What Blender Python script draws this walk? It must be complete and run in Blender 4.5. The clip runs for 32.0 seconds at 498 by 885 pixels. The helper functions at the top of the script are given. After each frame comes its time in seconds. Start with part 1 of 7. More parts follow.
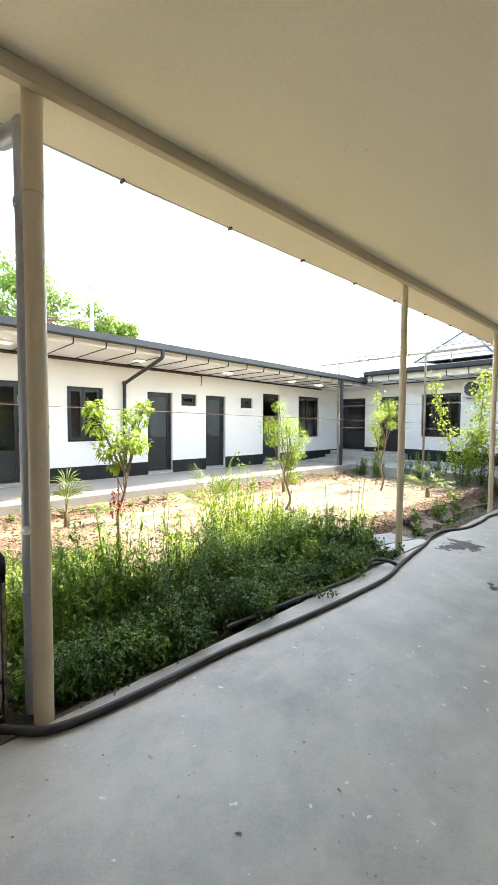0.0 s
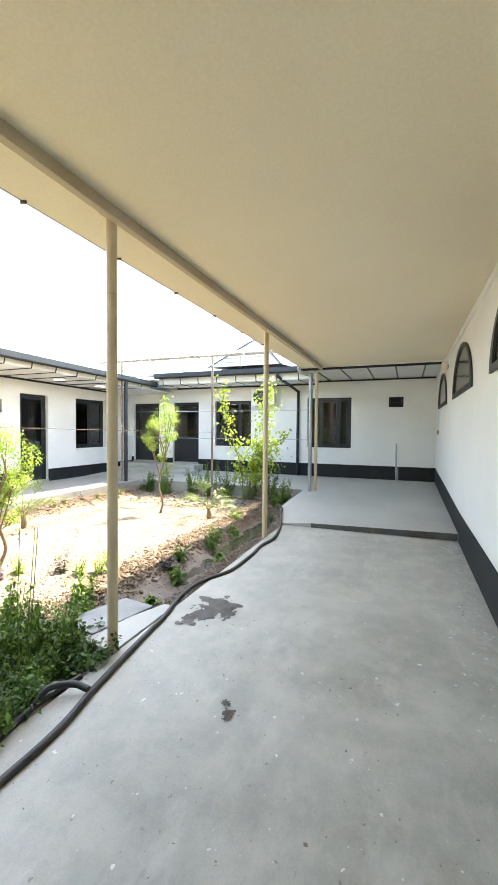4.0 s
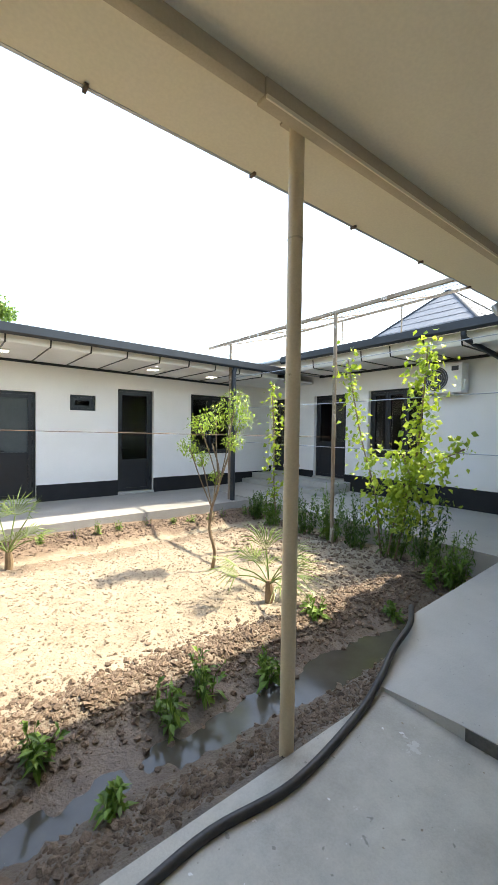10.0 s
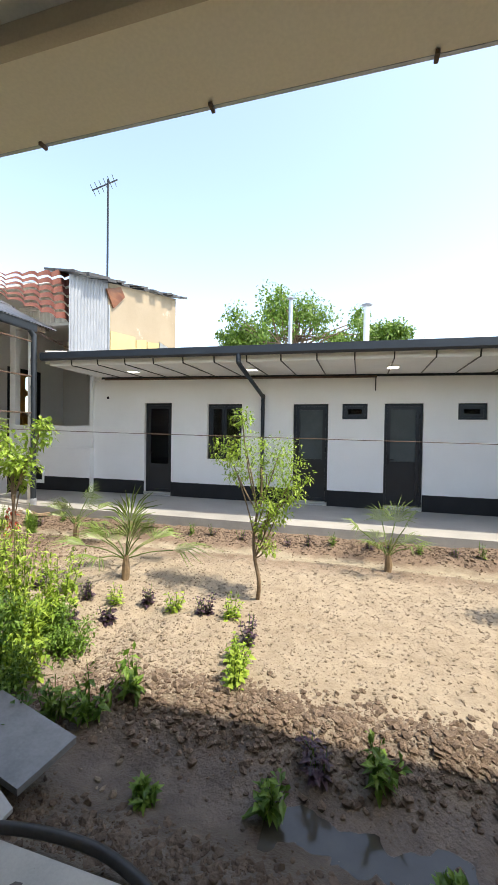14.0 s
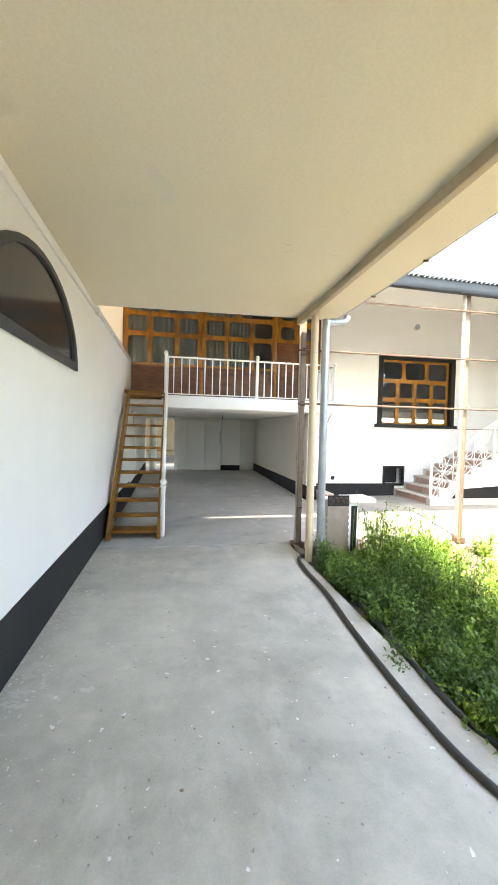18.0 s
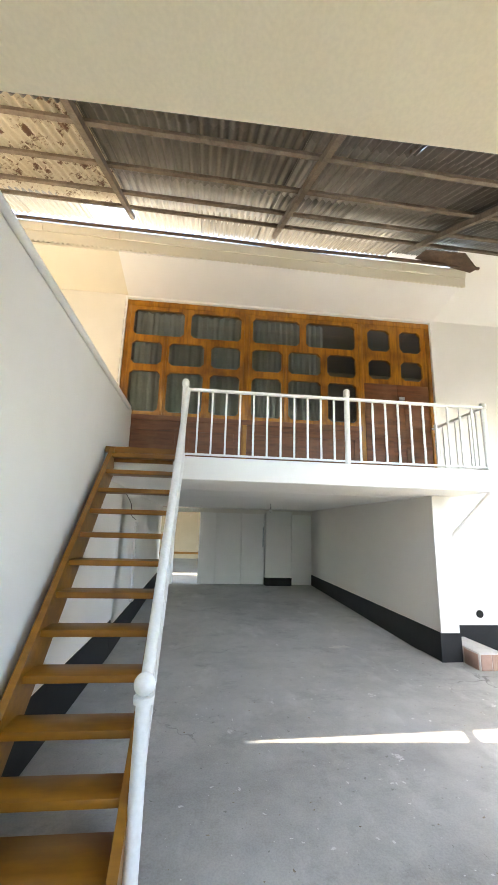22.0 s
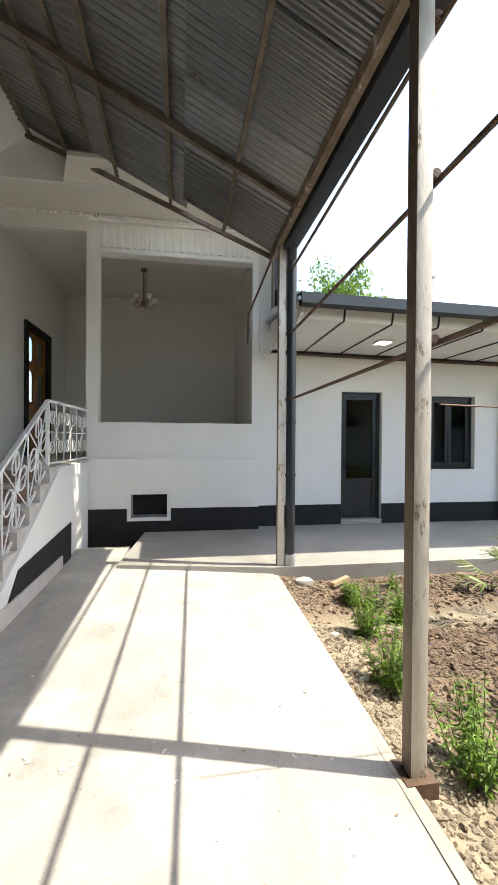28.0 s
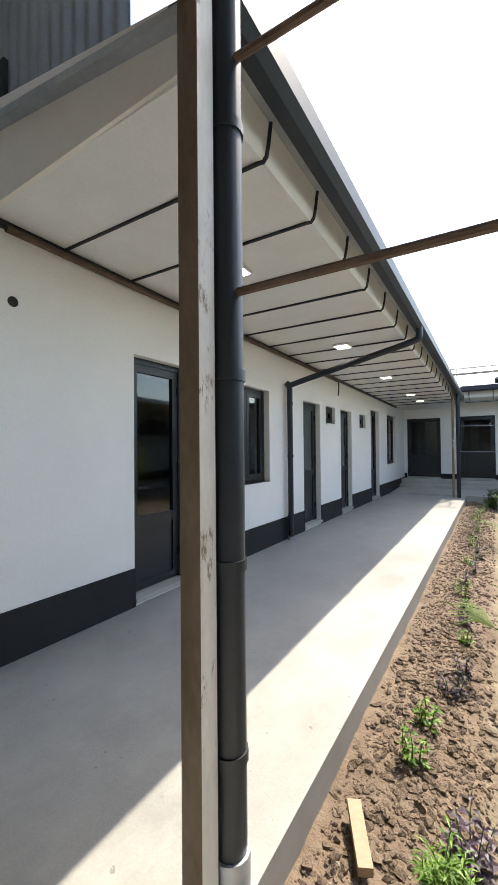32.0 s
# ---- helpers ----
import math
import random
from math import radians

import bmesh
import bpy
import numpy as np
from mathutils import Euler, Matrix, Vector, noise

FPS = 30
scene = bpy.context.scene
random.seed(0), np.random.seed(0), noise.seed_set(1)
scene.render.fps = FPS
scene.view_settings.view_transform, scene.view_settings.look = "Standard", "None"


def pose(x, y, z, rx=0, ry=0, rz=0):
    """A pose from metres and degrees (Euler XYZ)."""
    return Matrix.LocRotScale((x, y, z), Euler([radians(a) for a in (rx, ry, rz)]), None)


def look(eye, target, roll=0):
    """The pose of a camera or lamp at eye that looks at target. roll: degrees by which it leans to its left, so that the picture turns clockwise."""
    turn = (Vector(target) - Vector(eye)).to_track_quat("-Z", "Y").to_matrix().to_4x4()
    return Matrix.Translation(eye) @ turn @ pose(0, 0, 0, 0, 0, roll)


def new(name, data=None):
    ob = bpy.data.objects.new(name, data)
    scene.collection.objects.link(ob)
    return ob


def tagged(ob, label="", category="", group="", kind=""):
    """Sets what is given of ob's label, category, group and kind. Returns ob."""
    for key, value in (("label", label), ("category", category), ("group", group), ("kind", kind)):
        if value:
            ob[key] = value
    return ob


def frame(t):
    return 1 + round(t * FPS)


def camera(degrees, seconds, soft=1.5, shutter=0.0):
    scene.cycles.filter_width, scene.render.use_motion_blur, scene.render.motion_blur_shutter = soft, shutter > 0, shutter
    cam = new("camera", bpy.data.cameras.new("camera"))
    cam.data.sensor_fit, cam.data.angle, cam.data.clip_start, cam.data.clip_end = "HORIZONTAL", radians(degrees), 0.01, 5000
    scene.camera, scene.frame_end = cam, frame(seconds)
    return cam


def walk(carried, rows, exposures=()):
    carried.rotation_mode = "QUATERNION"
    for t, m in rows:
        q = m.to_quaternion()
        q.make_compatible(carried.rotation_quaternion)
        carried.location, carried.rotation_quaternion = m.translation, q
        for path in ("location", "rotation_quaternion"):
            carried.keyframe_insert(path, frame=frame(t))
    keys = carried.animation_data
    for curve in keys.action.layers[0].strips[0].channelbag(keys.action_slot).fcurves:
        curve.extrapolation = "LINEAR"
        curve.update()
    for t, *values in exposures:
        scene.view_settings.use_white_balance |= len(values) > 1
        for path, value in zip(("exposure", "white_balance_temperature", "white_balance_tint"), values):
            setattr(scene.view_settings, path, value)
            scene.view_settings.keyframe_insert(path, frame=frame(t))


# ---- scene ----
cam = camera(64.6, 32.0)
PATH = [
    (0, (1.185, 0.091, 1.519), (2.539, 1.559, 1.422), 0.3),
    (0.5, (1.189, 0.091, 1.555), (2.771, 1.311, 1.457), 0.2),
    (1, (1.254, 0.085, 1.558), (2.963, 1.119, 1.46), 0.3),
    (1.5, (1.491, 0.069, 1.567), (3.269, 0.98, 1.476), 0.3),
    (2, (1.805, 0.069, 1.596), (3.621, 0.904, 1.512), 0.5),
    (2.5, (2.147, 0.173, 1.608), (3.984, 0.962, 1.533), 0.5),
    (3, (2.523, 0.189, 1.59), (4.369, 0.955, 1.522), 0.5),
    (3.5, (2.896, 0.218, 1.627), (4.747, 0.973, 1.56), 0.5),
    (5.5, (4.397, 0.363, 1.621), (6.269, 1.066, 1.572), 0.5),
    (6, (4.784, 0.357, 1.606), (6.657, 1.055, 1.561), 0.6),
    (6.5, (5.221, 0.348, 1.598), (7.095, 1.045, 1.555), 0.5),
    (7, (5.619, 0.382, 1.63), (7.488, 1.091, 1.582), 0.6),
    (7.5, (6.069, 0.366, 1.614), (7.925, 1.109, 1.566), 0.4),
    (8, (6.447, 0.421, 1.623), (8.268, 1.246, 1.571), 0.5),
    (8.5, (6.77, 0.554, 1.652), (8.517, 1.526, 1.597), 0.6),
    (9, (7.095, 0.602, 1.642), (8.713, 1.775, 1.579), 0.7),
    (9.5, (7.308, 0.674, 1.657), (8.746, 2.062, 1.591), 0.7),
    (10, (7.47, 0.805, 1.638), (8.695, 2.386, 1.577), 0.8),
    (10.5, (7.592, 0.923, 1.64), (8.59, 2.655, 1.585), 0.9),
    (11, (7.718, 1.005, 1.627), (8.492, 2.848, 1.58), 1.0),
    (11.5, (7.754, 1.043, 1.612), (8.308, 2.965, 1.575), 0.8),
    (12, (7.755, 1.073, 1.63), (8.084, 3.045, 1.596), 0.8),
    (12.5, (7.786, 1.034, 1.679), (7.884, 3.031, 1.635), 0.8),
    (13, (7.719, 1.043, 1.67), (7.61, 3.04, 1.627), 0.6),
    (13.5, (7.701, 1.04, 1.66), (7.384, 3.014, 1.618), 0.6),
    (15.5, (7.804, 0.553, 1.58), (6.47, 2.042, 1.532), 2.0),
    (16, (7.684, 0.542, 1.564), (6.102, 1.764, 1.497), 1.9),
    (16.5, (7.481, 0.595, 1.629), (5.71, 1.522, 1.549), 1.8),
    (17, (7.24, 0.538, 1.639), (5.357, 1.207, 1.549), 1.8),
    (17.5, (6.863, 0.444, 1.643), (4.924, 0.929, 1.569), 1.6),
    (18, (6.444, 0.541, 1.606), (4.478, 0.909, 1.55), 1.4),
    (18.5, (6.016, 0.596, 1.559), (4.039, 0.895, 1.515), 1.5),
    (19, (5.523, 0.587, 1.584), (3.54, 0.848, 1.548), 1.3),
    (19.5, (5.0, 0.651, 1.593), (3.014, 0.888, 1.569), 1.3),
    (20, (4.474, 0.597, 1.571), (2.487, 0.821, 1.586), 1.3),
    (20.5, (4.003, 0.578, 1.576), (2.018, 0.796, 1.687), 1.4),
    (21, (3.496, 0.593, 1.606), (1.523, 0.803, 1.85), 1.3),
    (21.5, (3.033, 0.563, 1.597), (1.077, 0.765, 1.962), 1.5),
    (22, (2.561, 0.621, 1.558), (0.618, 0.824, 1.984), 1.6),
    (22.5, (2.123, 0.605, 1.548), (0.185, 0.819, 1.992), 1.7),
    (23, (1.738, 0.589, 1.542), (-0.196, 0.843, 1.981), 1.7),
    (23.5, (1.402, 0.666, 1.53), (-0.52, 1.038, 1.941), 1.7),
    (24, (1.245, 0.687, 1.511), (-0.626, 1.302, 1.857), 1.7),
    (24.5, (1.137, 0.669, 1.471), (-0.606, 1.619, 1.717), 1.6),
    (25, (1.041, 0.812, 1.407), (-0.491, 2.09, 1.549), 1.5),
    (25.5, (0.888, 1.106, 1.437), (-0.367, 2.662, 1.503), 1.5),
    (26, (0.678, 1.413, 1.363), (-0.273, 3.171, 1.411), 1.3),
    (26.5, (0.417, 1.743, 1.373), (-0.172, 3.654, 1.4), 1.5),
    (28.5, (0.007, 3.691, 1.599), (0.528, 5.622, 1.574), 0.1),
    (29, (-0.059, 4.135, 1.582), (0.676, 5.995, 1.572), -0.0),
    (29.5, (-0.033, 4.619, 1.588), (0.908, 6.384, 1.577), -0.1),
    (30, (-0.047, 5.111, 1.582), (1.078, 6.765, 1.57), -0.1),
    (30.5, (-0.017, 5.522, 1.584), (1.276, 7.048, 1.576), -0.1),
    (31, (0.078, 5.959, 1.623), (1.522, 7.343, 1.629), -0.1),
    (31.5, (0.108, 6.43, 1.595), (1.684, 7.655, 1.613), -0.1),
    (32, (0.166, 6.836, 1.535), (1.864, 7.891, 1.566), -0.5),
]
EXPOSURES = [
    (0.0, 3.25, 8500, 8), (2.0, 3.6, 8500, 8), (6.0, 3.5, 8600, 8), (8.0, 3.45, 8700, 8), (9.0, 3.25, 8500, 8), (10.0, 2.6, 8000, 8), (11.0, 2.1, 7700, 9), (12.0, 1.8, 7600, 9),
    (13.5, 1.8, 7600, 10), (15.5, 2.65, 8000, 9), (17.0, 3.65, 8300, 8), (19.0, 3.95, 8300, 8), (22.0, 4.05, 7900, 8), (23.0, 4.2, 7800, 8), (24.0, 4.2, 7800, 8),
    (25.0, 3.85, 7900, 8), (26.0, 3.3, 8000, 8), (26.5, 3.0, 8000, 8), (28.5, 2.0, 7500, 8), (30.0, 1.95, 7450, 8), (32.0, 2.05, 7450, 8),
]
walk(cam, [(t, look(eye, target, roll)) for t, eye, target, roll in PATH], EXPOSURES)

# ---- light: sun from the east-south-east, clear spring sky ----
SUN_EL, SUN_TO = radians(58.6), Vector((0.965, -0.262, 0)).normalized()
world = bpy.data.worlds.new("sky")
scene.world = world
world.use_nodes = True
wn = world.node_tree.nodes
sky = wn.new("ShaderNodeTexSky")
sky.sky_type = "NISHITA"
sky.sun_disc = False
sky.sun_elevation = SUN_EL
sky.sun_rotation = math.atan2(SUN_TO.x, SUN_TO.y)
sky.dust_density = 1.2
world.node_tree.links.new(sky.outputs[0], wn["Background"].inputs[0])
wn["Background"].inputs[1].default_value = 0.15
sun = new("sun", bpy.data.lights.new("sun", "SUN"))
sun.data.energy, sun.data.angle, sun.data.color = 2.0, radians(0.55), (1.0, 0.965, 0.91)
sun.matrix_world = look((0, 0, 40), Vector((0, 0, 40)) - (SUN_TO * math.cos(SUN_EL) + Vector((0, 0, math.sin(SUN_EL)))))

# ---- materials ----
def nodes_of(name):
    m = bpy.data.materials.new(name)
    m.use_nodes = True
    nt = m.node_tree
    return m, nt, nt.nodes["Principled BSDF"]


def noise_tex(nt, scale, detail=5.0, rough=0.6, stretch=(1, 1, 1)):
    co = nt.nodes.new("ShaderNodeTexCoord")
    mp = nt.nodes.new("ShaderNodeMapping")
    mp.inputs["Scale"].default_value = stretch
    no = nt.nodes.new("ShaderNodeTexNoise")
    no.inputs["Scale"].default_value = scale
    no.inputs["Detail"].default_value = detail
    no.inputs["Roughness"].default_value = rough
    nt.links.new(co.outputs["Object"], mp.inputs[0])
    nt.links.new(mp.outputs[0], no.inputs[0])
    return no


def ramp(nt, src, stops):
    r = nt.nodes.new("ShaderNodeValToRGB")
    e = r.color_ramp.elements
    while len(e) < len(stops):
        e.new(0.5)
    for el, (p, c) in zip(e, stops):
        el.position, el.color = p, (*c, 1)
    nt.links.new(src, r.inputs[0])
    return r


def mixed(nt, fac, a, b, kind="MIX"):
    mx = nt.nodes.new("ShaderNodeMix")
    mx.data_type, mx.blend_type = "RGBA", kind
    for sock, val in ((mx.inputs[0], fac), (mx.inputs[6], a), (mx.inputs[7], b)):
        if isinstance(val, (int, float)):
            sock.default_value = val
        elif isinstance(val, tuple):
            sock.default_value = (*val, 1)
        else:
            nt.links.new(val, sock)
    return mx.outputs[2]


def bumped(nt, bs, src, strength, dist=0.01):
    b = nt.nodes.new("ShaderNodeBump")
    b.inputs["Strength"].default_value, b.inputs["Distance"].default_value = strength, dist
    nt.links.new(src, b.inputs["Height"])
    nt.links.new(b.outputs[0], bs.inputs["Normal"])


def paint(name, a, b, rough=0.6, scale=3.0, fine=60.0, bump=0.15, metal=0.0, stain=None, stain_at=0.62, stretch=(1, 1, 1), dist=0.01, coat=0.0):
    """Two tones blotched at a large and a fine scale, with an optional third tone in shaped stains."""
    m, nt, bs = nodes_of(name)
    big = noise_tex(nt, scale, 6, 0.65, stretch)
    small = noise_tex(nt, fine, 3, 0.5, stretch)
    r = ramp(nt, big.outputs[0], [(0.32, a), (0.68, b)])
    col = mixed(nt, 0.18, r.outputs[0], ramp(nt, small.outputs[0], [(0.35, tuple(v * 0.75 for v in a)), (0.65, b)]).outputs[0])
    if stain:
        sp = noise_tex(nt, scale * 2.3, 8, 0.72, stretch)
        mask = ramp(nt, sp.outputs[0], [(stain_at, (0, 0, 0)), (stain_at + 0.05, (1, 1, 1))])
        col = mixed(nt, mask.outputs[0], col, stain)
    nt.links.new(col, bs.inputs["Base Color"])
    bs.inputs["Roughness"].default_value, bs.inputs["Metallic"].default_value = rough, metal
    bs.inputs["Coat Weight"].default_value = coat
    if bump:
        bumped(nt, bs, small.outputs[0], bump, dist)
    return m


def varied(name, a, b, rough=0.5, trans=0.0, grain=0.0):
    """Tone changes from piece to piece (loose islands) for leaves and clods."""
    m, nt, bs = nodes_of(name)
    geo = nt.nodes.new("ShaderNodeNewGeometry")
    r = ramp(nt, geo.outputs["Random Per Island"], [(0.0, a), (1.0, b)])
    nt.links.new(r.outputs[0], bs.inputs["Base Color"])
    bs.inputs["Roughness"].default_value = rough
    if grain:
        no = noise_tex(nt, 70, 5, 0.7)
        nt.links.new(mixed(nt, 0.35, r.outputs[0], ramp(nt, no.outputs[0], [(0.3, tuple(v * 0.5 for v in a)), (0.7, b)]).outputs[0]), bs.inputs["Base Color"])
        bumped(nt, bs, no.outputs[0], grain, 0.02)
    if trans:
        tr = nt.nodes.new("ShaderNodeBsdfTranslucent")
        nt.links.new(r.outputs[0], tr.inputs[0])
        mx = nt.nodes.new("ShaderNodeMixShader")
        mx.inputs[0].default_value = trans
        out = nt.nodes["Material Output"]
        nt.links.new(bs.outputs[0], mx.inputs[1])
        nt.links.new(tr.outputs[0], mx.inputs[2])
        nt.links.new(mx.outputs[0], out.inputs[0])
    return m


def glass(name, tint, rough=0.0):
    m, nt, bs = nodes_of(name)
    bs.inputs["Base Color"].default_value = (*tint, 1)
    bs.inputs["Roughness"].default_value = rough
    bs.inputs["Transmission Weight"].default_value = 1.0
    bs.inputs["IOR"].default_value = 1.45
    return m


def wood(name, a, b, dark, rough=0.35, scale=2.5, stretch=(1, 1, 0.12), coat=0.3):
    m, nt, bs = nodes_of(name)
    n1 = noise_tex(nt, scale * 8, 5, 0.6, stretch)
    n2 = noise_tex(nt, scale, 4, 0.6)
    r = ramp(nt, n1.outputs[0], [(0.3, a), (0.62, b)])
    mask = ramp(nt, n2.outputs[0], [(0.45, (0, 0, 0)), (0.75, (0.8, 0.8, 0.8))])
    nt.links.new(mixed(nt, mask.outputs[0], r.outputs[0], dark), bs.inputs["Base Color"])
    bs.inputs["Roughness"].default_value, bs.inputs["Coat Weight"].default_value = rough, coat
    bs.inputs["Coat Roughness"].default_value = 0.15
    bumped(nt, bs, n1.outputs[0], 0.15, 0.004)
    return m


def voronoi_crack(nt, scale, width):
    """Thin wandering crack lines, broken up by a coarse mask."""
    co = nt.nodes.new("ShaderNodeTexCoord")
    warp = noise_tex(nt, 1.6, 6, 0.6)
    addv = nt.nodes.new("ShaderNodeMixRGB")
    addv.blend_type = "ADD"
    addv.inputs[0].default_value = 0.55
    nt.links.new(co.outputs["Object"], addv.inputs[1])
    nt.links.new(warp.outputs[1], addv.inputs[2])
    vo = nt.nodes.new("ShaderNodeTexVoronoi")
    vo.feature = "DISTANCE_TO_EDGE"
    vo.inputs["Scale"].default_value = scale
    nt.links.new(addv.outputs[0], vo.inputs["Vector"])
    line = ramp(nt, vo.outputs["Distance"], [(0.0, (1, 1, 1)), (width, (0, 0, 0))])
    some = ramp(nt, noise_tex(nt, 0.7, 3, 0.5).outputs[0], [(0.57, (0, 0, 0)), (0.65, (0.8, 0.8, 0.8))])
    return mixed(nt, 1.0, line.outputs[0], some.outputs[0], "MULTIPLY")


def concrete(name, a, b, spot, spot_at=0.66, worn=1.0, rough_grain=0.0):
    """Trowelled cement: cloudy patches, darker worn areas, whitewash splashes, flecks and a few cracks."""
    m, nt, bs = nodes_of(name)
    big = noise_tex(nt, 0.5, 7, 0.6)
    mid = noise_tex(nt, 3.2, 9, 0.68)
    fine = noise_tex(nt, 90, 3, 0.6)
    low = tuple(v * (1 - 0.3 * worn) for v in a)
    col = mixed(nt, 0.5, ramp(nt, big.outputs[0], [(0.40, low), (0.58, b)]).outputs[0], ramp(nt, mid.outputs[0], [(0.36, low), (0.62, b)]).outputs[0])
    col = mixed(nt, 0.06 + 0.06 * rough_grain, col, ramp(nt, fine.outputs[0], [(0.35, (0.05, 0.05, 0.05)), (0.6, b)]).outputs[0])
    sweep = ramp(nt, noise_tex(nt, 1.1, 8, 0.66, (1, 2.2, 1)).outputs[0], [(0.55, (0, 0, 0)), (0.72, (0.5 * worn, 0.5 * worn, 0.5 * worn))])
    col = mixed(nt, sweep.outputs[0], col, spot)
    dust = ramp(nt, noise_tex(nt, 2.6, 12, 0.78).outputs[0], [(spot_at, (0, 0, 0)), (spot_at + 0.03, (0.8, 0.8, 0.8))])
    col = mixed(nt, dust.outputs[0], col, spot)
    drops = ramp(nt, noise_tex(nt, 30, 4, 0.6).outputs[0], [(0.75, (0, 0, 0)), (0.775, (0.7, 0.7, 0.7))])
    col = mixed(nt, drops.outputs[0], col, spot)
    pits = ramp(nt, noise_tex(nt, 24, 3, 0.55, (1, 1, 1)).outputs[0], [(0.27, (0.55, 0.55, 0.55)), (0.30, (0, 0, 0))])
    col = mixed(nt, pits.outputs[0], col, (0.10, 0.095, 0.085))
    if rough_grain > 0.5:
        blot = ramp(nt, noise_tex(nt, 1.9, 11, 0.74, (1.5, 1, 1)).outputs[0], [(0.54, (0, 0, 0)), (0.70, (0.5, 0.5, 0.5))])
        col = mixed(nt, blot.outputs[0], col, tuple(v * 0.4 for v in a))
    if worn > 0.5 and rough_grain > 0.5:
        col = mixed(nt, voronoi_crack(nt, 0.42, 0.004), col, (0.07, 0.065, 0.06))
    nt.links.new(col, bs.inputs["Base Color"])
    rr = ramp(nt, mid.outputs[0], [(0.3, (0.42, 0.42, 0.42)), (0.7, (0.7, 0.7, 0.7))])
    nt.links.new(rr.outputs[0], bs.inputs["Roughness"])
    bumped(nt, bs, mixed(nt, 0.5, mid.outputs[0], fine.outputs[0]), 0.3, 0.008)
    return m


M = {}
M["plaster"] = paint("white_plaster", (0.83, 0.82, 0.79), (0.885, 0.875, 0.85), 0.75, 1.2, 130, 0.12)
M["plaster_in"] = paint("grey_white_interior_plaster", (0.79, 0.755, 0.69), (0.84, 0.805, 0.74), 0.7, 0.8, 110, 0.08)
M["cream"] = paint("cream_plaster", (0.72, 0.67, 0.54), (0.78, 0.73, 0.61), 0.75, 0.9, 90, 0.1)
M["white"] = paint("white_enamel", (0.79, 0.79, 0.775), (0.86, 0.86, 0.85), 0.4, 5, 40, 0.02)
M["black"] = paint("black_plinth_paint", (0.006, 0.0065, 0.0075), (0.014, 0.015, 0.017), 0.75, 2.5, 90, 0.12)
M["dark"] = paint("anthracite_profile", (0.009, 0.011, 0.0145), (0.016, 0.0195, 0.024), 0.38, 2, 120, 0.02)
M["charcoal"] = paint("charcoal_paint", (0.04, 0.04, 0.042), (0.07, 0.07, 0.072), 0.6, 2, 70, 0.08)
M["arch_pane"] = paint("dark_glossy_pane", (0.03, 0.031, 0.033), (0.045, 0.046, 0.048), 0.14, 2, 70, 0.01)
M["riser"] = paint("dirty_shaded_riser", (0.07, 0.066, 0.06), (0.15, 0.142, 0.13), 0.85, 5, 60, 0.3)
M["gutter"] = paint("dark_blue_grey_metal", (0.010, 0.0145, 0.02), (0.019, 0.026, 0.035), 0.48, 3, 100, 0.02, 0.0)
M["tan"] = paint("tan_ceiling_paint", (0.80, 0.71, 0.545), (0.84, 0.75, 0.585), 0.6, 0.7, 60, 0.05, stain=(0.78, 0.72, 0.6), stain_at=0.7)
M["tan_dark"] = paint("tan_beam_paint", (0.46, 0.37, 0.25), (0.54, 0.44, 0.30), 0.55, 3, 80, 0.08)
M["post"] = paint("cream_pipe_paint", (0.60, 0.475, 0.31), (0.69, 0.56, 0.385), 0.45, 4, 90, 0.1, stain=(0.30, 0.22, 0.13), stain_at=0.66)
M["galv"] = paint("galvanised_metal", (0.33, 0.36, 0.40), (0.48, 0.51, 0.55), 0.4, 5, 60, 0.06, 0.6)
M["rust"] = paint("rusty_steel", (0.16, 0.10, 0.06), (0.33, 0.27, 0.20), 0.6, 5, 60, 0.25, 0.15, stain=(0.62, 0.58, 0.50), stain_at=0.58, stretch=(1, 1, 0.35))
M["rust_brown"] = paint("brown_rusty_steel", (0.10, 0.066, 0.042), (0.21, 0.155, 0.11), 0.65, 5, 60, 0.25, 0.1, stain=(0.36, 0.32, 0.27), stain_at=0.68, stretch=(1, 1, 0.35))
M["flaked"] = paint("flaked_white_paint_on_steel", (0.58, 0.55, 0.49), (0.72, 0.69, 0.63), 0.6, 4, 60, 0.2, 0.0, stain=(0.23, 0.165, 0.11), stain_at=0.57, stretch=(1, 1, 0.3))
M["roof_steel"] = paint("weathered_roof_steel", (0.10, 0.075, 0.053), (0.24, 0.195, 0.15), 0.6, 6, 60, 0.25, 0.2, stain=(0.33, 0.3, 0.26), stain_at=0.66)
M["rust_rod"] = paint("rusty_rod", (0.07, 0.045, 0.03), (0.16, 0.10, 0.07), 0.65, 8, 70, 0.25, 0.2)
M["sheet"] = paint("grey_corrugated_sheet", (0.24, 0.24, 0.236), (0.42, 0.42, 0.415), 0.36, 1.3, 50, 0.06, 0.85, stain=(0.17, 0.135, 0.10), stain_at=0.62, stretch=(0.4, 1.5, 0.4))
sheet_nt = M["sheet"].node_tree
info = sheet_nt.nodes.new("ShaderNodeObjectInfo")
sheet_bs = sheet_nt.nodes["Principled BSDF"]
tone = ramp(sheet_nt, info.outputs["Random"], [(0.0, (0.38, 0.37, 0.35)), (0.55, (0.75, 0.75, 0.75)), (1.0, (1.0, 1.0, 1.0))])
sheet_nt.links.new(mixed(sheet_nt, 1.0, sheet_bs.inputs["Base Color"].links[0].from_socket, tone.outputs[0], "MULTIPLY"), sheet_bs.inputs["Base Color"])
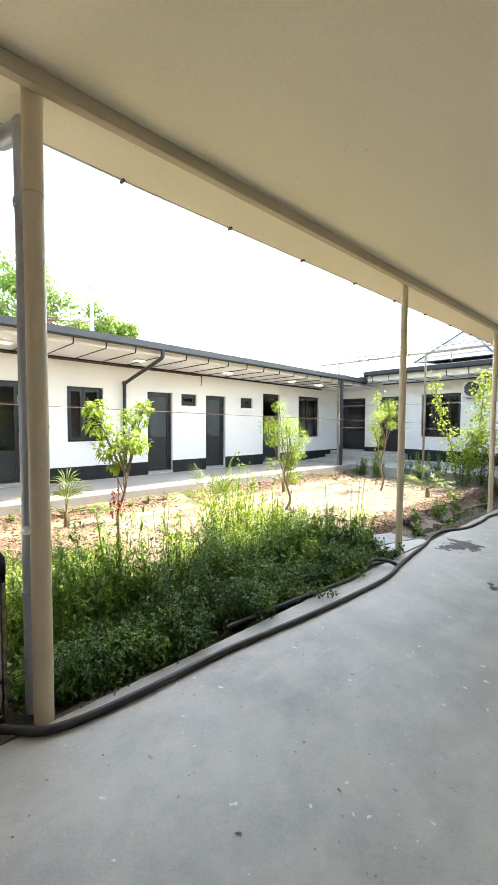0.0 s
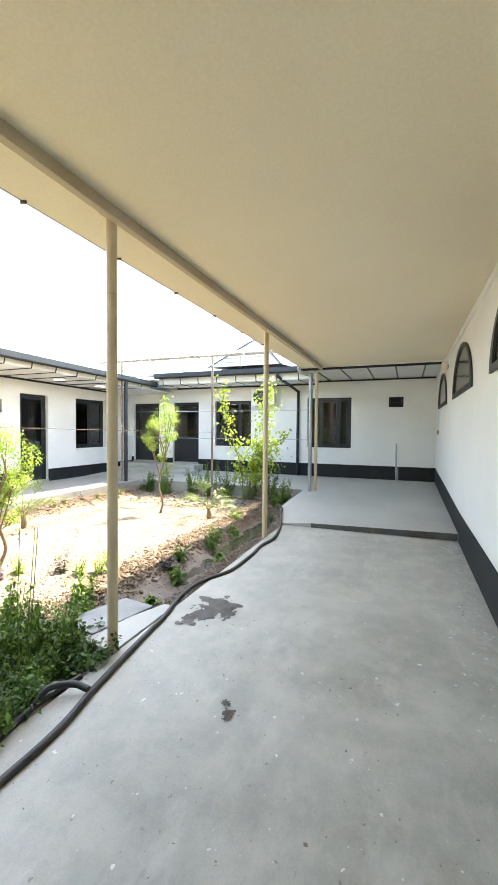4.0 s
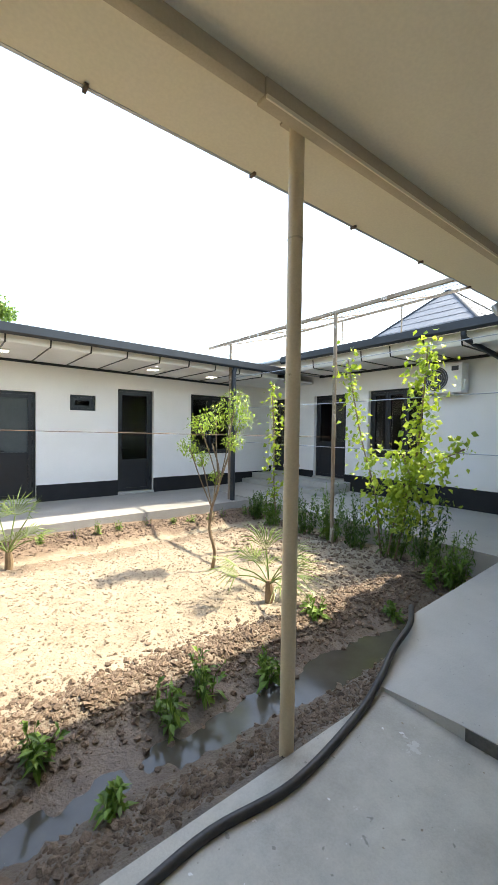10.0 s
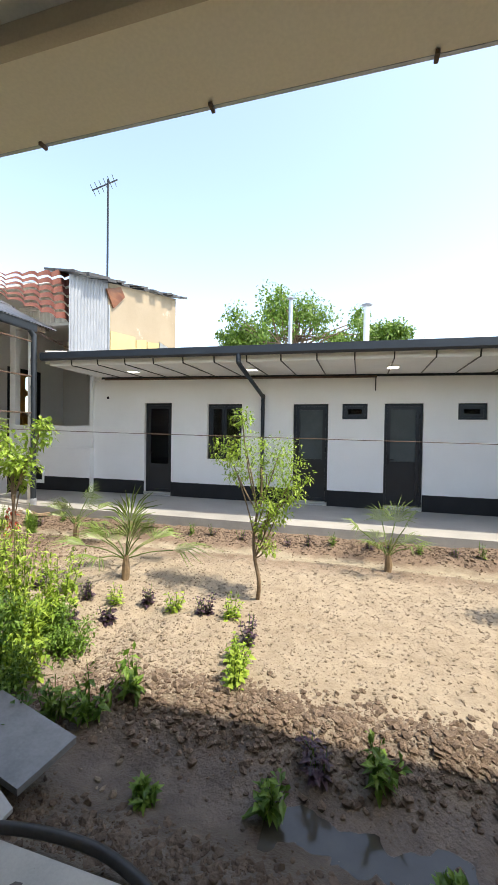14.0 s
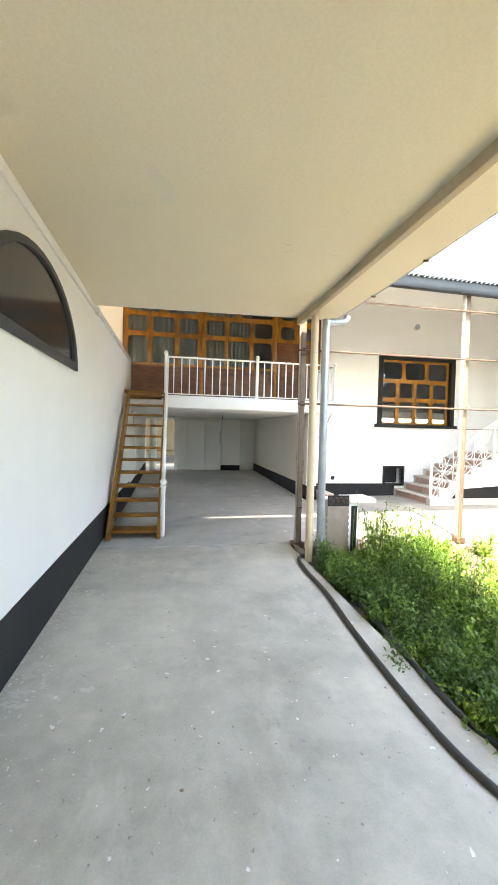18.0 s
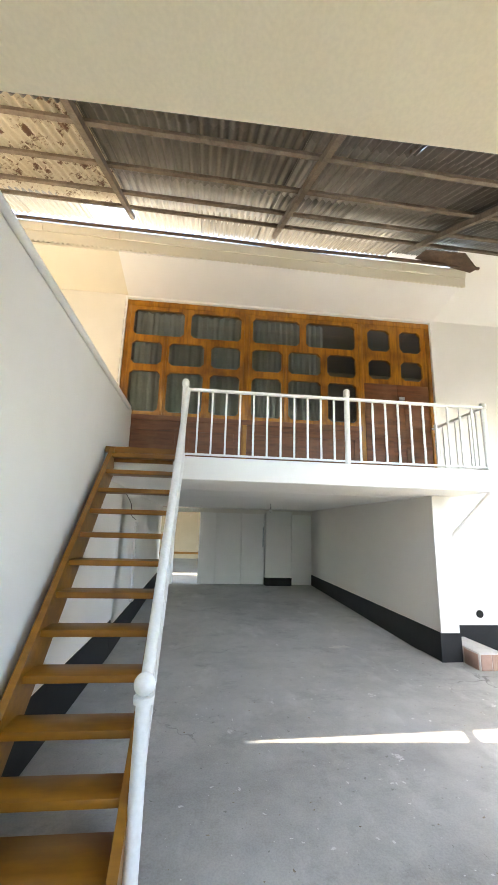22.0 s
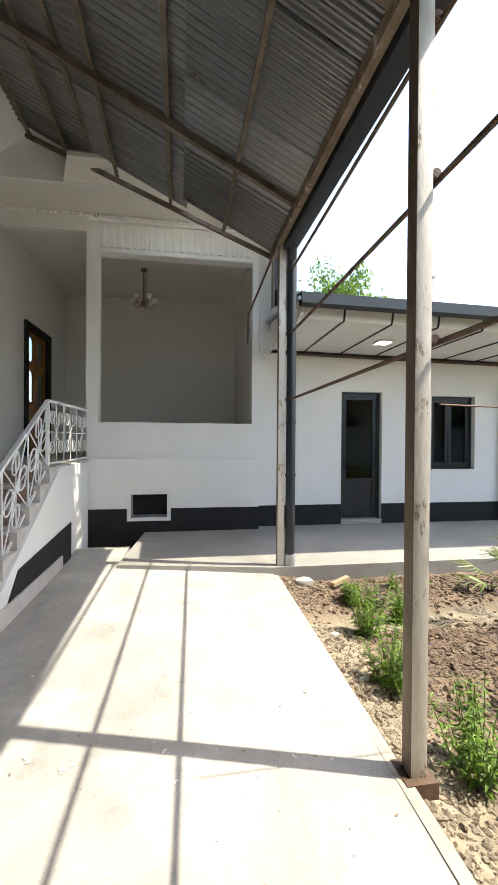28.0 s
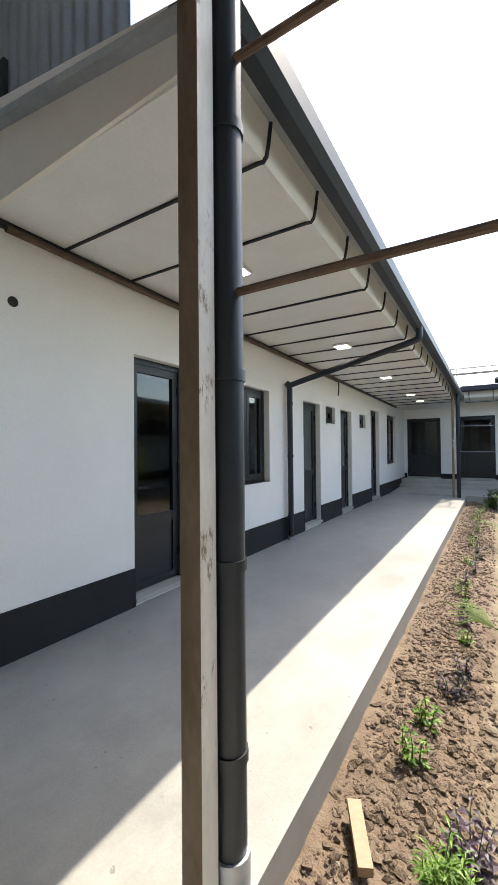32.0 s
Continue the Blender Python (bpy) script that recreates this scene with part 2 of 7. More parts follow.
M["concrete"] = concrete("grey_concrete", (0.435, 0.412, 0.355), (0.535, 0.508, 0.44), (0.64, 0.615, 0.55), 0.68)
M["concrete_new"] = concrete("pale_grey_concrete", (0.43, 0.417, 0.38), (0.50, 0.487, 0.445), (0.62, 0.62, 0.61), 0.70, 0.35)
M["concrete_w"] = concrete("worn_pale_concrete", (0.415, 0.405, 0.38), (0.515, 0.503, 0.475), (0.72, 0.71, 0.69), 0.645, 0.85, 0.9)
M["walk"] = concrete("cream_cement_walk", (0.30, 0.296, 0.28), (0.38, 0.374, 0.352), (0.55, 0.54, 0.51), 0.69, 0.45)
M["panel"] = paint("white_soffit_panel", (0.72, 0.72, 0.70), (0.80, 0.80, 0.785), 0.4, 2, 90, 0.03)
M["frost"] = paint("frosted_glass", (0.062, 0.075, 0.078), (0.085, 0.10, 0.103), 0.16, 3, 90, 0.03)
M["glass"] = glass("window_glass", (0.55, 0.6, 0.62), 0.0)
M["clear"] = glass("old_window_glass", (0.9, 0.93, 0.93), 0.0)
M["neighbour"] = paint("weathered_cream_wall", (0.27, 0.222, 0.155), (0.34, 0.285, 0.205), 0.85, 0.6, 40, 0.15, stain=(0.40, 0.34, 0.27), stain_at=0.6)
# Room plaster is toned dark, so the dimness indoors sits in its colour.
M["room"] = paint("shade_toned_room_plaster", (0.16, 0.15, 0.14), (0.22, 0.21, 0.2), 0.8, 1, 50, 0.05)
M["varnish"] = wood("orange_varnished_wood", (0.21, 0.075, 0.005), (0.42, 0.17, 0.012), (0.075, 0.022, 0.004), 0.36, 2.5, (1, 1, 0.12), 0.1)
M["oldwood"] = wood("worn_red_brown_wood", (0.09, 0.028, 0.010), (0.185, 0.062, 0.022), (0.21, 0.10, 0.045), 0.55, 2.5, (1, 0.12, 1), 0.05)
M["stairwood"] = wood("ochre_painted_wood", (0.20, 0.078, 0.004), (0.29, 0.118, 0.006), (0.11, 0.04, 0.005), 0.42, 2.0, (1, 0.15, 1), 0.08)
M["tile"] = paint("pink_brown_step_tile", (0.36, 0.22, 0.17), (0.46, 0.30, 0.235), 0.45, 6, 90, 0.08, stain=(0.55, 0.47, 0.42), stain_at=0.64)
M["grout"] = paint("whitewashed_step_concrete", (0.52, 0.48, 0.44), (0.66, 0.62, 0.58), 0.75, 5, 70, 0.15)
M["soil"] = paint("dry_clay_soil", (0.30, 0.24, 0.175), (0.42, 0.345, 0.26), 0.95, 1.4, 26, 0.6, stain=(0.27, 0.185, 0.12), stain_at=0.6, dist=0.03)
M["clod"] = varied("clay_clods", (0.19, 0.148, 0.107), (0.37, 0.308, 0.235), 0.95, grain=0.8)
M["mud"] = paint("wet_mud", (0.085, 0.063, 0.045), (0.15, 0.115, 0.085), 0.45, 2, 30, 0.5, dist=0.03)
M["water"] = paint("muddy_puddle", (0.045, 0.04, 0.032), (0.075, 0.068, 0.055), 0.1, 2, 10, 0.02)
M["hose"] = paint("black_rubber_hose", (0.02, 0.019, 0.018), (0.045, 0.042, 0.04), 0.5, 6, 60, 0.1)


# ---- building helpers ----
def thing(name, label, category, group="", kind=""):
    return tagged(new(name), label, category, group, kind)


def mesh_of(name, bm, material):
    me = bpy.data.meshes.new(name)
    bm.to_mesh(me)
    bm.free()
    me.materials.append(material)
    me.shade_smooth()
    me.set_sharp_from_angle(angle=radians(38))
    return me


def part(name, bm, material, parent, label=""):
    ob = new(name, mesh_of(name, bm, material))
    ob.parent = parent
    if label:
        ob["label"] = label
    return ob


def solo(name, bm, material, label, category, group="", kind=""):
    return tagged(new(name, mesh_of(name, bm, material)), label, category, group, kind)


def setting(name, bm, material, label="", category=""):
    return tagged(new(name, mesh_of(name, bm, material)), label, category, "", "structure")


def box(bm, x0, y0, z0, x1, y1, z1, bevel=0.0):
    r = bmesh.ops.create_cube(bm, size=1.0, matrix=Matrix.Translation(((x0 + x1) / 2, (y0 + y1) / 2, (z0 + z1) / 2)) @ Matrix.Diagonal((abs(x1 - x0), abs(y1 - y0), abs(z1 - z0), 1)))
    if bevel:
        edges = list({e for v in r["verts"] for e in v.link_edges})
        bmesh.ops.bevel(bm, geom=edges, offset=bevel, segments=2, affect="EDGES", profile=0.5)
    return bm


def boxed(x0, y0, z0, x1, y1, z1, bevel=0.0):
    return box(bmesh.new(), x0, y0, z0, x1, y1, z1, bevel)


def rod(bm, a, b, r, n=10, r2=None):
    a, b = Vector(a), Vector(b)
    d = b - a
    m = Matrix.Translation((a + b) / 2) @ d.to_track_quat("Z", "Y").to_matrix().to_4x4()
    bmesh.ops.create_cone(bm, cap_ends=True, segments=n, radius1=r, radius2=r if r2 is None else r2, depth=d.length, matrix=m)
    return bm


def bar(bm, a, b, w, h):
    """A square bar from a to b, w wide and h high."""
    a, b = Vector(a), Vector(b)
    d = b - a
    m = Matrix.Translation((a + b) / 2) @ d.to_track_quat("X", "Z").to_matrix().to_4x4() @ Matrix.Diagonal((d.length, w, h, 1))
    bmesh.ops.create_cube(bm, size=1.0, matrix=m)
    return bm


def ball(bm, c, r, u=12, v=8, sc=(1, 1, 1)):
    bmesh.ops.create_uvsphere(bm, u_segments=u, v_segments=v, radius=r, matrix=Matrix.Translation(c) @ Matrix.Diagonal((*sc, 1)))
    return bm


def tube(bm, pts, r, n=8):
    """A round tube along a line of points, with one radius or one for each point."""
    pts = [Vector(p) for p in pts]
    rs = r if isinstance(r, (list, tuple)) else [r] * len(pts)
    rings, u = [], None
    for i, p in enumerate(pts):
        d = (pts[min(i + 1, len(pts) - 1)] - pts[max(i - 1, 0)]).normalized()
        if u is None:
            u = d.orthogonal().normalized()
        u = (u - d * u.dot(d)).normalized()
        w = d.cross(u)
        rings.append([bm.verts.new(p + (u * math.cos(k * math.tau / n) + w * math.sin(k * math.tau / n)) * rs[i]) for k in range(n)])
    for a, b in zip(rings, rings[1:]):
        for k in range(n):
            f = bm.faces.new((a[k], a[(k + 1) % n], b[(k + 1) % n], b[k]))
            f.smooth = True
    bm.faces.new(rings[0][::-1])
    bm.faces.new(rings[-1])
    return bm


def smooth_line(pts, n=6):
    """Points of a Catmull-Rom curve through pts."""
    p = [Vector(v) for v in pts]
    p = [2 * p[0] - p[1], *p, 2 * p[-1] - p[-2]]
    out = []
    for i in range(1, len(p) - 2):
        for k in range(n):
            t = k / n
            a, b, c, d = p[i - 1], p[i], p[i + 1], p[i + 2]
            out.append(0.5 * (2 * b + (c - a) * t + (2 * a - 5 * b + 4 * c - d) * t * t + (3 * b - a - 3 * c + d) * t ** 3))
    out.append(p[-2])
    return out


def wall(axis, at, thick, u0, u1, z0, z1, holes=()):
    """An upright wall along x (axis 'y': its face at y) or along y, with openings (u0, u1, z0, z1) cut right through."""
    bm = bmesh.new()
    us = sorted({u0, u1, *(h[0] for h in holes), *(h[1] for h in holes)})
    zs = sorted({z0, z1, *(h[2] for h in holes), *(h[3] for h in holes)})
    solid = lambda i, j: 0 <= i < len(us) - 1 and 0 <= j < len(zs) - 1 and not any(h[0] <= (us[i] + us[i + 1]) / 2 <= h[1] and h[2] <= (zs[j] + zs[j + 1]) / 2 <= h[3] for h in holes)
    seen = {}

    def v(u, w, z):
        key = (round(u, 4), round(w, 4), round(z, 4))
        if key not in seen:
            seen[key] = bm.verts.new((u, w, z) if axis == "y" else (w, u, z))
        return seen[key]

    a, b = at, at + thick
    for i in range(len(us) - 1):
        for j in range(len(zs) - 1):
            if not solid(i, j):
                continue
            p, q, r, s = us[i], us[i + 1], zs[j], zs[j + 1]
            bm.faces.new((v(p, a, r), v(q, a, r), v(q, a, s), v(p, a, s)))
            bm.faces.new((v(p, b, r), v(p, b, s), v(q, b, s), v(q, b, r)))
            if not solid(i - 1, j):
                bm.faces.new((v(p, a, r), v(p, a, s), v(p, b, s), v(p, b, r)))
            if not solid(i + 1, j):
                bm.faces.new((v(q, a, r), v(q, b, r), v(q, b, s), v(q, a, s)))
            if not solid(i, j - 1):
                bm.faces.new((v(p, a, r), v(p, b, r), v(q, b, r), v(q, a, r)))
            if not solid(i, j + 1):
                bm.faces.new((v(p, a, s), v(q, a, s), v(q, b, s), v(p, b, s)))
    bmesh.ops.recalc_face_normals(bm, faces=bm.faces)
    return bm


def prism(pts, lift):
    """A solid from an outline of points, pushed along the vector lift."""
    bm = bmesh.new()
    lo = [bm.verts.new(p) for p in pts]
    hi = [bm.verts.new(Vector(p) + Vector(lift)) for p in pts]
    bm.faces.new(lo)
    bm.faces.new(hi[::-1])
    for i in range(len(lo)):
        j = (i + 1) % len(lo)
        bm.faces.new((lo[i], hi[i], hi[j], lo[j]))
    bmesh.ops.recalc_face_normals(bm, faces=bm.faces)
    return bm


def raw_mesh(name, verts, faces, material, smooth=False):
    me = bpy.data.meshes.new(name)
    me.from_pydata(verts, [], faces)
    me.materials.append(material)
    if smooth:
        me.shade_smooth()
    return me


def join_part(name, me, parent, label=""):
    ob = new(name, me)
    ob.parent = parent
    if label:
        ob["label"] = label
    return ob


# ---- the large structure ----
# Plan: x east, y north. Carport along the south wall, garden in the middle, white houses to the north and east, the tall old house to the west.
YS, YN, XE, XW = -0.47, 9.55, 15.0, -2.82

# ground far around and the slabs
setting("ground", boxed(-120, -120, -1.2, 160, 160, -0.75), M["soil"], "bare clay ground around the yard", "ground")


def slab(name, corners, depth, material, label):
    """A slab with the given top corners (x, y, z), counter-clockwise."""
    return setting(name, prism(corners, (0, 0, -depth)), material, label, "pavement")


slab("floor_carport", [(1.0, YS, 0.0), (9.62, YS, 0.03), (9.62, 2.18, 0.03), (1.0, 2.18, 0.0)], 0.5, M["concrete"], "worn grey concrete carport floor")
slab("floor_east", [(9.68, YS, 0.14), (XE, YS, 0.25), (XE, YN, 0.25), (12.75, YN, 0.16), (12.75, 2.6, 0.16), (10.5, 2.5, 0.14), (9.62, 2.2, 0.05), (9.62, 1.70, 0.10)], 0.5, M["concrete_new"], "smooth pale grey concrete floor with a low step")
slab("floor_west_court", [(-2.9, YS, 0.0), (1.0, YS, 0.0), (1.0, 7.5, 0.07), (-0.75, 7.9, 0.07), (-0.75, 8.8, 0.07), (-2.9, 8.8, 0.07)], 0.5, M["concrete_w"], "worn pale concrete court floor spotted with whitewash")
slab("walkway_north", [(1.0, 7.5, 0.14), (12.75, 7.5, 0.14), (12.75, YN, 0.15), (1.16, YN, 0.15), (1.16, 9.368, 0.145), (-0.6, 9.368, 0.14), (-0.75, 7.9, 0.11)], 0.5, M["walk"], "raised cement walkway along the white house")
slab("floor_garage", [(-7.8, YS, 0.2), (-2.9, YS, 0.0), (-2.9, 3.62, 0.02), (-7.8, 3.62, 0.2)], 0.6, M["concrete_w"], "sloping grey concrete garage floor")
slab("floor_street", [(-16, -6, 0.18), (-7.8, -6, 0.18), (-7.8, 8, 0.18), (-16, 8, 0.18)], 0.6, M["walk"], "street pavement beyond the garage gate, shaded by an added canopy")

# Dark strip on the riser: dirt and the step's shade in one colour.
setting("trim_step_riser", prism([(9.677, YS + 0.014, 0.031), (9.677, YS + 0.014, 0.137), (9.617, 1.69, 0.098), (9.617, 1.69, 0.031)], (-0.006, 0, 0)), M["riser"], "dark riser of the low floor step, dirt with painted shade", "trim")

# south wall with its top trim
ARCHES = (3.25, 6.5, 9.75, 13.0)
setting("wall_south", boxed(-7.8, YS - 0.25, -0.5, XE, YS, 3.13), M["plaster"], "long white plastered boundary wall", "wall")
# Hidden wedge added to seal out sun between wall top and ceiling.
setting("wall_south_crest", prism([(1.0, YS, 3.131), (2.6, YS, 3.131), (1.0, YS, 3.18)], (0, -0.25, 0)), M["plaster"], "hidden wedge added on the boundary wall to stop sun leaking in", "wall")
setting("baseboard_south", prism([(1.3, YS, 0.0), (9.62, YS, 0.03), (9.62, YS, 0.14), (XE, YS, 0.25), (XE, YS, 0.64), (9.6, YS, 0.45), (-2.75, YS, 0.42), (-2.75, YS, 0.0)], (0, 0.012, 0)), M["black"], "black painted plinth band on the white wall", "baseboard")

# Unseen wall added to hold sky light off the balcony wall.
setting("wall_south_neighbour", boxed(-7.8, -3.4, -0.5, 1.4, -3.2, 5.2), M["neighbour"], "unseen plain wall added to block the southern sky", "wall")

# carport roof
lift = lambda pts, y: [(x, y, z) for x, z in pts]
bm = bmesh.new()
rows = [[bm.verts.new(p) for p in lift([(x0, z0), (2.6, 3.13), (12.55, 3.13), (12.55, 3.2), (2.6, 3.2), (x0, z0 + 0.07)], y)] for x0, y, z0 in ((1.325, YS, 3.10), (1.30, 2.65, 3.155))]
for k in range(6):
    bm.faces.new((rows[0][k], rows[0][(k + 1) % 6], rows[1][(k + 1) % 6], rows[1][k]))
bm.faces.new(rows[0])
bm.faces.new(rows[1])
bmesh.ops.recalc_face_normals(bm, faces=bm.faces)
setting("ceiling_carport", bm, M["tan"], "flat tan painted carport ceiling", "ceiling")
# Unseen pitched sheet and gable, added so the court's sun streak tapers.
setting("roof_carport", prism([(1.325, YS - 0.25, 3.63), (12.55, YS - 0.25, 3.63), (12.55, 2.63, 3.246), (1.30, 2.63, 3.246)], (0, 0, 0.012)), M["galv"], "unseen pitched sheet added above the carport ceiling to shape the sun streak", "roof")
setting("wall_carport_gable", prism([(1.33, YS, 3.172), (1.305, 2.62, 3.228), (1.305, 2.62, 3.243), (1.33, YS, 3.592)], (0.03, 0, 0)), M["plaster"], "unseen gable board added to bound the sun streak on the floor", "wall")
setting("trim_carport_edge", prism([(1.30, 2.651, 3.151), (2.6, 2.651, 3.128), (12.55, 2.651, 3.128), (12.55, 2.651, 3.22), (1.30, 2.651, 3.245)], (0, 0.018, 0)), M["galv"], "thin metal drip edge of the carport roof", "trim")

# north house
N_DOORS = [(2.60, 3.33, 0.20, 2.39), (6.27, 7.025, 0.20, 2.34), (8.168, 8.912, 0.20, 2.34), (10.54, 11.39, 0.18, 2.53)]
N_WINS = [(4.25, 5.09, 1.07, 2.355), (12.385, 13.63, 1.02, 2.53)]
N_VENTS = [(7.318, 7.83, 2.01, 2.34), (9.54, 10.056, 2.01, 2.335)]
setting("wall_north", wall("y", YN, 0.25, 1.16, XE + 0.25, -0.5, 3.35, N_DOORS + N_WINS + N_VENTS), M["plaster"], "white plastered facade of the low house", "wall")
E_DOORS = [(8.37, 9.45, 0.48, 2.53), (6.79, 7.80, 0.48, 2.54)]
E_WINS = [(4.89, 6.17, 1.09, 2.56), (1.766, 3.06, 1.113, 2.592)]
E_VENTS = [(0.362, 0.746, 2.29, 2.574)]
setting("wall_east", wall("x", XE, 0.25, YS - 0.25, YN, -0.5, 3.35, E_DOORS + E_WINS + E_VENTS), M["plaster"], "white plastered east facade", "wall")
# unseen rooms behind the openings, with dimness put into their dark plaster colour
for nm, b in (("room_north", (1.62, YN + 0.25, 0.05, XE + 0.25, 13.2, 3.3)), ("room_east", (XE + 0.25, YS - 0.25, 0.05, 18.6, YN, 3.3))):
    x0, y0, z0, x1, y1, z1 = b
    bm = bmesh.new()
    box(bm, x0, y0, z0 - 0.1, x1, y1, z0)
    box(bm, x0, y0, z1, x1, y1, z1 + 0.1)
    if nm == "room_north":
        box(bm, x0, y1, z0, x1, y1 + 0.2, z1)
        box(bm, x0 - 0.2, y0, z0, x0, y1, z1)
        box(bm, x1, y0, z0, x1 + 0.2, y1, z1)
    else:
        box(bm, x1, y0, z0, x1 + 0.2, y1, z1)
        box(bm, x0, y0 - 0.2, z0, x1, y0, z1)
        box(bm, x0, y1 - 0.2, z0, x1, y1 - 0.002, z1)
    setting(nm, bm, M["room"], "unseen plain room behind the windows, coloured dark for dimness", "room")


def band(name, axis, at, out, spans, z_lo, z_hi):
    """The black plinth between the doors."""
    for u0, u1 in spans:
        bm = boxed(u0, at - out, z_lo, u1, at, z_hi) if axis == "y" else boxed(at - out, u0, z_lo, at, u1, z_hi)
        setting(name, bm, M["black"], "black painted plinth band", "baseboard")


band("baseboard_north", "y", YN, 0.014, [(1.16, 2.60), (3.33, 6.27), (7.025, 8.168), (8.912, 10.54), (11.39, XE)], 0.13, 0.487)
band("baseboard_east", "x", XE, 0.014, [(YS + 0.012, 6.79), (7.80, 8.37), (9.45, YN - 0.014)], 0.2, 0.63)

# eaves: soffit panels, fascia, roof; the north eave rises a little towards the west
EAVE_TILT = Matrix.Translation((12.4, 0, 2.888)) @ Matrix.Rotation(0.014, 4, "Y") @ Matrix.Translation((-12.4, 0, -2.96))
soffit_n = setting("ceiling_eave_north", boxed(1.38, 7.86, 2.96, XE, YN, 3.0), M["panel"], "white panelled eave soffit", "ceiling")
roof_n = setting("roof_north", prism([(1.3, 7.62, 3.15), (1.3, 13.6, 4.1), (1.3, 13.6, 4.02), (1.3, 7.62, 3.11)], (14.3, 0, 0)), M["galv"], "low pitched grey metal roof", "roof")
soffit_n.matrix_basis, roof_n.matrix_basis = EAVE_TILT, EAVE_TILT
setting("ceiling_eave_south_east", boxed(12.56, YS, 3.10, XE, 2.74, 3.14), M["panel"], "white panelled soffit over the carport end", "ceiling")
setting("ceiling_eave_east", boxed(13.97, 2.742, 3.03, XE, 7.858, 3.07), M["panel"], "white panelled east eave soffit", "ceiling")
setting("roof_east", prism([(13.75, 2.76, 3.34), (18.8, 2.76, 4.1), (18.8, 2.76, 4.02), (13.75, 2.76, 3.29)], (0, 6.8, 0)), M["galv"], "low pitched grey metal roof", "roof")
setting("roof_south_east", boxed(12.56, YS, 3.25, 18.6, 2.75, 3.3), M["galv"], "flat metal roof corner", "roof")

# west house
W_WIN = (5.57, 7.75, 1.85, 3.655)
DOORWALL = (-0.67, 4.02, 2.31, 4.83)
holes = [W_WIN, (YS, 3.62, -0.5, 2.05), DOORWALL, (5.83, 6.31, 0.36, 0.755), (10.63, 11.9, 1.25, 3.65)]
setting("wall_west", wall("x", XW - 0.3, 0.3, -6.0, 13.2, -0.5, 5.4, holes), M["plaster"], "tall white plastered house wall", "wall")
setting("ceiling_west_eave", prism([(XW, 4.07, 4.86), (-1.86, 4.07, 5.66), (-1.1, 4.07, 5.66), (-1.1, 4.07, 5.72), (-1.9, 4.07, 5.72), (XW, 4.07, 4.93)], (0, 4.645, 0)), M["plaster"], "white sloping plaster cove under the eave", "ceiling")
# Lid added out of view; it stops a sun spot on the house wall.
setting("ceiling_hood_lid", boxed(XW, 3.2, 5.662, -1.1, 4.068, 5.718), M["plaster"], "unseen white lid added to block sun at the hood end", "ceiling")
# Added board above the sheets blocks sky light through the eave slot.
setting("trim_eave_closure", boxed(-1.14, 4.07, 5.02, -1.102, 8.71, 5.658), M["roof_steel"], "unseen board added to stop light leaking over the metal roof", "trim")
# Not a seen parapet: added to cut low western sky light over the hood.
setting("wall_west_parapet", boxed(XW - 0.28, -6, 5.502, XW - 0.02, 4.06, 5.85), M["neighbour"], "unseen low wall added above the hood to block the western sky", "wall")
setting("wall_eave_drop", boxed(XW, 8.72, 4.944, -1.0, 8.776, 5.8), M["plaster"], "white drop between the two ceilings", "wall")
setting("ceiling_terrace", prism([(XW, 8.78, 4.95), (-1.62, 8.78, 4.95), (-1.4, 8.2, 4.95), (1.16, 8.2, 4.95), (1.16, 13.2, 4.95), (XW, 13.2, 4.95)], (0, 0, 0.05)), M["plaster_in"], "white terrace ceiling", "ceiling")
setting("roof_terrace", prism([(XW - 0.3, 8.78, 5.003), (-1.62, 8.78, 5.003), (-1.4, 8.22, 5.003), (1.14, 8.22, 5.003), (1.14, 13.2, 5.003), (XW - 0.3, 13.2, 5.003)], (0, 0, 0.03)), M["galv"], "flat metal roof over the terrace", "roof")
setting("wall_terrace_front", wall("y", 9.5, 0.16, -1.5, 1.16, -1.2, 4.95, [(-1.315, 1.06, 1.82, 4.40), (-0.81, -0.27, 0.37, 0.72)]), M["plaster"], "white terrace front with a wide opening", "wall")
setting("wall_terrace_base", wall("y", 9.38, 0.118, -1.5, 1.16, -1.2, 1.265, [(-0.81, -0.27, 0.37, 0.72)]), M["plaster"], "white base wall with a ledge under the terrace", "wall")
setting("baseboard_terrace", wall("y", 9.368, 0.011, -1.5, 1.16, -1.2, 0.5, [(-0.86, -0.22, 0.32, 0.5)]), M["black"], "black plinth of the terrace", "baseboard")
setting("wall_terrace_back", boxed(XW, 13.0, -0.5, 1.4, 13.2, 5.0), M["plaster_in"], "pale terrace back wall", "wall")
setting("wall_terrace_east", boxed(1.16, 9.8, -0.5, 1.4, 13.0, 3.358), M["plaster_in"], "pale terrace side wall", "wall")
setting("floor_terrace", boxed(XW, 9.66, 0.9, 1.16, 13.0, 1.25), M["concrete_new"], "grey terrace floor", "floor")
setting("wall_house_end", boxed(1.162, 9.662, 3.36, 1.4, 13.0, 4.94), M["plaster_in"], "white house corner wall", "wall")

# garage and the rooms of the west house
setting("wall_garage_north", prism([(-7.8, 3.38, -0.5), (-2.42, 3.60, -0.5), (-2.42, 3.832, -0.5), (-7.8, 3.832, -0.5)], (0, 0, 2.548)), M["plaster_in"], "white garage wall with a black plinth", "wall")
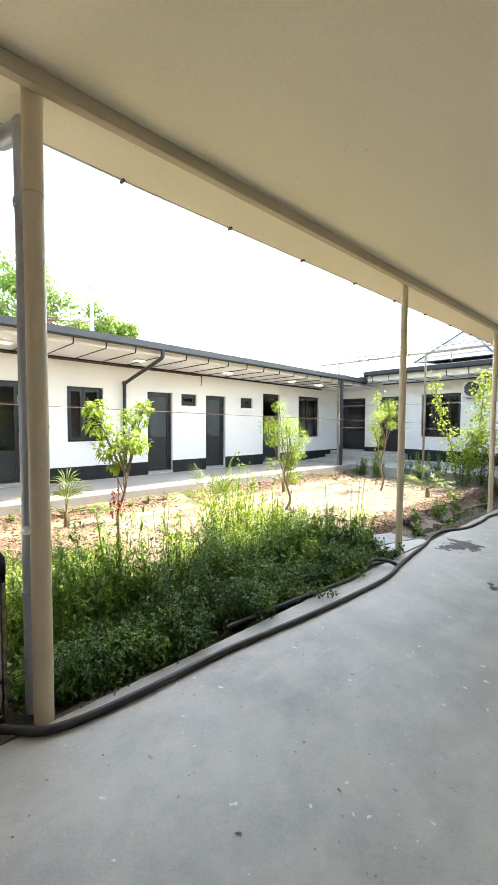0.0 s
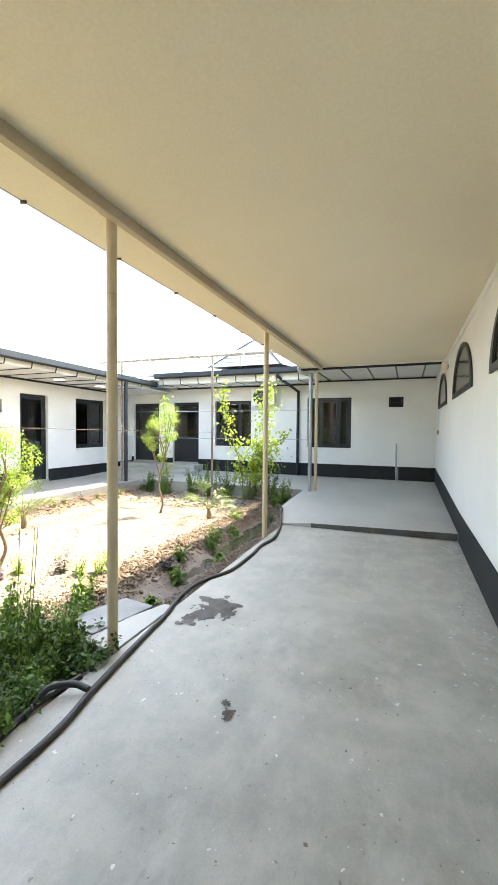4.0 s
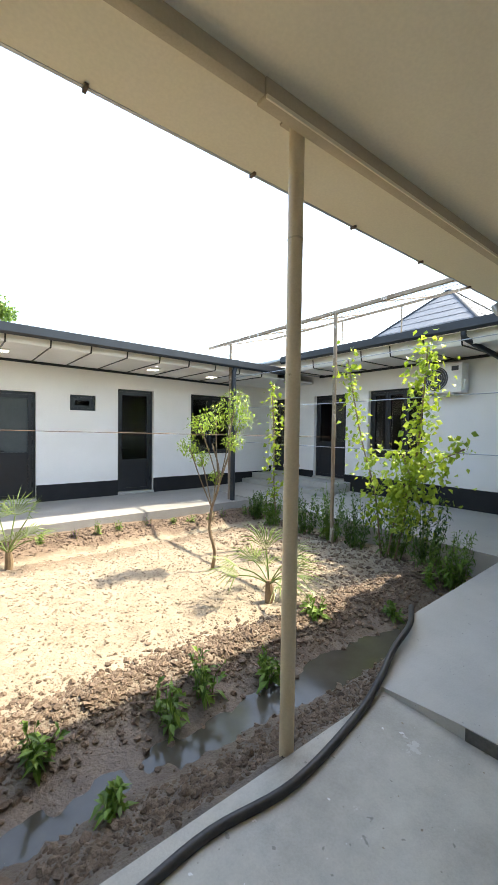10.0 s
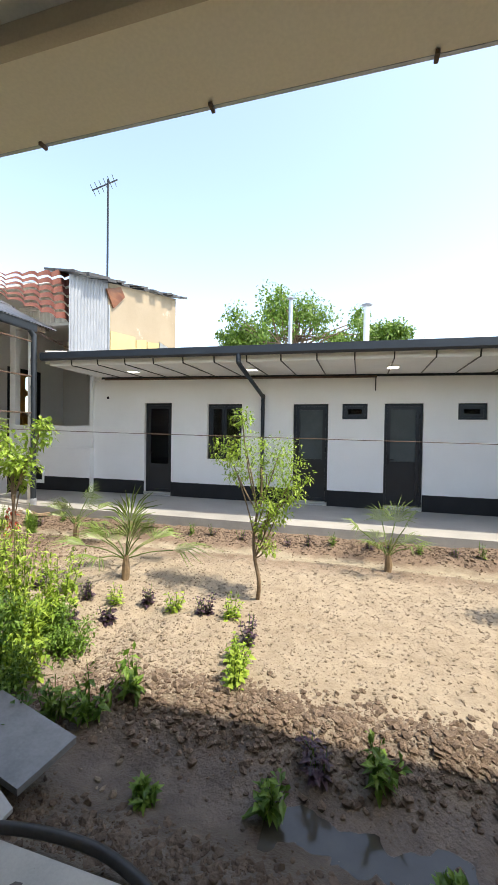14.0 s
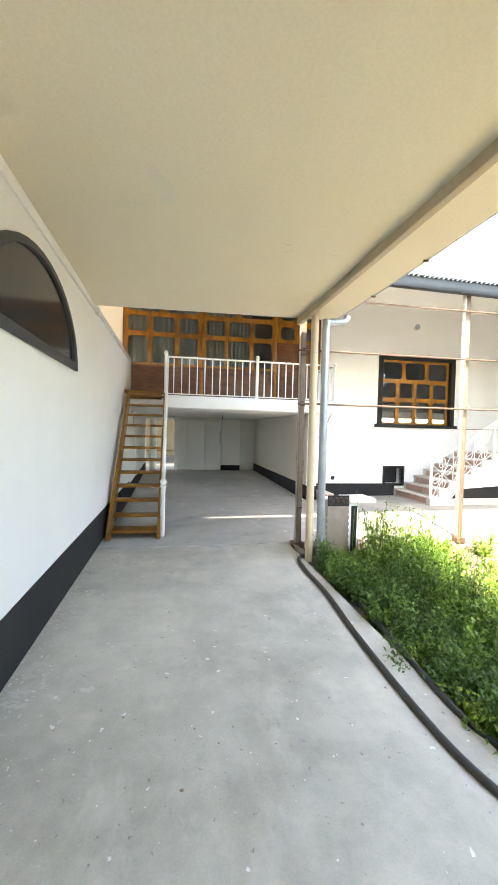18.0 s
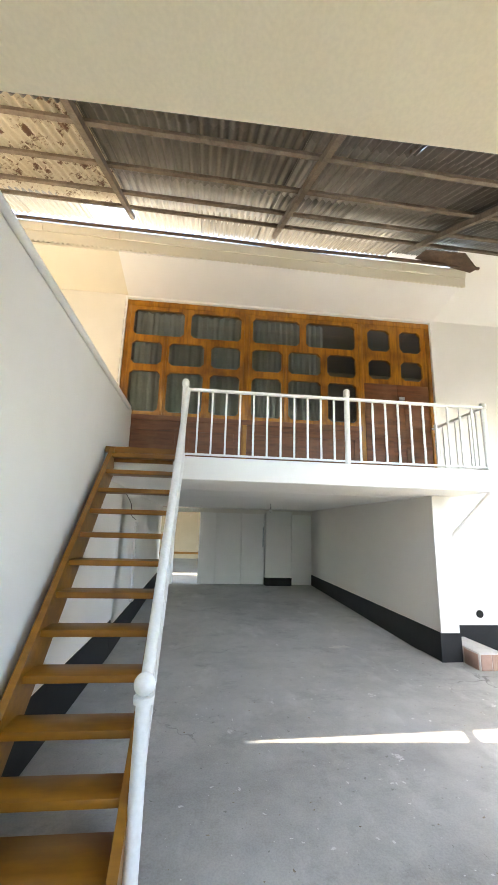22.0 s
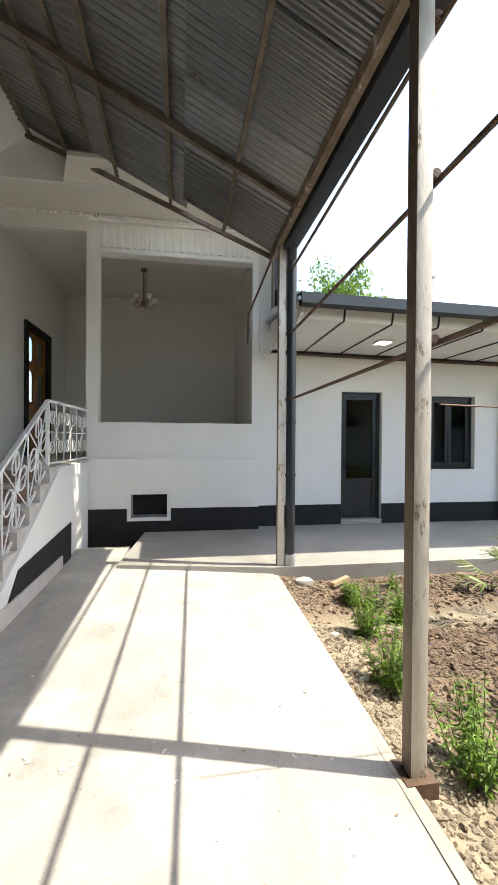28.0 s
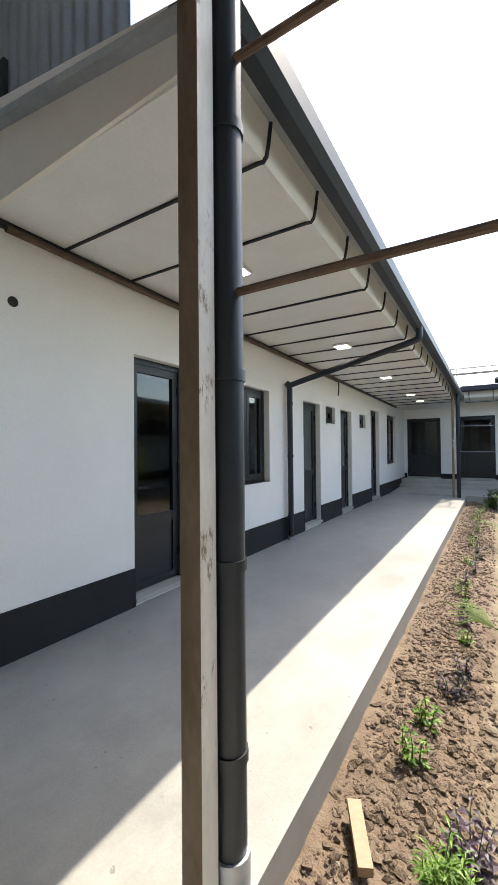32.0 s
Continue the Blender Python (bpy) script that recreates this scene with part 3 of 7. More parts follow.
setting("baseboard_garage", prism([(-7.8, 3.38, 0.19), (-2.42, 3.60, 0.0), (-2.42, 3.60, 0.36), (-7.8, 3.38, 0.45)], (0, -0.012, 0)), M["black"], "black garage plinth", "baseboard")
setting("ceiling_garage", boxed(-7.8, YS, 2.05, XW - 0.3, 3.85, 2.2), M["plaster"], "white garage ceiling", "ceiling")
# Unseen shells in the dark-toned plaster back the openings of the tall house.
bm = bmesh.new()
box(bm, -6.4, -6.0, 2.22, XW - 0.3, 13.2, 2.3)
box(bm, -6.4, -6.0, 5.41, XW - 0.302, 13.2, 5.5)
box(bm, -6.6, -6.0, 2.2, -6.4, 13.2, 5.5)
setting("room_west", bm, M["room"], "unseen rooms of the tall house, coloured dark for dimness", "room")
setting("room_terrace_door", boxed(-5.0, 9.6, 1.0, -4.8, 13.0, 4.9), M["room"], "backing behind the terrace door, coloured dark for dimness", "room")
bm = bmesh.new()
box(bm, -4.2, 5.7, -0.3, -3.2, 6.6, 0.3)
setting("cellar", bm, M["room"], "dark cellar floor", "room")

# metal court roof: slopes from the house down to the posts
ROOF_E, ROOF_W = (1.26, 3.81), (-1.98, 5.40)


def roof_z(x):
    return ROOF_E[1] + (ROOF_E[0] - x) / (ROOF_E[0] - ROOF_W[0]) * (ROOF_W[1] - ROOF_E[1])


POSTS_W = [(1.10, 7.60), (1.10, 4.86), (1.09, 2.28)]


# ---- carport: beam, posts, brackets, gutter pipes ----
beam = thing("carport_beam", "tan painted steel beam under the carport edge", "beam")
part("web", boxed(1.31, 2.12, 3.05, 8.55, 2.178, 3.132, 0.006), M["tan_dark"], beam)
part("channel", boxed(8.552, 2.117, 3.042, 12.5, 2.181, 3.132, 0.006), M["tan_dark"], beam, "jointed channel section with a seam")
part("lip", boxed(8.552, 2.108, 3.032, 12.5, 2.116, 3.05), M["tan"], beam)
for k in range(13):
    solo("roof_bracket", boxed(1.45 + 0.93 * k, 2.625, 3.112, 1.468 + 0.93 * k, 2.674, 3.129, 0.003), M["rust_rod"], "small dark steel bracket under the roof edge", "bracket", "brackets of the carport")
for i, (px, py, pz, lean) in enumerate(((1.738, 2.222, -0.03, 0.0), (5.53, 2.225, 0.0, 0.0), (8.84, 2.225, -0.06, 0.0), (12.73, 2.30, 0.15, 0.0))):
    post = thing("carport_post", "cream painted steel pipe post with chipped paint", "post", "carport posts")
    post.location = (px, py, pz)
    top = (3.16 if i == 0 else 3.131) - pz
    pr = 0.047 if i == 0 else 0.038
    part("pipe", tube(bmesh.new(), [(0, 0, -0.03), (0, 0, top * 0.5), (0, 0, top)], pr, 18), M["post"], post)
    part("weld_ring", rod(bmesh.new(), (0, 0, 1.52), (0, 0, 1.532), pr + 0.003, 18), M["post"], post)
    part("weld_ring", rod(bmesh.new(), (0, 0, top - 0.56), (0, 0, top - 0.552), pr + 0.002, 18), M["tan_dark"], post)
    part("top_plate", boxed(-0.07, -0.05, top - 0.012, 0.07, 0.05, top), M["tan_dark"], post)
    if i == 0:
        part("tap_knob", ball(bmesh.new(), (-0.06, 0, 1.02), 0.022), M["white"], post, "small white clip")


def downpipe(name, label, pts, r, material, clamps, group="", shoe=None):
    d = thing(name, label, "downpipe", group)
    part("pipe", tube(bmesh.new(), smooth_line(pts, 5) if len(pts) > 3 else pts, r, 14), material, d)
    x, y, _ = pts[0]
    for z in clamps:
        part("clamp", rod(bmesh.new(), (x, y, z), (x, y, z + 0.035), r + 0.006, 14), material, d)
    if shoe:
        part("shoe", rod(bmesh.new(), (x, y, shoe[0]), (x, y, shoe[1]), r + 0.01, 14), M["galv"], d, "grey plastic pipe socket")
    return d


downpipe("downpipe", "galvanised rain pipe beside the cream post", [(1.735, 2.37, -0.02), (1.735, 2.37, 1.5), (1.735, 2.37, 2.88), (1.725, 2.41, 2.99), (1.68, 2.62, 3.03), (1.66, 2.68, 3.1)], 0.048, M["galv"], (0.6, 1.62, 2.6), "rain pipes")
downpipe("downpipe", "galvanised rain pipe beside the last cream post", [(12.62, 2.42, 0.1), (12.62, 2.42, 1.5), (12.62, 2.42, 2.86), (12.6, 2.45, 2.95), (12.45, 2.62, 3.0), (12.42, 2.68, 3.1)], 0.045, M["galv"], (0.7, 1.62, 2.5), "rain pipes")

# blind arched windows of the south wall
def arch_line(cx, w, h, z, n=20):
    return [(cx + w * math.cos(a), z + h * math.sin(a)) for a in (math.pi * k / n for k in range(n + 1))]


for cx in ARCHES:
    niche = thing("arched_niche", "blind half-round window painted charcoal on the white wall", "niche", "arched niches")
    outer, inner = arch_line(cx, 1.06, 0.72, 2.17), arch_line(cx, 0.93, 0.60, 2.24)
    bm = bmesh.new()
    ya, yb = YS + 0.004, YS + 0.03
    ring = [[bm.verts.new((x, y, z)) for x, z in pts] for pts, y in ((outer, ya), (outer, yb), (inner, yb), (inner, ya))]
    for a, b in zip(ring, ring[1:]):
        for k in range(len(a) - 1):
            bm.faces.new((a[k], a[k + 1], b[k + 1], b[k]))
    for k in (0, -1):
        pass
    bm.faces.new((ring[1][0], ring[1][-1], ring[2][-1], ring[2][0]))
    bm.faces.new((ring[0][0], ring[0][-1], ring[1][-1], ring[1][0]))
    bm.faces.new((ring[2][0], ring[2][-1], ring[3][-1], ring[3][0]))
    bmesh.ops.recalc_face_normals(bm, faces=bm.faces)
    part("frame", bm, M["charcoal"], niche)
    part("panel", prism([(x, YS + 0.002, z) for x, z in inner], (0, 0.006, 0)), M["arch_pane"], niche, "dark glossy pane")

conduit = thing("cable_conduit", "white plastic conduit along the wall top", "conduit")
part("pipe", tube(bmesh.new(), [(-2.6, YS + 0.02, 3.085), (1.25, YS + 0.02, 3.085)], 0.028, 10), M["white"], conduit)
part("strip", boxed(1.25, YS, 3.04, 12.5, YS + 0.022, 3.122, 0.004), M["plaster"], conduit)
part("box", boxed(1.1, YS + 0.003, 3.02, 1.24, YS + 0.05, 3.115, 0.008), M["white"], conduit)
flood = thing("wall_lamp", "beige floodlight box high on the white wall", "lamp")
part("housing", boxed(11.82, YS + 0.02, 2.80, 12.05, YS + 0.12, 2.98, 0.015), M["tan"], flood)
part("bracket", boxed(11.9, YS, 2.86, 11.97, YS + 0.03, 2.93), M["dark"], flood)
sock = thing("wall_socket", "small grey outdoor socket with a conduit", "socket")
part("box", boxed(13.9, YS + 0.001, 1.55, 13.98, YS + 0.05, 1.65, 0.008), M["galv"], sock)
part("conduit", rod(bmesh.new(), (13.94, YS + 0.012, 1.65), (13.94, YS + 0.012, 3.05), 0.01, 8), M["plaster"], sock)

# ---- court roof of corrugated sheet ----
roof = thing("court_roof", "weathered grey corrugated metal roof on rusty steel posts", "roof")
slope = math.atan2(ROOF_W[1] - ROOF_E[1], ROOF_E[0] - ROOF_W[0])


def corrugated(length, width, pitch=0.076, amp=0.014, seg=8):
    """A sheet with waves across its width (along y), lying from 0 to -length along x."""
    n = int(width / pitch * seg)
    vs, fs = [], []
    for i in range(n + 1):
        y = width * i / n
        z = amp * math.sin(math.tau * y / pitch)
        vs += [(0, y, z), (-length, y, z)]
    for i in range(n):
        fs.append((2 * i, 2 * i + 1, 2 * i + 3, 2 * i + 2))
    return vs, fs


lens = (1.45, 1.25, 1.10, 1.66, 1.18)
sheet_rusty = paint("rust_eaten_sheet", (0.42, 0.37, 0.27), (0.60, 0.54, 0.41), 0.6, 2.0, 50, 0.15, 0.0, stain=(0.105, 0.042, 0.016), stain_at=0.53, stretch=(0.8, 1.2, 0.8))
sheet_mesh = [raw_mesh("sheet", *corrugated(l, 0.872), M["sheet"], True) for l in lens]
eaten_mesh = [raw_mesh("sheet", *corrugated(l, 0.872), sheet_rusty, True) for l in lens]
rng = random.Random(5)
for row in range(3):
    off = sum(lens[:row]) - 0.05 * row
    y_end = (8.12, 8.3, 8.6)[row]
    for k in range(14):
        y0 = -3.0 + 0.86 * k
        if y0 + 0.872 > y_end:
            y0 = y_end - 0.872
        kind = row if row < 2 else 4 if y0 < -0.9 else 3 if y0 < 3.0 else 2
        ob = new("sheet", (eaten_mesh if row and -2.2 < y0 < -0.9 else sheet_mesh)[kind])
        ob.parent = roof
        x = ROOF_E[0] + 0.03 - off * math.cos(slope)
        ob.matrix_local = Matrix.Translation((x, y0, roof_z(x) + 0.05 + 0.014 * row + 0.004 * (k % 2))) @ Matrix.Rotation(slope, 4, "Y") @ Matrix.Rotation(radians(rng.uniform(-0.25, 0.25)), 4, "Z")
# a last, loosely laid row reaching over the balcony hood
top_mesh = raw_mesh("sheet", *corrugated(0.95, 0.872), M["sheet"], True)
for k, y0 in enumerate((-2.75, -1.9, -0.42, 0.42, 1.27, 2.11, 2.95, 3.3)):
    ob = new("sheet", top_mesh)
    ob.parent = roof
    x = -1.78
    ob.matrix_local = Matrix.Translation((x, y0, roof_z(x) + 0.105 + 0.004 * (k % 2))) @ Matrix.Rotation(slope * 0.8, 4, "Y") @ Matrix.Rotation(radians(rng.uniform(-0.6, 0.6)), 4, "Z")
for y, xw in ((-2.3, -2.2), (-0.42, -2.2), (1.46, -2.25), (3.37, -2.2), (5.16, -1.9), (6.97, -1.9)):
    part("rafter", bar(bmesh.new(), (ROOF_E[0] - 0.1, y, roof_z(ROOF_E[0] - 0.1) - 0.03), (xw, y, roof_z(xw) - 0.03), 0.055, 0.06), M["roof_steel"], roof)
part("end_rafter", bar(bmesh.new(), (1.12, 8.10, roof_z(1.12) - 0.02), (-1.96, 8.62, roof_z(-1.96) - 0.02), 0.045, 0.05), M["roof_steel"], roof)
for x in (0.49, -0.17, -0.83, -1.46, -1.92):
    part("purlin", bar(bmesh.new(), (x, -3.0, roof_z(x) + 0.013), (x, 8.12 - 0.17 * (x - 1.1), roof_z(x) + 0.013), 0.04, 0.032), M["roof_steel"], roof)
part("edge_beam", bar(bmesh.new(), (1.07, -3.0, 3.83), (1.07, 8.0, 3.83), 0.06, 0.10), M["rust"], roof, "rusty channel along the eave")
part("gutter", prism([(1.110, -3.0, 3.86), (1.110, -3.0, 3.72), (1.150, -3.0, 3.70), (1.240, -3.0, 3.70), (1.260, -3.0, 3.74), (1.260, -3.0, 3.88), (1.245, -3.0, 3.88), (1.245, -3.0, 3.74), (1.220, -3.0, 3.715), (1.150, -3.0, 3.715), (1.125, -3.0, 3.73), (1.125, -3.0, 3.86)], (0, 10.6, 0)), M["gutter"], roof, "dark blue-grey gutter")
for px, py in POSTS_W:
    ps = thing("steel_post", "rusty square steel post with flaking white paint", "post", "court roof posts")
    ps.location = (px, py, 0.0)
    tube_ob = part("tube", boxed(-0.04, -0.04, -0.05, 0.04, 0.04, 3.79, 0.006), M["rust_brown"], ps)
    tube_ob.data.materials.append(M["flaked"])
    for poly in tube_ob.data.polygons:
        if poly.normal.y < -0.5:
            poly.material_index = 1
    part("base_plate", boxed(-0.075, -0.075, -0.02, 0.075, 0.075, 0.055), M["rust_rod"], ps)
    if py < 3:
        for z in (0.55, 1.05, 1.98, 2.68):
            part("weld_lug", boxed(0.04, -0.03, z, 0.09, 0.03, z + 0.02), M["rust_rod"], ps)
for z, dz in ((2.03, -0.02), (2.78, -0.03), (3.49, -0.02)):
    r = thing("trellis_rod", "rusty steel rod stretched between the court posts", "rod", "trellis rods")
    part("bar", rod(bmesh.new(), (1.19, 2.2, z + dz), (1.20, 7.62, z), 0.014, 8), M["rust_rod"], r)
    for y in (2.28, 4.86, 7.6):
        part("tie", rod(bmesh.new(), (1.17, y - 0.02, z), (1.17, y + 0.02, z), 0.022, 8), M["rust_rod"], r)
downpipe("downpipe", "dark blue-grey rain pipe beside the rusty post", [(1.208, 7.565, 0.0), (1.208, 7.565, 1.8), (1.208, 7.565, 3.5), (1.205, 7.55, 3.62), (1.19, 7.48, 3.72)], 0.054, M["gutter"], (0.55, 1.15, 1.75, 2.55), "rain pipes", (-0.1, 0.27))
tie = thing("roof_tie", "bent rusty rod between the roof corner and the wall", "rod")
part("bar", tube(bmesh.new(), [(1.05, 7.55, 3.8), (0.98, 9.4, 3.55), (0.98, 9.505, 3.1)], 0.016, 8), M["rust_rod"], tie)

# the roof stands a little askew to the yard
roof.matrix_basis = Matrix.Translation((1.2, 7.6, 0)) @ Matrix.Rotation(radians(1.5), 4, "Z") @ Matrix.Translation((-1.2, -7.6, 0))

# ---- balcony, its railing and the wooden stairs ----
balcony = tagged(new("balcony"), "white balcony slab with a white bar railing", "balcony")
part("slab", boxed(XW, YS, 2.05, -1.66, 3.98, 2.30, 0.012), M["plaster"], balcony)
part("wooden_edge", boxed(-1.72, YS + 0.02, 2.302, -1.62, 0.3, 2.36), M["stairwood"], balcony, "ochre wooden landing board")
brace = bmesh.new()
bar(brace, (-1.74, 3.92, 2.04), (XW + 0.02, 3.92, 1.36), 0.03, 0.03)
bar(brace, (XW + 0.02, 3.92, 2.04), (XW + 0.02, 3.92, 1.34), 0.03, 0.03)
part("brace", brace, M["plaster"], balcony, "white angle iron brace")


def railing_post(rail, x, y, z0, z1):
    bm = bmesh.new()
    rod(bm, (x, y, z0), (x, y, z1 - 0.07), 0.032, 12)
    rod(bm, (x, y, z1 - 0.075), (x, y, z1 - 0.055), 0.042, 12)
    ball(bm, (x, y, z1 - 0.03), 0.042)
    part("newel", bm, M["white"], rail)


rail = thing("balcony_railing", "white painted steel bar railing with ball finials", "railing")
X, YA, YB = -1.72, 0.33, 3.93
for x, y in ((X, YA), (X, 2.21), (X, YB), (XW + 0.12, YB)):
    railing_post(rail, x, y, 2.30, 3.19 if y < 3 else 3.13)
part("top_rail", boxed(X - 0.025, YA, 3.06, X + 0.025, YB, 3.09, 0.005), M["white"], rail)
part("bottom_rail", boxed(X - 0.015, YA, 2.325, X + 0.015, YB, 2.345), M["white"], rail)
part("top_rail", boxed(XW + 0.02, YB - 0.02, 3.06, X, YB + 0.02, 3.09, 0.005), M["white"], rail)
part("bottom_rail", boxed(XW + 0.02, YB - 0.012, 2.325, X, YB + 0.012, 2.345), M["white"], rail)
for y in [YA + (2.21 - YA) * k / 12 for k in range(1, 12)] + [2.21 + (YB - 2.21) * k / 11 for k in range(1, 11)]:
    part("baluster", boxed(X - 0.01, y - 0.01, 2.345, X + 0.01, y + 0.01, 3.06), M["white"], rail)
for k in range(1, 8):
    x = X + (XW - X) * k / 8
    part("baluster", boxed(x - 0.01, YB - 0.01, 2.345, x + 0.01, YB + 0.01, 3.06), M["white"], rail)

stairs = thing("wooden_stairs", "steep open wooden stairs painted ochre against the white wall", "stairs")
S0, S1 = Vector((0.62, 0, 0.0)), Vector((-1.66, 0, 2.34))
for y in (YS + 0.07, 0.30):
    lo, hi = S0 + Vector((0, y, 0)), S1 + Vector((0, y, 0))
    bm = prism([lo + Vector((0.0, 0, 0)), lo + Vector((-0.26, 0, 0)), hi + Vector((-0.08, 0, -0.2)), hi + Vector((0.0, 0, 0.0)), hi + Vector((0.06, 0, 0.0)), lo + Vector((0.02, 0, 0.12))], (0, 0.045, 0))
    part("stringer", bm, M["stairwood"], stairs)
for k in range(12):
    t = (k + 0.55) / 12.0
    p = S0.lerp(S1, t)
    dep = 0.30 if k == 0 else 0.20
    part("tread", boxed(p.x - dep + 0.06, YS + 0.118, p.z - 0.018, p.x + 0.06, 0.298, p.z + 0.022, 0.004), M["stairwood"], stairs)
part("landing_board", boxed(-1.75, YS + 0.118, 2.2, -1.62, 0.252, 2.3), M["stairwood"], stairs)
handrail = thing("stair_handrail", "white painted steel handrail with close upright bars", "railing")
a, b = Vector((0.44, 0.375, 0.0)), Vector((X, YA + 0.03, 2.32))
up = Vector((0, 0, 0.84))
bm = bmesh.new()
rod(bm, a, a + up + Vector((0, 0, -0.08)), 0.035, 12)
rod(bm, a + up + Vector((0, 0, -0.10)), a + up + Vector((0, 0, -0.07)), 0.048, 12)
ball(bm, a + up + Vector((0, 0, -0.02)), 0.052)
part("newel", bm, M["white"], handrail)
part("top_rail", rod(bmesh.new(), a + up * 0.88, b + up * 0.9, 0.03, 14), M["white"], handrail)
part("bottom_rail", bar(bmesh.new(), a + up * 0.12, b + up * 0.02, 0.02, 0.02), M["white"], handrail)
for k in range(1, 17):
    p, q = (a + up * 0.12).lerp(b + up * 0.02, k / 17), (a + up * 0.88).lerp(b + up * 0.9, k / 17)
    part("baluster", boxed(p.x - 0.009, p.y - 0.009, p.z, p.x + 0.009, p.y + 0.009, q.z), M["white"], handrail)


# ---- old joinery: panels with chamfered glass openings ----
def cut_panel(x, y0, y1, z0, z1, t, fr, corner):
    """A wooden frame in the plane x, t thick, round one pane with cut corners; returns the frame and the pane."""
    iy0, iy1, iz0, iz1 = y0 + fr, y1 - fr, z0 + fr, z1 - fr
    c = min(corner, (iy1 - iy0) * 0.3, (iz1 - iz0) * 0.3)
    inner = [(iy0 + c, iz0), (iy1 - c, iz0), (iy1, iz0 + c), (iy1, iz1 - c), (iy1 - c, iz1), (iy0 + c, iz1), (iy0, iz1 - c), (iy0, iz0 + c)]
    outer = [(iy0 + c, z0), (iy1 - c, z0), (y1, iz0 + c), (y1, iz1 - c), (iy1 - c, z1), (iy0 + c, z1), (y0, iz1 - c), (y0, iz0 + c)]
    corners = {1: (y1, z0), 3: (y1, z1), 5: (y0, z1), 7: (y0, z0)}
    bm = bmesh.new()
    layers = []
    for xx in (x, x - t):
        layers.append(([bm.verts.new((xx, *p)) for p in inner], [bm.verts.new((xx, *p)) for p in outer], {k: bm.verts.new((xx, *p)) for k, p in corners.items()}))
    for inn, out, cor in layers:
        for k in range(8):
            j = (k + 1) % 8
            if k in cor:
                bm.faces.new((inn[k], out[k], cor[k], out[j], inn[j]))
            else:
                bm.faces.new((inn[k], out[k], out[j], inn[j]))
    (i0, o0, c0), (i1, o1, c1) = layers
    for k in range(8):
        j = (k + 1) % 8
        bm.faces.new((i0[k], i0[j], i1[j], i1[k]))
    bmesh.ops.recalc_face_normals(bm, faces=bm.faces)
    pane = prism([(x - t * 0.6, p[0], p[1]) for p in inner], (-0.006, 0, 0))
    return bm, pane


def pane_part(bm, material, parent, label=""):
    ob = part("pane", bm, material, parent, label)
    ob.visible_shadow = False
    return ob


XD = XW - 0.06
doorwall = thing("glazed_wooden_wall", "orange varnished wooden window wall with curtained panes above worn panels", "window wall")
y0, y1, z0, z1 = DOORWALL
part("top_frame", boxed(XD - 0.07, y0, z1 - 0.085, XD + 0.015, y1, z1, 0.006), M["varnish"], doorwall)
part("sill_rail", boxed(XD - 0.07, y0, 3.0, XD + 0.02, 2.87, 3.075, 0.006), M["oldwood"], doorwall)
for yy, wd in ((y0, 0.06), (1.075, 0.075), (2.85, 0.07), (y1 - 0.06, 0.06)):
    part("mullion", boxed(XD - 0.07, yy, z0, XD + 0.016, yy + wd, z1 - 0.085, 0.006), M["varnish"], doorwall)
for ya, yb in ((y0 + 0.06, 0.225), (0.225, 1.075), (1.15, 1.975), (1.975, 2.85)):
    f, g = cut_panel(XD, ya, yb, 4.24, z1 - 0.085, 0.05, 0.05, 0.05)
    part("transom", f, M["varnish"], doorwall)
    pane_part(g, M["clear"], doorwall)
for ya, yb in ((y0 + 0.06, -0.075), (-0.075, 0.54), (0.54, 1.075), (1.15, 1.70), (1.70, 2.30), (2.30, 2.85)):
    for za, zb in ((3.785, 4.24), (3.075, 3.785)):
        f, g = cut_panel(XD, ya, yb, za, zb, 0.05, 0.052, 0.05)
        part("sash", f, M["varnish"], doorwall)
        pane_part(g, M["clear"], doorwall)
for ya in (-0.075, 1.70):
    part("meeting_stile", boxed(XD + 0.001, ya - 0.02, 3.08, XD + 0.022, ya + 0.02, 4.235, 0.004), M["varnish"], doorwall)
for ya, yb in ((y0 + 0.06, 0.225), (0.225, 1.075), (1.15, 1.975), (1.975, 2.85)):
    part("panel", boxed(XD - 0.05, ya, z0, XD - 0.005, yb, 3.0), M["oldwood"], doorwall, "worn reddish wooden panel")
    bm = bmesh.new()
    for q in ((ya + 0.08, z0 + 0.1, yb - 0.08, z0 + 0.13), (ya + 0.08, z0 + 0.55, yb - 0.08, z0 + 0.58)):
        box(bm, XD - 0.005, q[0], q[1], XD + 0.012, q[2], q[3])
    for q in (ya + 0.08, yb - 0.11):
        box(bm, XD - 0.005, q, z0 + 0.131, XD + 0.012, q + 0.03, z0 + 0.549)
    part("moulding", bm, M["oldwood"], doorwall)
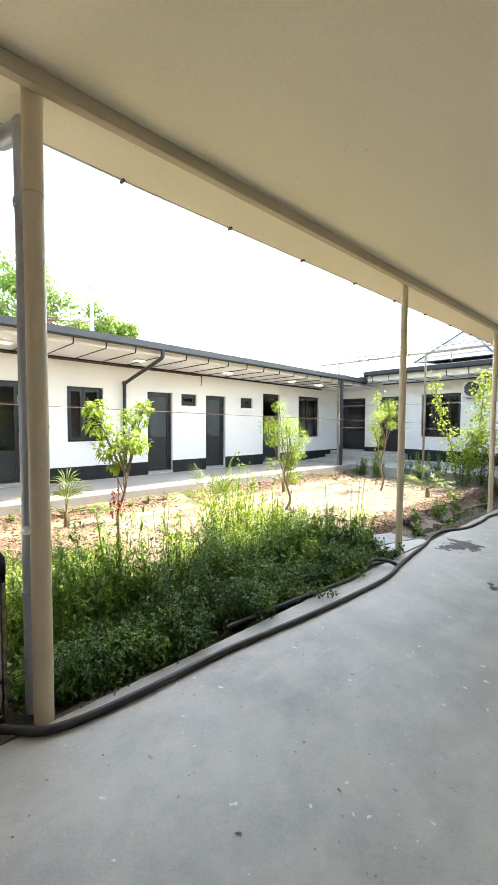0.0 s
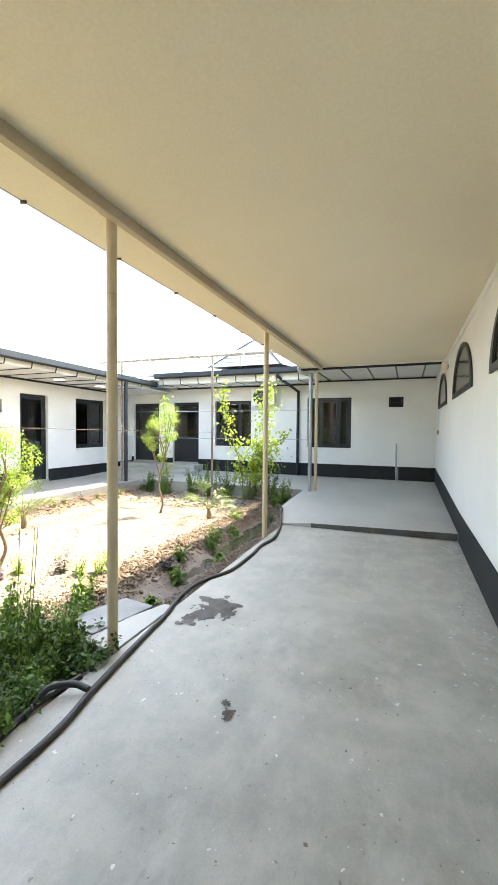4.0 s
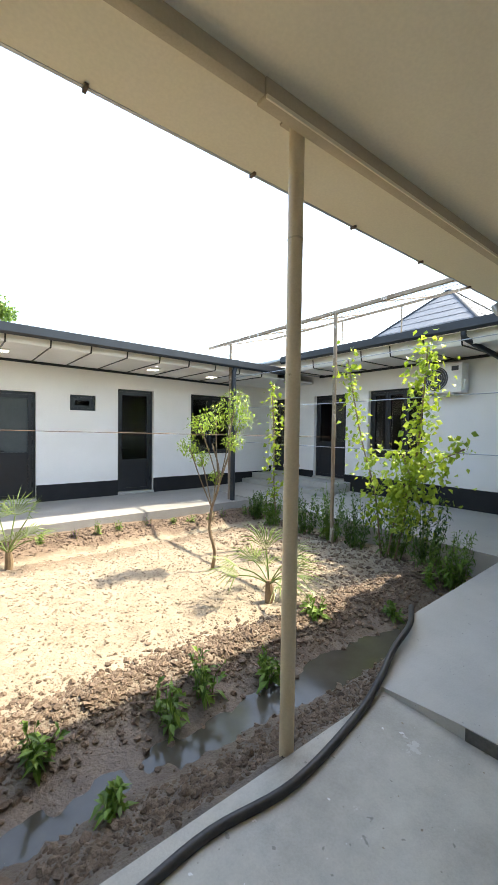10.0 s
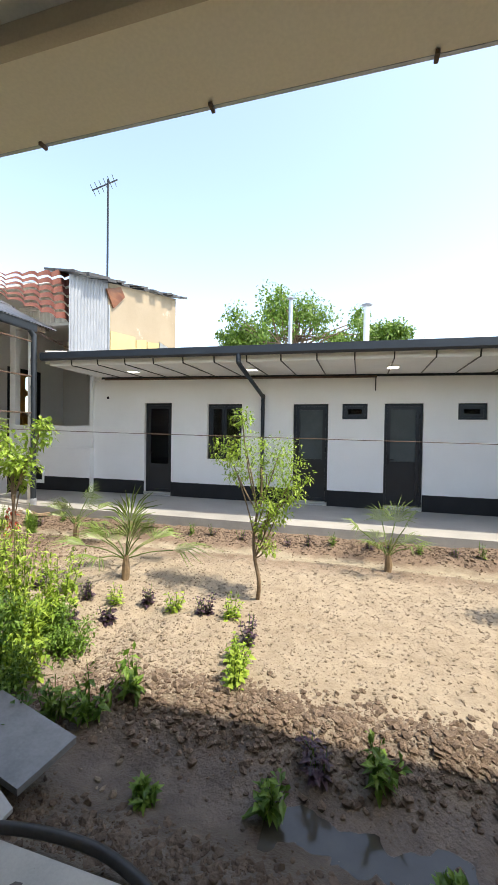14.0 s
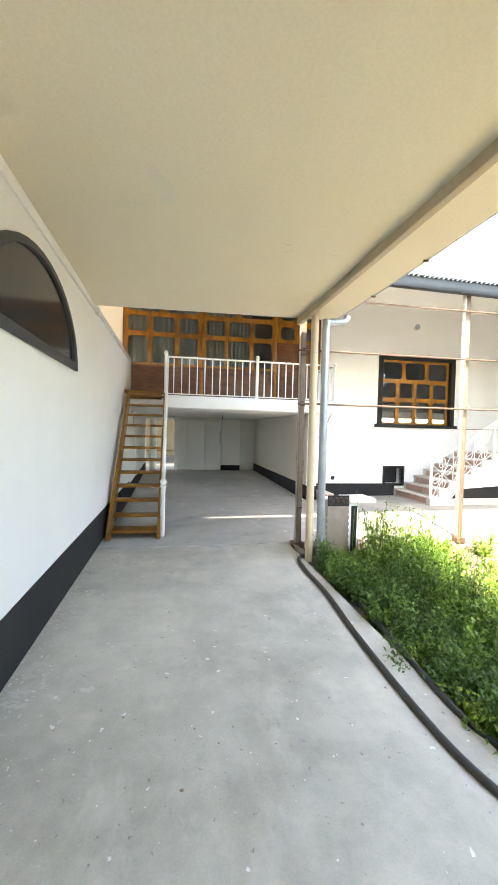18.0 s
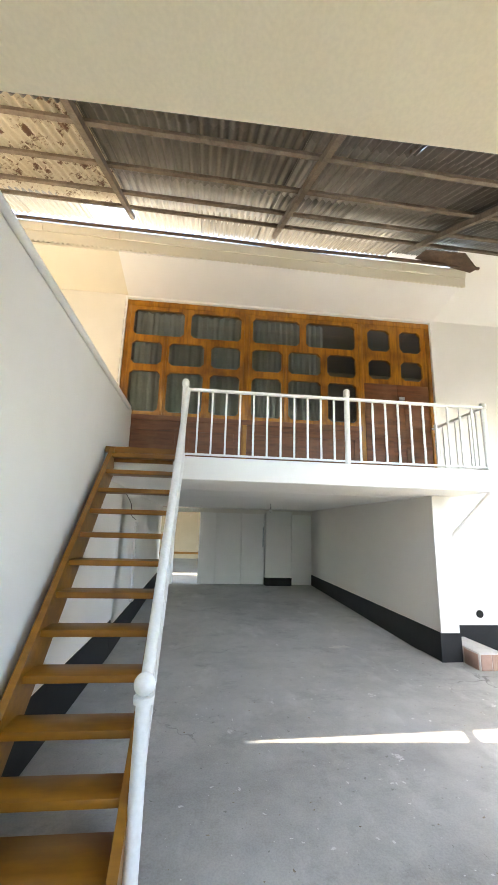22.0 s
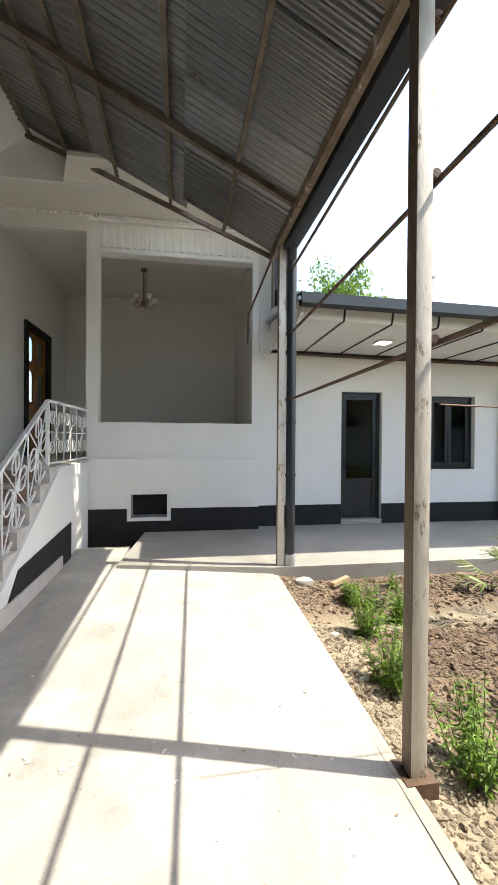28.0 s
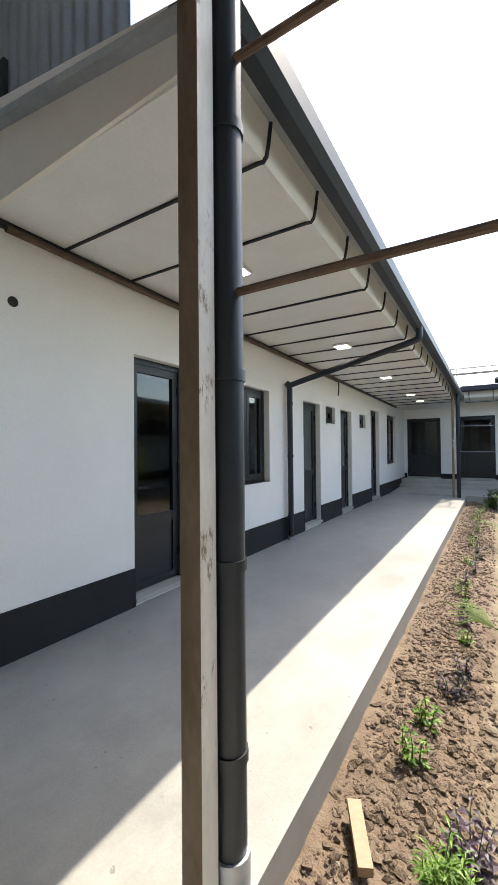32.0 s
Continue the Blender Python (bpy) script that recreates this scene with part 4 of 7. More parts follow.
for ya, yb in ((2.925, 3.445), (3.445, 3.955)):
    leaf = part("door_leaf", boxed(XD - 0.045, ya + 0.004, z0 + 0.02, XD, yb - 0.004, 3.77, 0.004), M["oldwood"], doorwall, "worn wooden door leaf")
    for za, zb in ((4.235, z1 - 0.085), (3.77, 4.235)):
        f, g = cut_panel(XD + 0.002, ya + 0.004, yb - 0.004, za, zb, 0.047, 0.075, 0.06)
        part("rail", f, M["varnish"], leaf)
        pane_part(g, M["clear"], leaf)
    for za, zb in ((z0 + 0.12, z0 + 0.62), (z0 + 0.78, z0 + 1.32)):
        part("panel", boxed(XD + 0.001, ya + 0.1, za, XD + 0.014, yb - 0.1, zb, 0.006), M["oldwood"], leaf)
    if ya > 3.2:
        part("handle", boxed(XD + 0.002, ya + 0.02, 3.52, XD + 0.03, ya + 0.10, 3.57, 0.004), M["galv"], leaf, "metal latch")
curt = paint("sheer_grey_curtain", (0.20, 0.22, 0.205), (0.31, 0.335, 0.315), 0.9, 2, 60, 0.1)
for ya, yb in ((y0 + 0.12, 1.1), (1.16, 2.34)):
    n = 90
    vs, fs = [], []
    for i in range(n + 1):
        y = ya + (yb - ya) * i / n
        x = XD - 0.16 + 0.025 * math.sin(i * 0.9) + 0.012 * math.sin(i * 2.3)
        vs += [(x, y, z0 + 0.7), (x, y, z1 - 0.1)]
        if i:
            fs.append((2 * i - 2, 2 * i, 2 * i + 1, 2 * i - 1))
    tagged(new("curtain", raw_mesh("curtain", vs, fs, curt, True)), "sheer grey lace curtain behind the panes", "curtain", "curtains")

# window of the white wall: black surround, varnished casement
win = tagged(new("window_west"), "varnished wooden window in a black moulded surround", "window", "", "structure")
y0, y1, z0, z1 = W_WIN
bm = bmesh.new()
for q in ((y0, z0, y0 + 0.12, z1), (y1 - 0.12, z0, y1, z1), (y0 + 0.12, z1 - 0.12, y1 - 0.12, z1)):
    box(bm, XW - 0.14, q[0], q[1], XW + 0.03, q[2], q[3])
part("window_frame", bm, M["black"], win, "black moulded surround")
part("window_sill", boxed(XW - 0.14, y0 - 0.07, z0 - 0.05, XW + 0.09, y1 + 0.07, z0 + 0.03, 0.012), M["black"], win)
ia, ib, za, zb = y0 + 0.12, y1 - 0.12, z0 + 0.03, z1 - 0.12
XC = XW - 0.09
for k in range(3):
    ya, yb = ia + (ib - ia) * k / 3, ia + (ib - ia) * (k + 1) / 3
    f, g = cut_panel(XC, ya, yb, za + 1.12, zb, 0.045, 0.05, 0.05)
    part("transom", f, M["varnish"], win)
    pane_part(g, M["glass"], win)
for k in range(4):
    ya, yb = ia + (ib - ia) * k / 4, ia + (ib - ia) * (k + 1) / 4
    for a, b in ((za, za + 0.64), (za + 0.64, za + 1.12)):
        f, g = cut_panel(XC, ya, yb, a, b, 0.045, 0.05, 0.045)
        part("sash", f, M["varnish"], win)
        pane_part(g, M["glass"], win)
part("meeting_rail", boxed(XC, (ia + ib) / 2 - 0.02, za, XC + 0.02, (ia + ib) / 2 + 0.02, za + 1.1, 0.004), M["varnish"], win)

# cornice hood over the balcony, with a toothed lower edge
hood = thing("balcony_hood", "cream sheet metal hood with a toothed edge over the balcony", "canopy")


def hood_z(y):
    """Lower edge of the hood's fascia, which sinks towards the north."""
    return 5.015 - 0.0155 * y


part("fascia", prism([(-2.02, -3.5, hood_z(-3.5)), (-2.02, 4.09, hood_z(4.09)), (-2.02, 4.09, hood_z(4.09) + 0.22), (-2.02, -3.5, hood_z(-3.5) + 0.24)], (-0.03, 0, 0)), M["cream"], hood)
for k in range(8):
    ya = -3.5 + 0.95 * k
    yb = min(ya + 0.945, 4.09)
    part("upper_strip", prism([(-2.0, ya, hood_z(ya) + 0.13), (-2.0, yb, hood_z(yb) + 0.125), (-1.985, yb, hood_z(yb) + 0.225), (-1.985, ya, hood_z(ya) + 0.245)], (-0.018, 0, 0)), M["cream"], hood, "overlapping upper strip of bent sheet")
part("top", prism([(-2.05, -3.5, 5.29), (XW, -3.5, 5.42), (XW, -3.5, 5.44), (-1.99, -3.5, 5.31)], (0, 7.59, -0.11)), M["cream"], hood)
for ya, yb, mt, note in ((-3.5, -0.66, M["cream"], "cream painted cove"), (-0.66, 4.06, M["plaster"], "white plaster cove")):
    profile = [(XW, 4.862), (XW + 0.12, 4.875), (XW + 0.3, 4.915), (XW + 0.55, 4.965), (-2.052, 5.0)]
    part("cove", prism([(x, ya, z) for x, z in profile] + [(x, ya, z + 0.03) for x, z in reversed(profile)], (0, yb - ya, 0)), mt, hood, note)
bm = bmesh.new()
for k in range(126):
    y = -3.5 + 0.06 * k
    v = [bm.verts.new(p) for p in ((-2.018, y, hood_z(y) + 0.003), (-2.018, y + 0.06, hood_z(y + 0.06) + 0.003), (-2.018, y + 0.03, hood_z(y + 0.03) - 0.035))]
    bm.faces.new(v)
part("toothed_edge", bm, M["cream"], hood)
part("wood_edge", tube(bmesh.new(), [(-1.975, -3.5, 5.34), (-1.975, -1.2, 5.30), (-1.965, 0.3, 5.275), (-1.97, 1.6, 5.245), (-1.96, 3.0, 5.235), (-1.93, 4.25, 5.19)], 0.022, 6), M["rust_rod"], hood, "dark bent batten")
upper = thing("torn_roofing", "torn rusty sheet hanging from the roof corner", "debris")
part("sheet", prism([(-1.98, 3.35, 5.29), (-1.80, 3.40, 5.28), (-1.66, 3.86, 5.17), (-1.86, 4.16, 5.12), (-1.98, 4.15, 5.15)], (0.01, 0.0, 0.012)), M["rust_rod"], upper)
setting("wall_west_yellow", boxed(XW + 0.002, -6, 3.18, XW + 0.02, -0.69, 4.86), paint("yellowed_whitewash", (0.74, 0.70, 0.60), (0.81, 0.775, 0.69), 0.75, 1.6, 90, 0.12), "cream painted part of the old wall", "wall")

# plinth, pier and small things of the west wall
setting("baseboard_west", boxed(XW, 3.85, 0.0, XW + 0.014, 6.1, 0.36), M["black"], "black plinth of the old house", "baseboard")
setting("trim_garage_pier", boxed(-2.422, 3.59, 0.0, -2.395, 3.838, 2.049, 0.006), M["plaster"], "white pier beside the garage opening", "wall")
setting("baseboard_pier", prism([(-2.423, 3.575, 0), (-2.385, 3.575, 0), (-2.385, 3.845, 0), (-2.423, 3.845, 0)], (0, 0, 0.36)), M["black"], "black plinth of the pier", "baseboard")
blk = thing("step_block", "low step block faced with pink-brown tiles", "step")
part("core", boxed(XW + 0.016, 3.855, 0.0, -2.09, 4.16, 0.22, 0.01), M["grout"], blk)
for ya, yb in ((3.87, 4.0), (4.01, 4.145)):
    part("tile", boxed(-2.092, ya, 0.02, -2.08, yb, 0.2, 0.003), M["tile"], blk)
part("tile", boxed(-2.36, 3.846, 0.02, -2.11, 3.857, 0.2, 0.003), M["tile"], blk)
vent = thing("round_vent", "round white vent cap on the wall", "vent")
part("ring", rod(bmesh.new(), (XW, 6.6, 4.39), (XW + 0.03, 6.6, 4.39), 0.1, 20), M["plaster"], vent)
part("grille", rod(bmesh.new(), (XW + 0.03, 6.6, 4.39), (XW + 0.036, 6.6, 4.39), 0.075, 20), M["galv"], vent, "grey slotted grille")
hole = solo("pipe_hole", rod(bmesh.new(), (XW - 0.02, 4.42, 0.5), (XW + 0.012, 4.42, 0.5), 0.05, 16), M["black"], "black pipe end low on the wall", "pipe")


def cellar_window(name, axis, at, u0, u1, z0, z1, material, label):
    w = tagged(new(name), label, "window", "", "structure")
    bm = bmesh.new()
    s = 0.055
    for a, b, c, d in ((u0 - s, z0 - s, u0, z1 + s), (u1, z0 - s, u1 + s, z1 + s), (u0, z1, u1, z1 + s), (u0, z0 - s, u1, z0)):
        if axis == "x":
            box(bm, at - 0.12, a, b, at + 0.03, c, d)
        else:
            box(bm, a, at - 0.03, b, c, at + 0.12, d)
    part("window_frame", bm, material, w)
    # Black plate paints in the darkness behind the opening.
    bm = boxed(at - 0.28, u0, z0, at - 0.24, u1, z1) if axis == "x" else boxed(u0, at + 0.2, z0, u1, at + 0.24, z1)
    part("back", bm, M["black"], w, "black plate standing for the dark inside")
    return w


cellar_window("window_cellar_west", "x", XW, 5.83, 6.31, 0.36, 0.755, M["black"], "small cellar window in a black frame")
cellar_window("window_cellar_north", "y", 9.38, -0.81, -0.27, 0.37, 0.72, M["white"], "small cellar window in a white frame")

# ---- entrance stairs with tiled risers and the ornamental railing ----
steps = thing("entrance_stairs", "straight stairs with pink-brown tiled risers and whitewashed treads", "stairs")
XR, Y0S, N = -1.45, 6.12, 7
rise, going = 1.18 / N, 0.27
for k in range(N):
    zt, ya = 0.07 + rise * (k + 1), Y0S + going * k
    wide = -0.06 if k == 0 else 0.0
    st = part("step", boxed(XW + 0.002, ya, -0.1, XR + 0.02 - wide, Y0S + going * N, zt - 0.03), M["grout"], steps)
    st.location.z = 0.0
    part("nosing", boxed(XW + 0.002, ya - 0.025, zt - 0.03, XR + 0.03 - wide, ya + going, zt, 0.006), M["grout"], st)
    cuts = [XW + 0.10 + 0.02 * (k % 2), XW + 0.72 + 0.05 * (k % 3), XR - 0.04]
    for a, b in zip(cuts, cuts[1:]):
        part("tile", boxed(a + 0.005, ya - 0.012, zt - rise + 0.012, b - 0.005, ya + 0.001, zt - 0.035, 0.003), M["tile"], st)
ZL = 0.07 + rise * N
YT = Y0S + going * N
setting("landing", boxed(XW, YT, ZL - 0.16, XR, 9.658, ZL), M["grout"], "whitewashed stair landing", "landing")
side = prism([(XR, Y0S + 0.05, -0.1), (XR, Y0S + 0.05, 0.1), (XR, YT, ZL - 0.02), (XR, 9.366, ZL - 0.02), (XR, 9.366, ZL - 0.16), (XR, 8.42, ZL - 0.16), (XR, 8.42, -0.1)], (0.05, 0, 0))
setting("wall_stair_side", side, M["plaster"], "white side wall of the stairs", "wall")
setting("baseboard_stair", prism([(XR + 0.052, Y0S + 0.4, 0.05), (XR + 0.052, Y0S + 0.75, 0.42), (XR + 0.052, 8.40, 0.52), (XR + 0.052, 8.40, 0.05)], (0.008, 0, 0)), M["black"], "black plinth of the stair side", "baseboard")
setting("door_cellar", boxed(XR - 0.02, 8.44, -0.2, XR + 0.02, 9.36, ZL - 0.165), M["plaster"], "white cellar door under the landing", "door")
for k in range(3):
    solo("cellar_step", boxed(-1.38, 8.82 + 0.18 * k, -0.6, -0.76, 9.0 + 0.18 * k, 0.03 - 0.14 * k, 0.008), M["concrete"], "rough concrete step going down to the cellar", "step", "cellar steps")

orn = thing("ornamental_railing", "white wrought iron railing with circles and rays", "railing")
RX = XR - 0.03


def flat_ring(bm, c, ra, rb, axis_dir, n=18, w=0.008):
    pts = [c + axis_dir * (ra * math.cos(k * math.tau / n)) + Vector((0, 0, rb * math.sin(k * math.tau / n))) for k in range(n + 1)]
    tube(bm, pts, w, 6)


hi0, hi1 = Vector((RX, 6.21, 0.98)), Vector((RX, 7.83, 1.98))
part("newel", boxed(RX - 0.02, 6.18, 0.05, RX + 0.02, 6.23, 0.98), M["white"], orn)
part("newel", boxed(RX - 0.016, 7.80, 1.25, RX + 0.016, 7.84, 1.98), M["white"], orn)
part("top_rail", bar(bmesh.new(), hi0, hi1, 0.04, 0.03), M["white"], orn)
part("top_rail", bar(bmesh.new(), hi1, (RX, 9.48, 1.99), 0.04, 0.03), M["white"], orn)
part("bottom_rail", bar(bmesh.new(), (RX, 6.23, 0.16), (RX, 7.82, 1.26), 0.02, 0.02), M["white"], orn)
part("bottom_rail", bar(bmesh.new(), (RX, 7.82, 1.28), (RX, 9.48, 1.28), 0.02, 0.02), M["white"], orn)
along = (hi1 - hi0).normalized()
for k in range(3):
    p0, p1 = Vector((RX, 6.23, 0.16)).lerp(Vector((RX, 7.82, 1.26)), k / 3), Vector((RX, 6.23, 0.16)).lerp(Vector((RX, 7.82, 1.26)), (k + 1) / 3)
    q0, q1 = hi0.lerp(hi1, k / 3), hi0.lerp(hi1, (k + 1) / 3)
    bm = bmesh.new()
    c = (p0 + p1 + q0 + q1) / 4
    for a, b in ((p0, q1), (p1, q0), ((p0 + p1) / 2, (q0 + q1) / 2), ((p0 + q0) / 2, (p1 + q1) / 2)):
        tube(bm, [a, b], 0.007, 6)
    for e in (p0.lerp(q0, 0.5), p1.lerp(q1, 0.5)):
        flat_ring(bm, c.lerp(e, 0.55), 0.10, 0.10, along)
    flat_ring(bm, c.lerp((q0 + q1) / 2, 0.62), 0.09, 0.09, along)
    flat_ring(bm, c.lerp((p0 + p1) / 2, 0.62), 0.09, 0.09, along)
    ball(bm, c, 0.03)
    tube(bm, [p1, q1], 0.009, 6)
    part("ornament", bm, M["white"], orn, "ray and ring pattern")
for k in range(3):
    ya, yb = 7.84 + 0.547 * k, 7.84 + 0.547 * (k + 1)
    bm = bmesh.new()
    c = Vector((RX, (ya + yb) / 2, 1.635))
    for s in range(8):
        d = Vector((0, math.cos(s * math.tau / 8) * 0.27, math.sin(s * math.tau / 8) * 0.34))
        tube(bm, [c, c + d], 0.006, 6)
    flat_ring(bm, c + Vector((0, 0.14, 0.17)), 0.07, 0.07, Vector((0, 1, 0)))
    flat_ring(bm, c + Vector((0, -0.14, 0.17)), 0.07, 0.07, Vector((0, 1, 0)))
    flat_ring(bm, c + Vector((0, 0.14, -0.17)), 0.07, 0.07, Vector((0, 1, 0)))
    flat_ring(bm, c + Vector((0, -0.14, -0.17)), 0.07, 0.07, Vector((0, 1, 0)))
    tube(bm, [(RX, yb, 1.28), (RX, yb, 1.98)], 0.009, 6)
    part("ornament", bm, M["white"], orn, "ray and ring pattern")

# terrace: dentil band, ledge, door, chandelier
band_t = thing("dentil_band", "white plaster band of upright blocks over the terrace opening", "moulding")
part("lower_moulding", boxed(-1.315, 9.46, 4.40, 1.06, 9.498, 4.46, 0.008), M["plaster"], band_t)
part("upper_moulding", boxed(-1.5, 9.44, 4.86, 1.16, 9.498, 4.94, 0.012), M["plaster"], band_t)
for k in range(20):
    part("block", boxed(-1.28 + 0.118 * k, 9.475, 4.49, -1.215 + 0.118 * k, 9.498, 4.83, 0.005), M["plaster"], band_t)
crown = bmesh.new()
for k in range(70):
    box(crown, -2.78 + 0.055 * k, 9.40, 4.90, -2.755 + 0.055 * k, 9.438, 4.935)
setting("trim_crown", crown, M["plaster"], "row of small plaster teeth", "trim")
setting("wall_landing_lintel", boxed(XW, 9.52, 4.72, -1.502, 9.64, 4.95), M["plaster"], "white lintel over the landing", "wall")
td = tagged(new("door_terrace"), "varnished wooden panel door in a black frame", "door", "", "structure")
bm = bmesh.new()
for q in ((10.63, 1.25, 10.75, 3.65), (11.78, 1.25, 11.9, 3.65), (10.75, 3.53, 11.78, 3.65)):
    box(bm, XW - 0.1, q[0], q[1], XW + 0.04, q[2], q[3])
part("door_frame", bm, M["black"], td)
for ya, yb in ((10.75, 11.27), (11.27, 11.78)):
    for za, zb in ((2.9, 3.53), (2.1, 2.9)):
        f, g = cut_panel(XW - 0.04, ya, yb, za, zb, 0.045, 0.08, 0.06)
        part("rail", f, M["varnish"], td)
        pane_part(g, M["glass"], td)
    part("panel", boxed(XW - 0.085, ya, 1.26, XW - 0.04, yb, 2.1, 0.005), M["varnish"], td)
ch = thing("chandelier", "small brass chandelier with pale glass shades", "chandelier")
brass = paint("aged_brass", (0.30, 0.20, 0.08), (0.42, 0.30, 0.14), 0.35, 8, 60, 0.05, 0.8)
shade = paint("pale_glass_shade", (0.6, 0.56, 0.48), (0.72, 0.68, 0.6), 0.3, 6, 60, 0.03)
C = Vector((-0.86, 11.3, 4.27))
part("stem", rod(bmesh.new(), C + Vector((0, 0, -0.05)), (C.x, C.y, 4.95), 0.012, 8), brass, ch)
part("rose", rod(bmesh.new(), (C.x, C.y, 4.9), (C.x, C.y, 4.95), 0.06, 14), brass, ch)
part("hub", ball(bmesh.new(), C, 0.05, 12, 8, (1, 1, 1.5)), brass, ch)
for k in range(5):
    a = k * math.tau / 5 + 0.3
    d = Vector((math.cos(a), math.sin(a), 0))
    arm = part("arm", tube(bmesh.new(), smooth_line([C, C + d * 0.12 + Vector((0, 0, -0.08)), C + d * 0.22 + Vector((0, 0, 0.0))], 5), 0.009, 6), brass, ch)
    bm = bmesh.new()
    bmesh.ops.create_cone(bm, cap_ends=False, segments=14, radius1=0.035, radius2=0.075, depth=0.1, matrix=Matrix.Translation(C + d * 0.22 + Vector((0, 0, 0.06))))
    part("shade", bm, shade, arm, "pale glass bowl shade")
    part("drop", ball(bmesh.new(), C + d * 0.16 + Vector((0, 0, -0.14)), 0.014, 8, 6), shade, arm, "glass drop")

# ---- garage: gate panels, open door, bulb ----
gate = thing("garage_gate", "white sheet metal garage gate with one leaf open", "gate")
GX = -7.7
part("top_bar", boxed(GX - 0.05, YS, 1.93, GX + 0.05, 3.6, 2.03), M["plaster_in"], gate)
for i, (ya, yb) in enumerate(((0.52, 0.90), (0.93, 1.55), (1.57, 2.14), (2.86, 3.58))):
    part("panel", boxed(GX - 0.03, ya, 0.2, GX + 0.01, yb, 1.94, 0.006), M["plaster"], gate)
part("back_sheet", boxed(GX - 0.08, 0.5, 0.15, GX - 0.04, 3.62, 2.05), M["plaster"], gate)
part("column", boxed(GX - 0.03, 2.17, 0.3, GX + 0.14, 2.83, 2.0, 0.01), M["plaster"], gate)
part("column_foot", boxed(GX - 0.03, 2.165, 0.15, GX + 0.15, 2.835, 0.38), M["black"], gate, "black painted foot")
part("open_leaf", bar(bmesh.new(), (GX + 0.05, -0.12, 1.07), (GX + 0.75, -0.27, 1.07), 0.04, 1.72), M["plaster"], gate)
part("latch", rod(bmesh.new(), (GX + 0.03, 2.12, 1.1), (GX + 0.03, 2.12, 1.6), 0.012, 8), M["galv"], gate)
bulb = thing("ceiling_bulb", "bare bulb hanging from the garage ceiling", "lamp")
part("cord", rod(bmesh.new(), (-5.2, 1.9, 1.93), (-5.2, 1.9, 2.05), 0.006, 6), M["black"], bulb)
part("bulb", ball(bmesh.new(), (-5.2, 1.9, 1.9), 0.035), M["white"], bulb)
for y, z in ((3.6, 0.95), (3.6, 1.75)):
    solo("wall_socket", boxed(-4.2 - z * 0.2, y, z, -4.12 - z * 0.2, y + 0.018, z + 0.08, 0.006), M["white"], "small white wall socket", "socket", "garage sockets")
chan = thing("wall_channel", "white boxed channel with a dark slot on the garage wall", "channel")
for dx in (-0.055, 0.025):
    part("side", bar(bmesh.new(), (-4.05 + dx, YS + 0.02, 0.44), (-3.91 + dx, YS + 0.02, 1.6), 0.03, 0.04), M["white"], chan)
part("slot", bar(bmesh.new(), (-4.065, YS + 0.008, 0.44), (-3.925, YS + 0.008, 1.58), 0.05, 0.014), M["charcoal"], chan, "dark slot")
for f in (0.0, 1.0):
    part("end_cap", boxed(-4.125 + 0.14 * f, YS + 0.002, 0.41 + 1.16 * f, -4.0 + 0.14 * f, YS + 0.05, 0.45 + 1.16 * f, 0.006), M["white"], chan)
part("clip", boxed(-4.04, YS + 0.02, 1.0, -3.95, YS + 0.05, 1.025), M["galv"], chan)
tap = thing("wall_tap", "small metal tap with a wire on the white wall", "tap")
part("body", rod(bmesh.new(), (-2.9, YS, 2.0), (-2.9, YS + 0.07, 2.0), 0.014, 10), M["galv"], tap)
part("lever", boxed(-2.94, YS + 0.06, 2.005, -2.86, YS + 0.075, 2.02, 0.003), M["galv"], tap)
solo("loose_wire", tube(bmesh.new(), smooth_line([(-2.95, YS + 0.012, 1.98), (-3.4, YS + 0.012, 1.86), (-3.52, YS + 0.012, 1.7), (-3.9, YS + 0.02, 1.64)], 5), 0.005, 5), M["charcoal"], "thin loose wire on the garage wall", "wire")
setting("baseboard_garage_south", prism([(-7.68, YS, 0.19), (-2.76, YS, 0.0), (-2.76, YS, 0.34), (-7.68, YS, 0.46)], (0, 0.012, 0)), M["black"], "black plinth of the garage wall", "baseboard")
setting("wall_street_far", boxed(-16, -6, 0.1, -15.8, 8, 4.5), M["neighbour"], "pale wall across the street", "wall")
# Added canopy out of view keeps the sun off the street.
setting("roof_street", boxed(-16, -6, 3.3, -8.3, 8, 3.38), M["sheet"], "unseen sheet canopy added to shade the street", "roof")
seat = thing("street_bench", "yellowish wooden bench across the street", "bench")
part("seat", boxed(-13.4, -1.4, 0.55, -13.0, 1.2, 0.62, 0.01), M["stairwood"], seat)
for y in (-1.2, 1.0):
    part("leg", boxed(-13.35, y, 0.18, -13.05, y + 0.06, 0.55), M["stairwood"], seat)


# ---- doors and windows of the white houses ----
def frame_bars(axis, at, u0, u1, z0, z1, w, d0, d1, foot=True):
    """A frame of bars round an opening; d0 to d1 is its depth behind the face."""
    bm = bmesh.new()
    rects = [(u0, z0, u0 + w, z1), (u1 - w, z0, u1, z1), (u0 + w, z1 - w, u1 - w, z1)]
    if foot:
        rects.append((u0 + w, z0, u1 - w, z0 + w))
    for a, b, c, d in rects:
        if axis == "y":
            box(bm, a, at + d0, b, c, at + d1, d)
        else:
            box(bm, at + d0, a, b, at + d1, c, d)
    return bm


def plate(axis, at, u0, u1, z0, z1, d0, d1, bevel=0.0):
    return boxed(u0, at + d0, z0, u1, at + d1, z1, bevel) if axis == "y" else boxed(at + d0, u0, z0, at + d1, u1, z1, bevel)


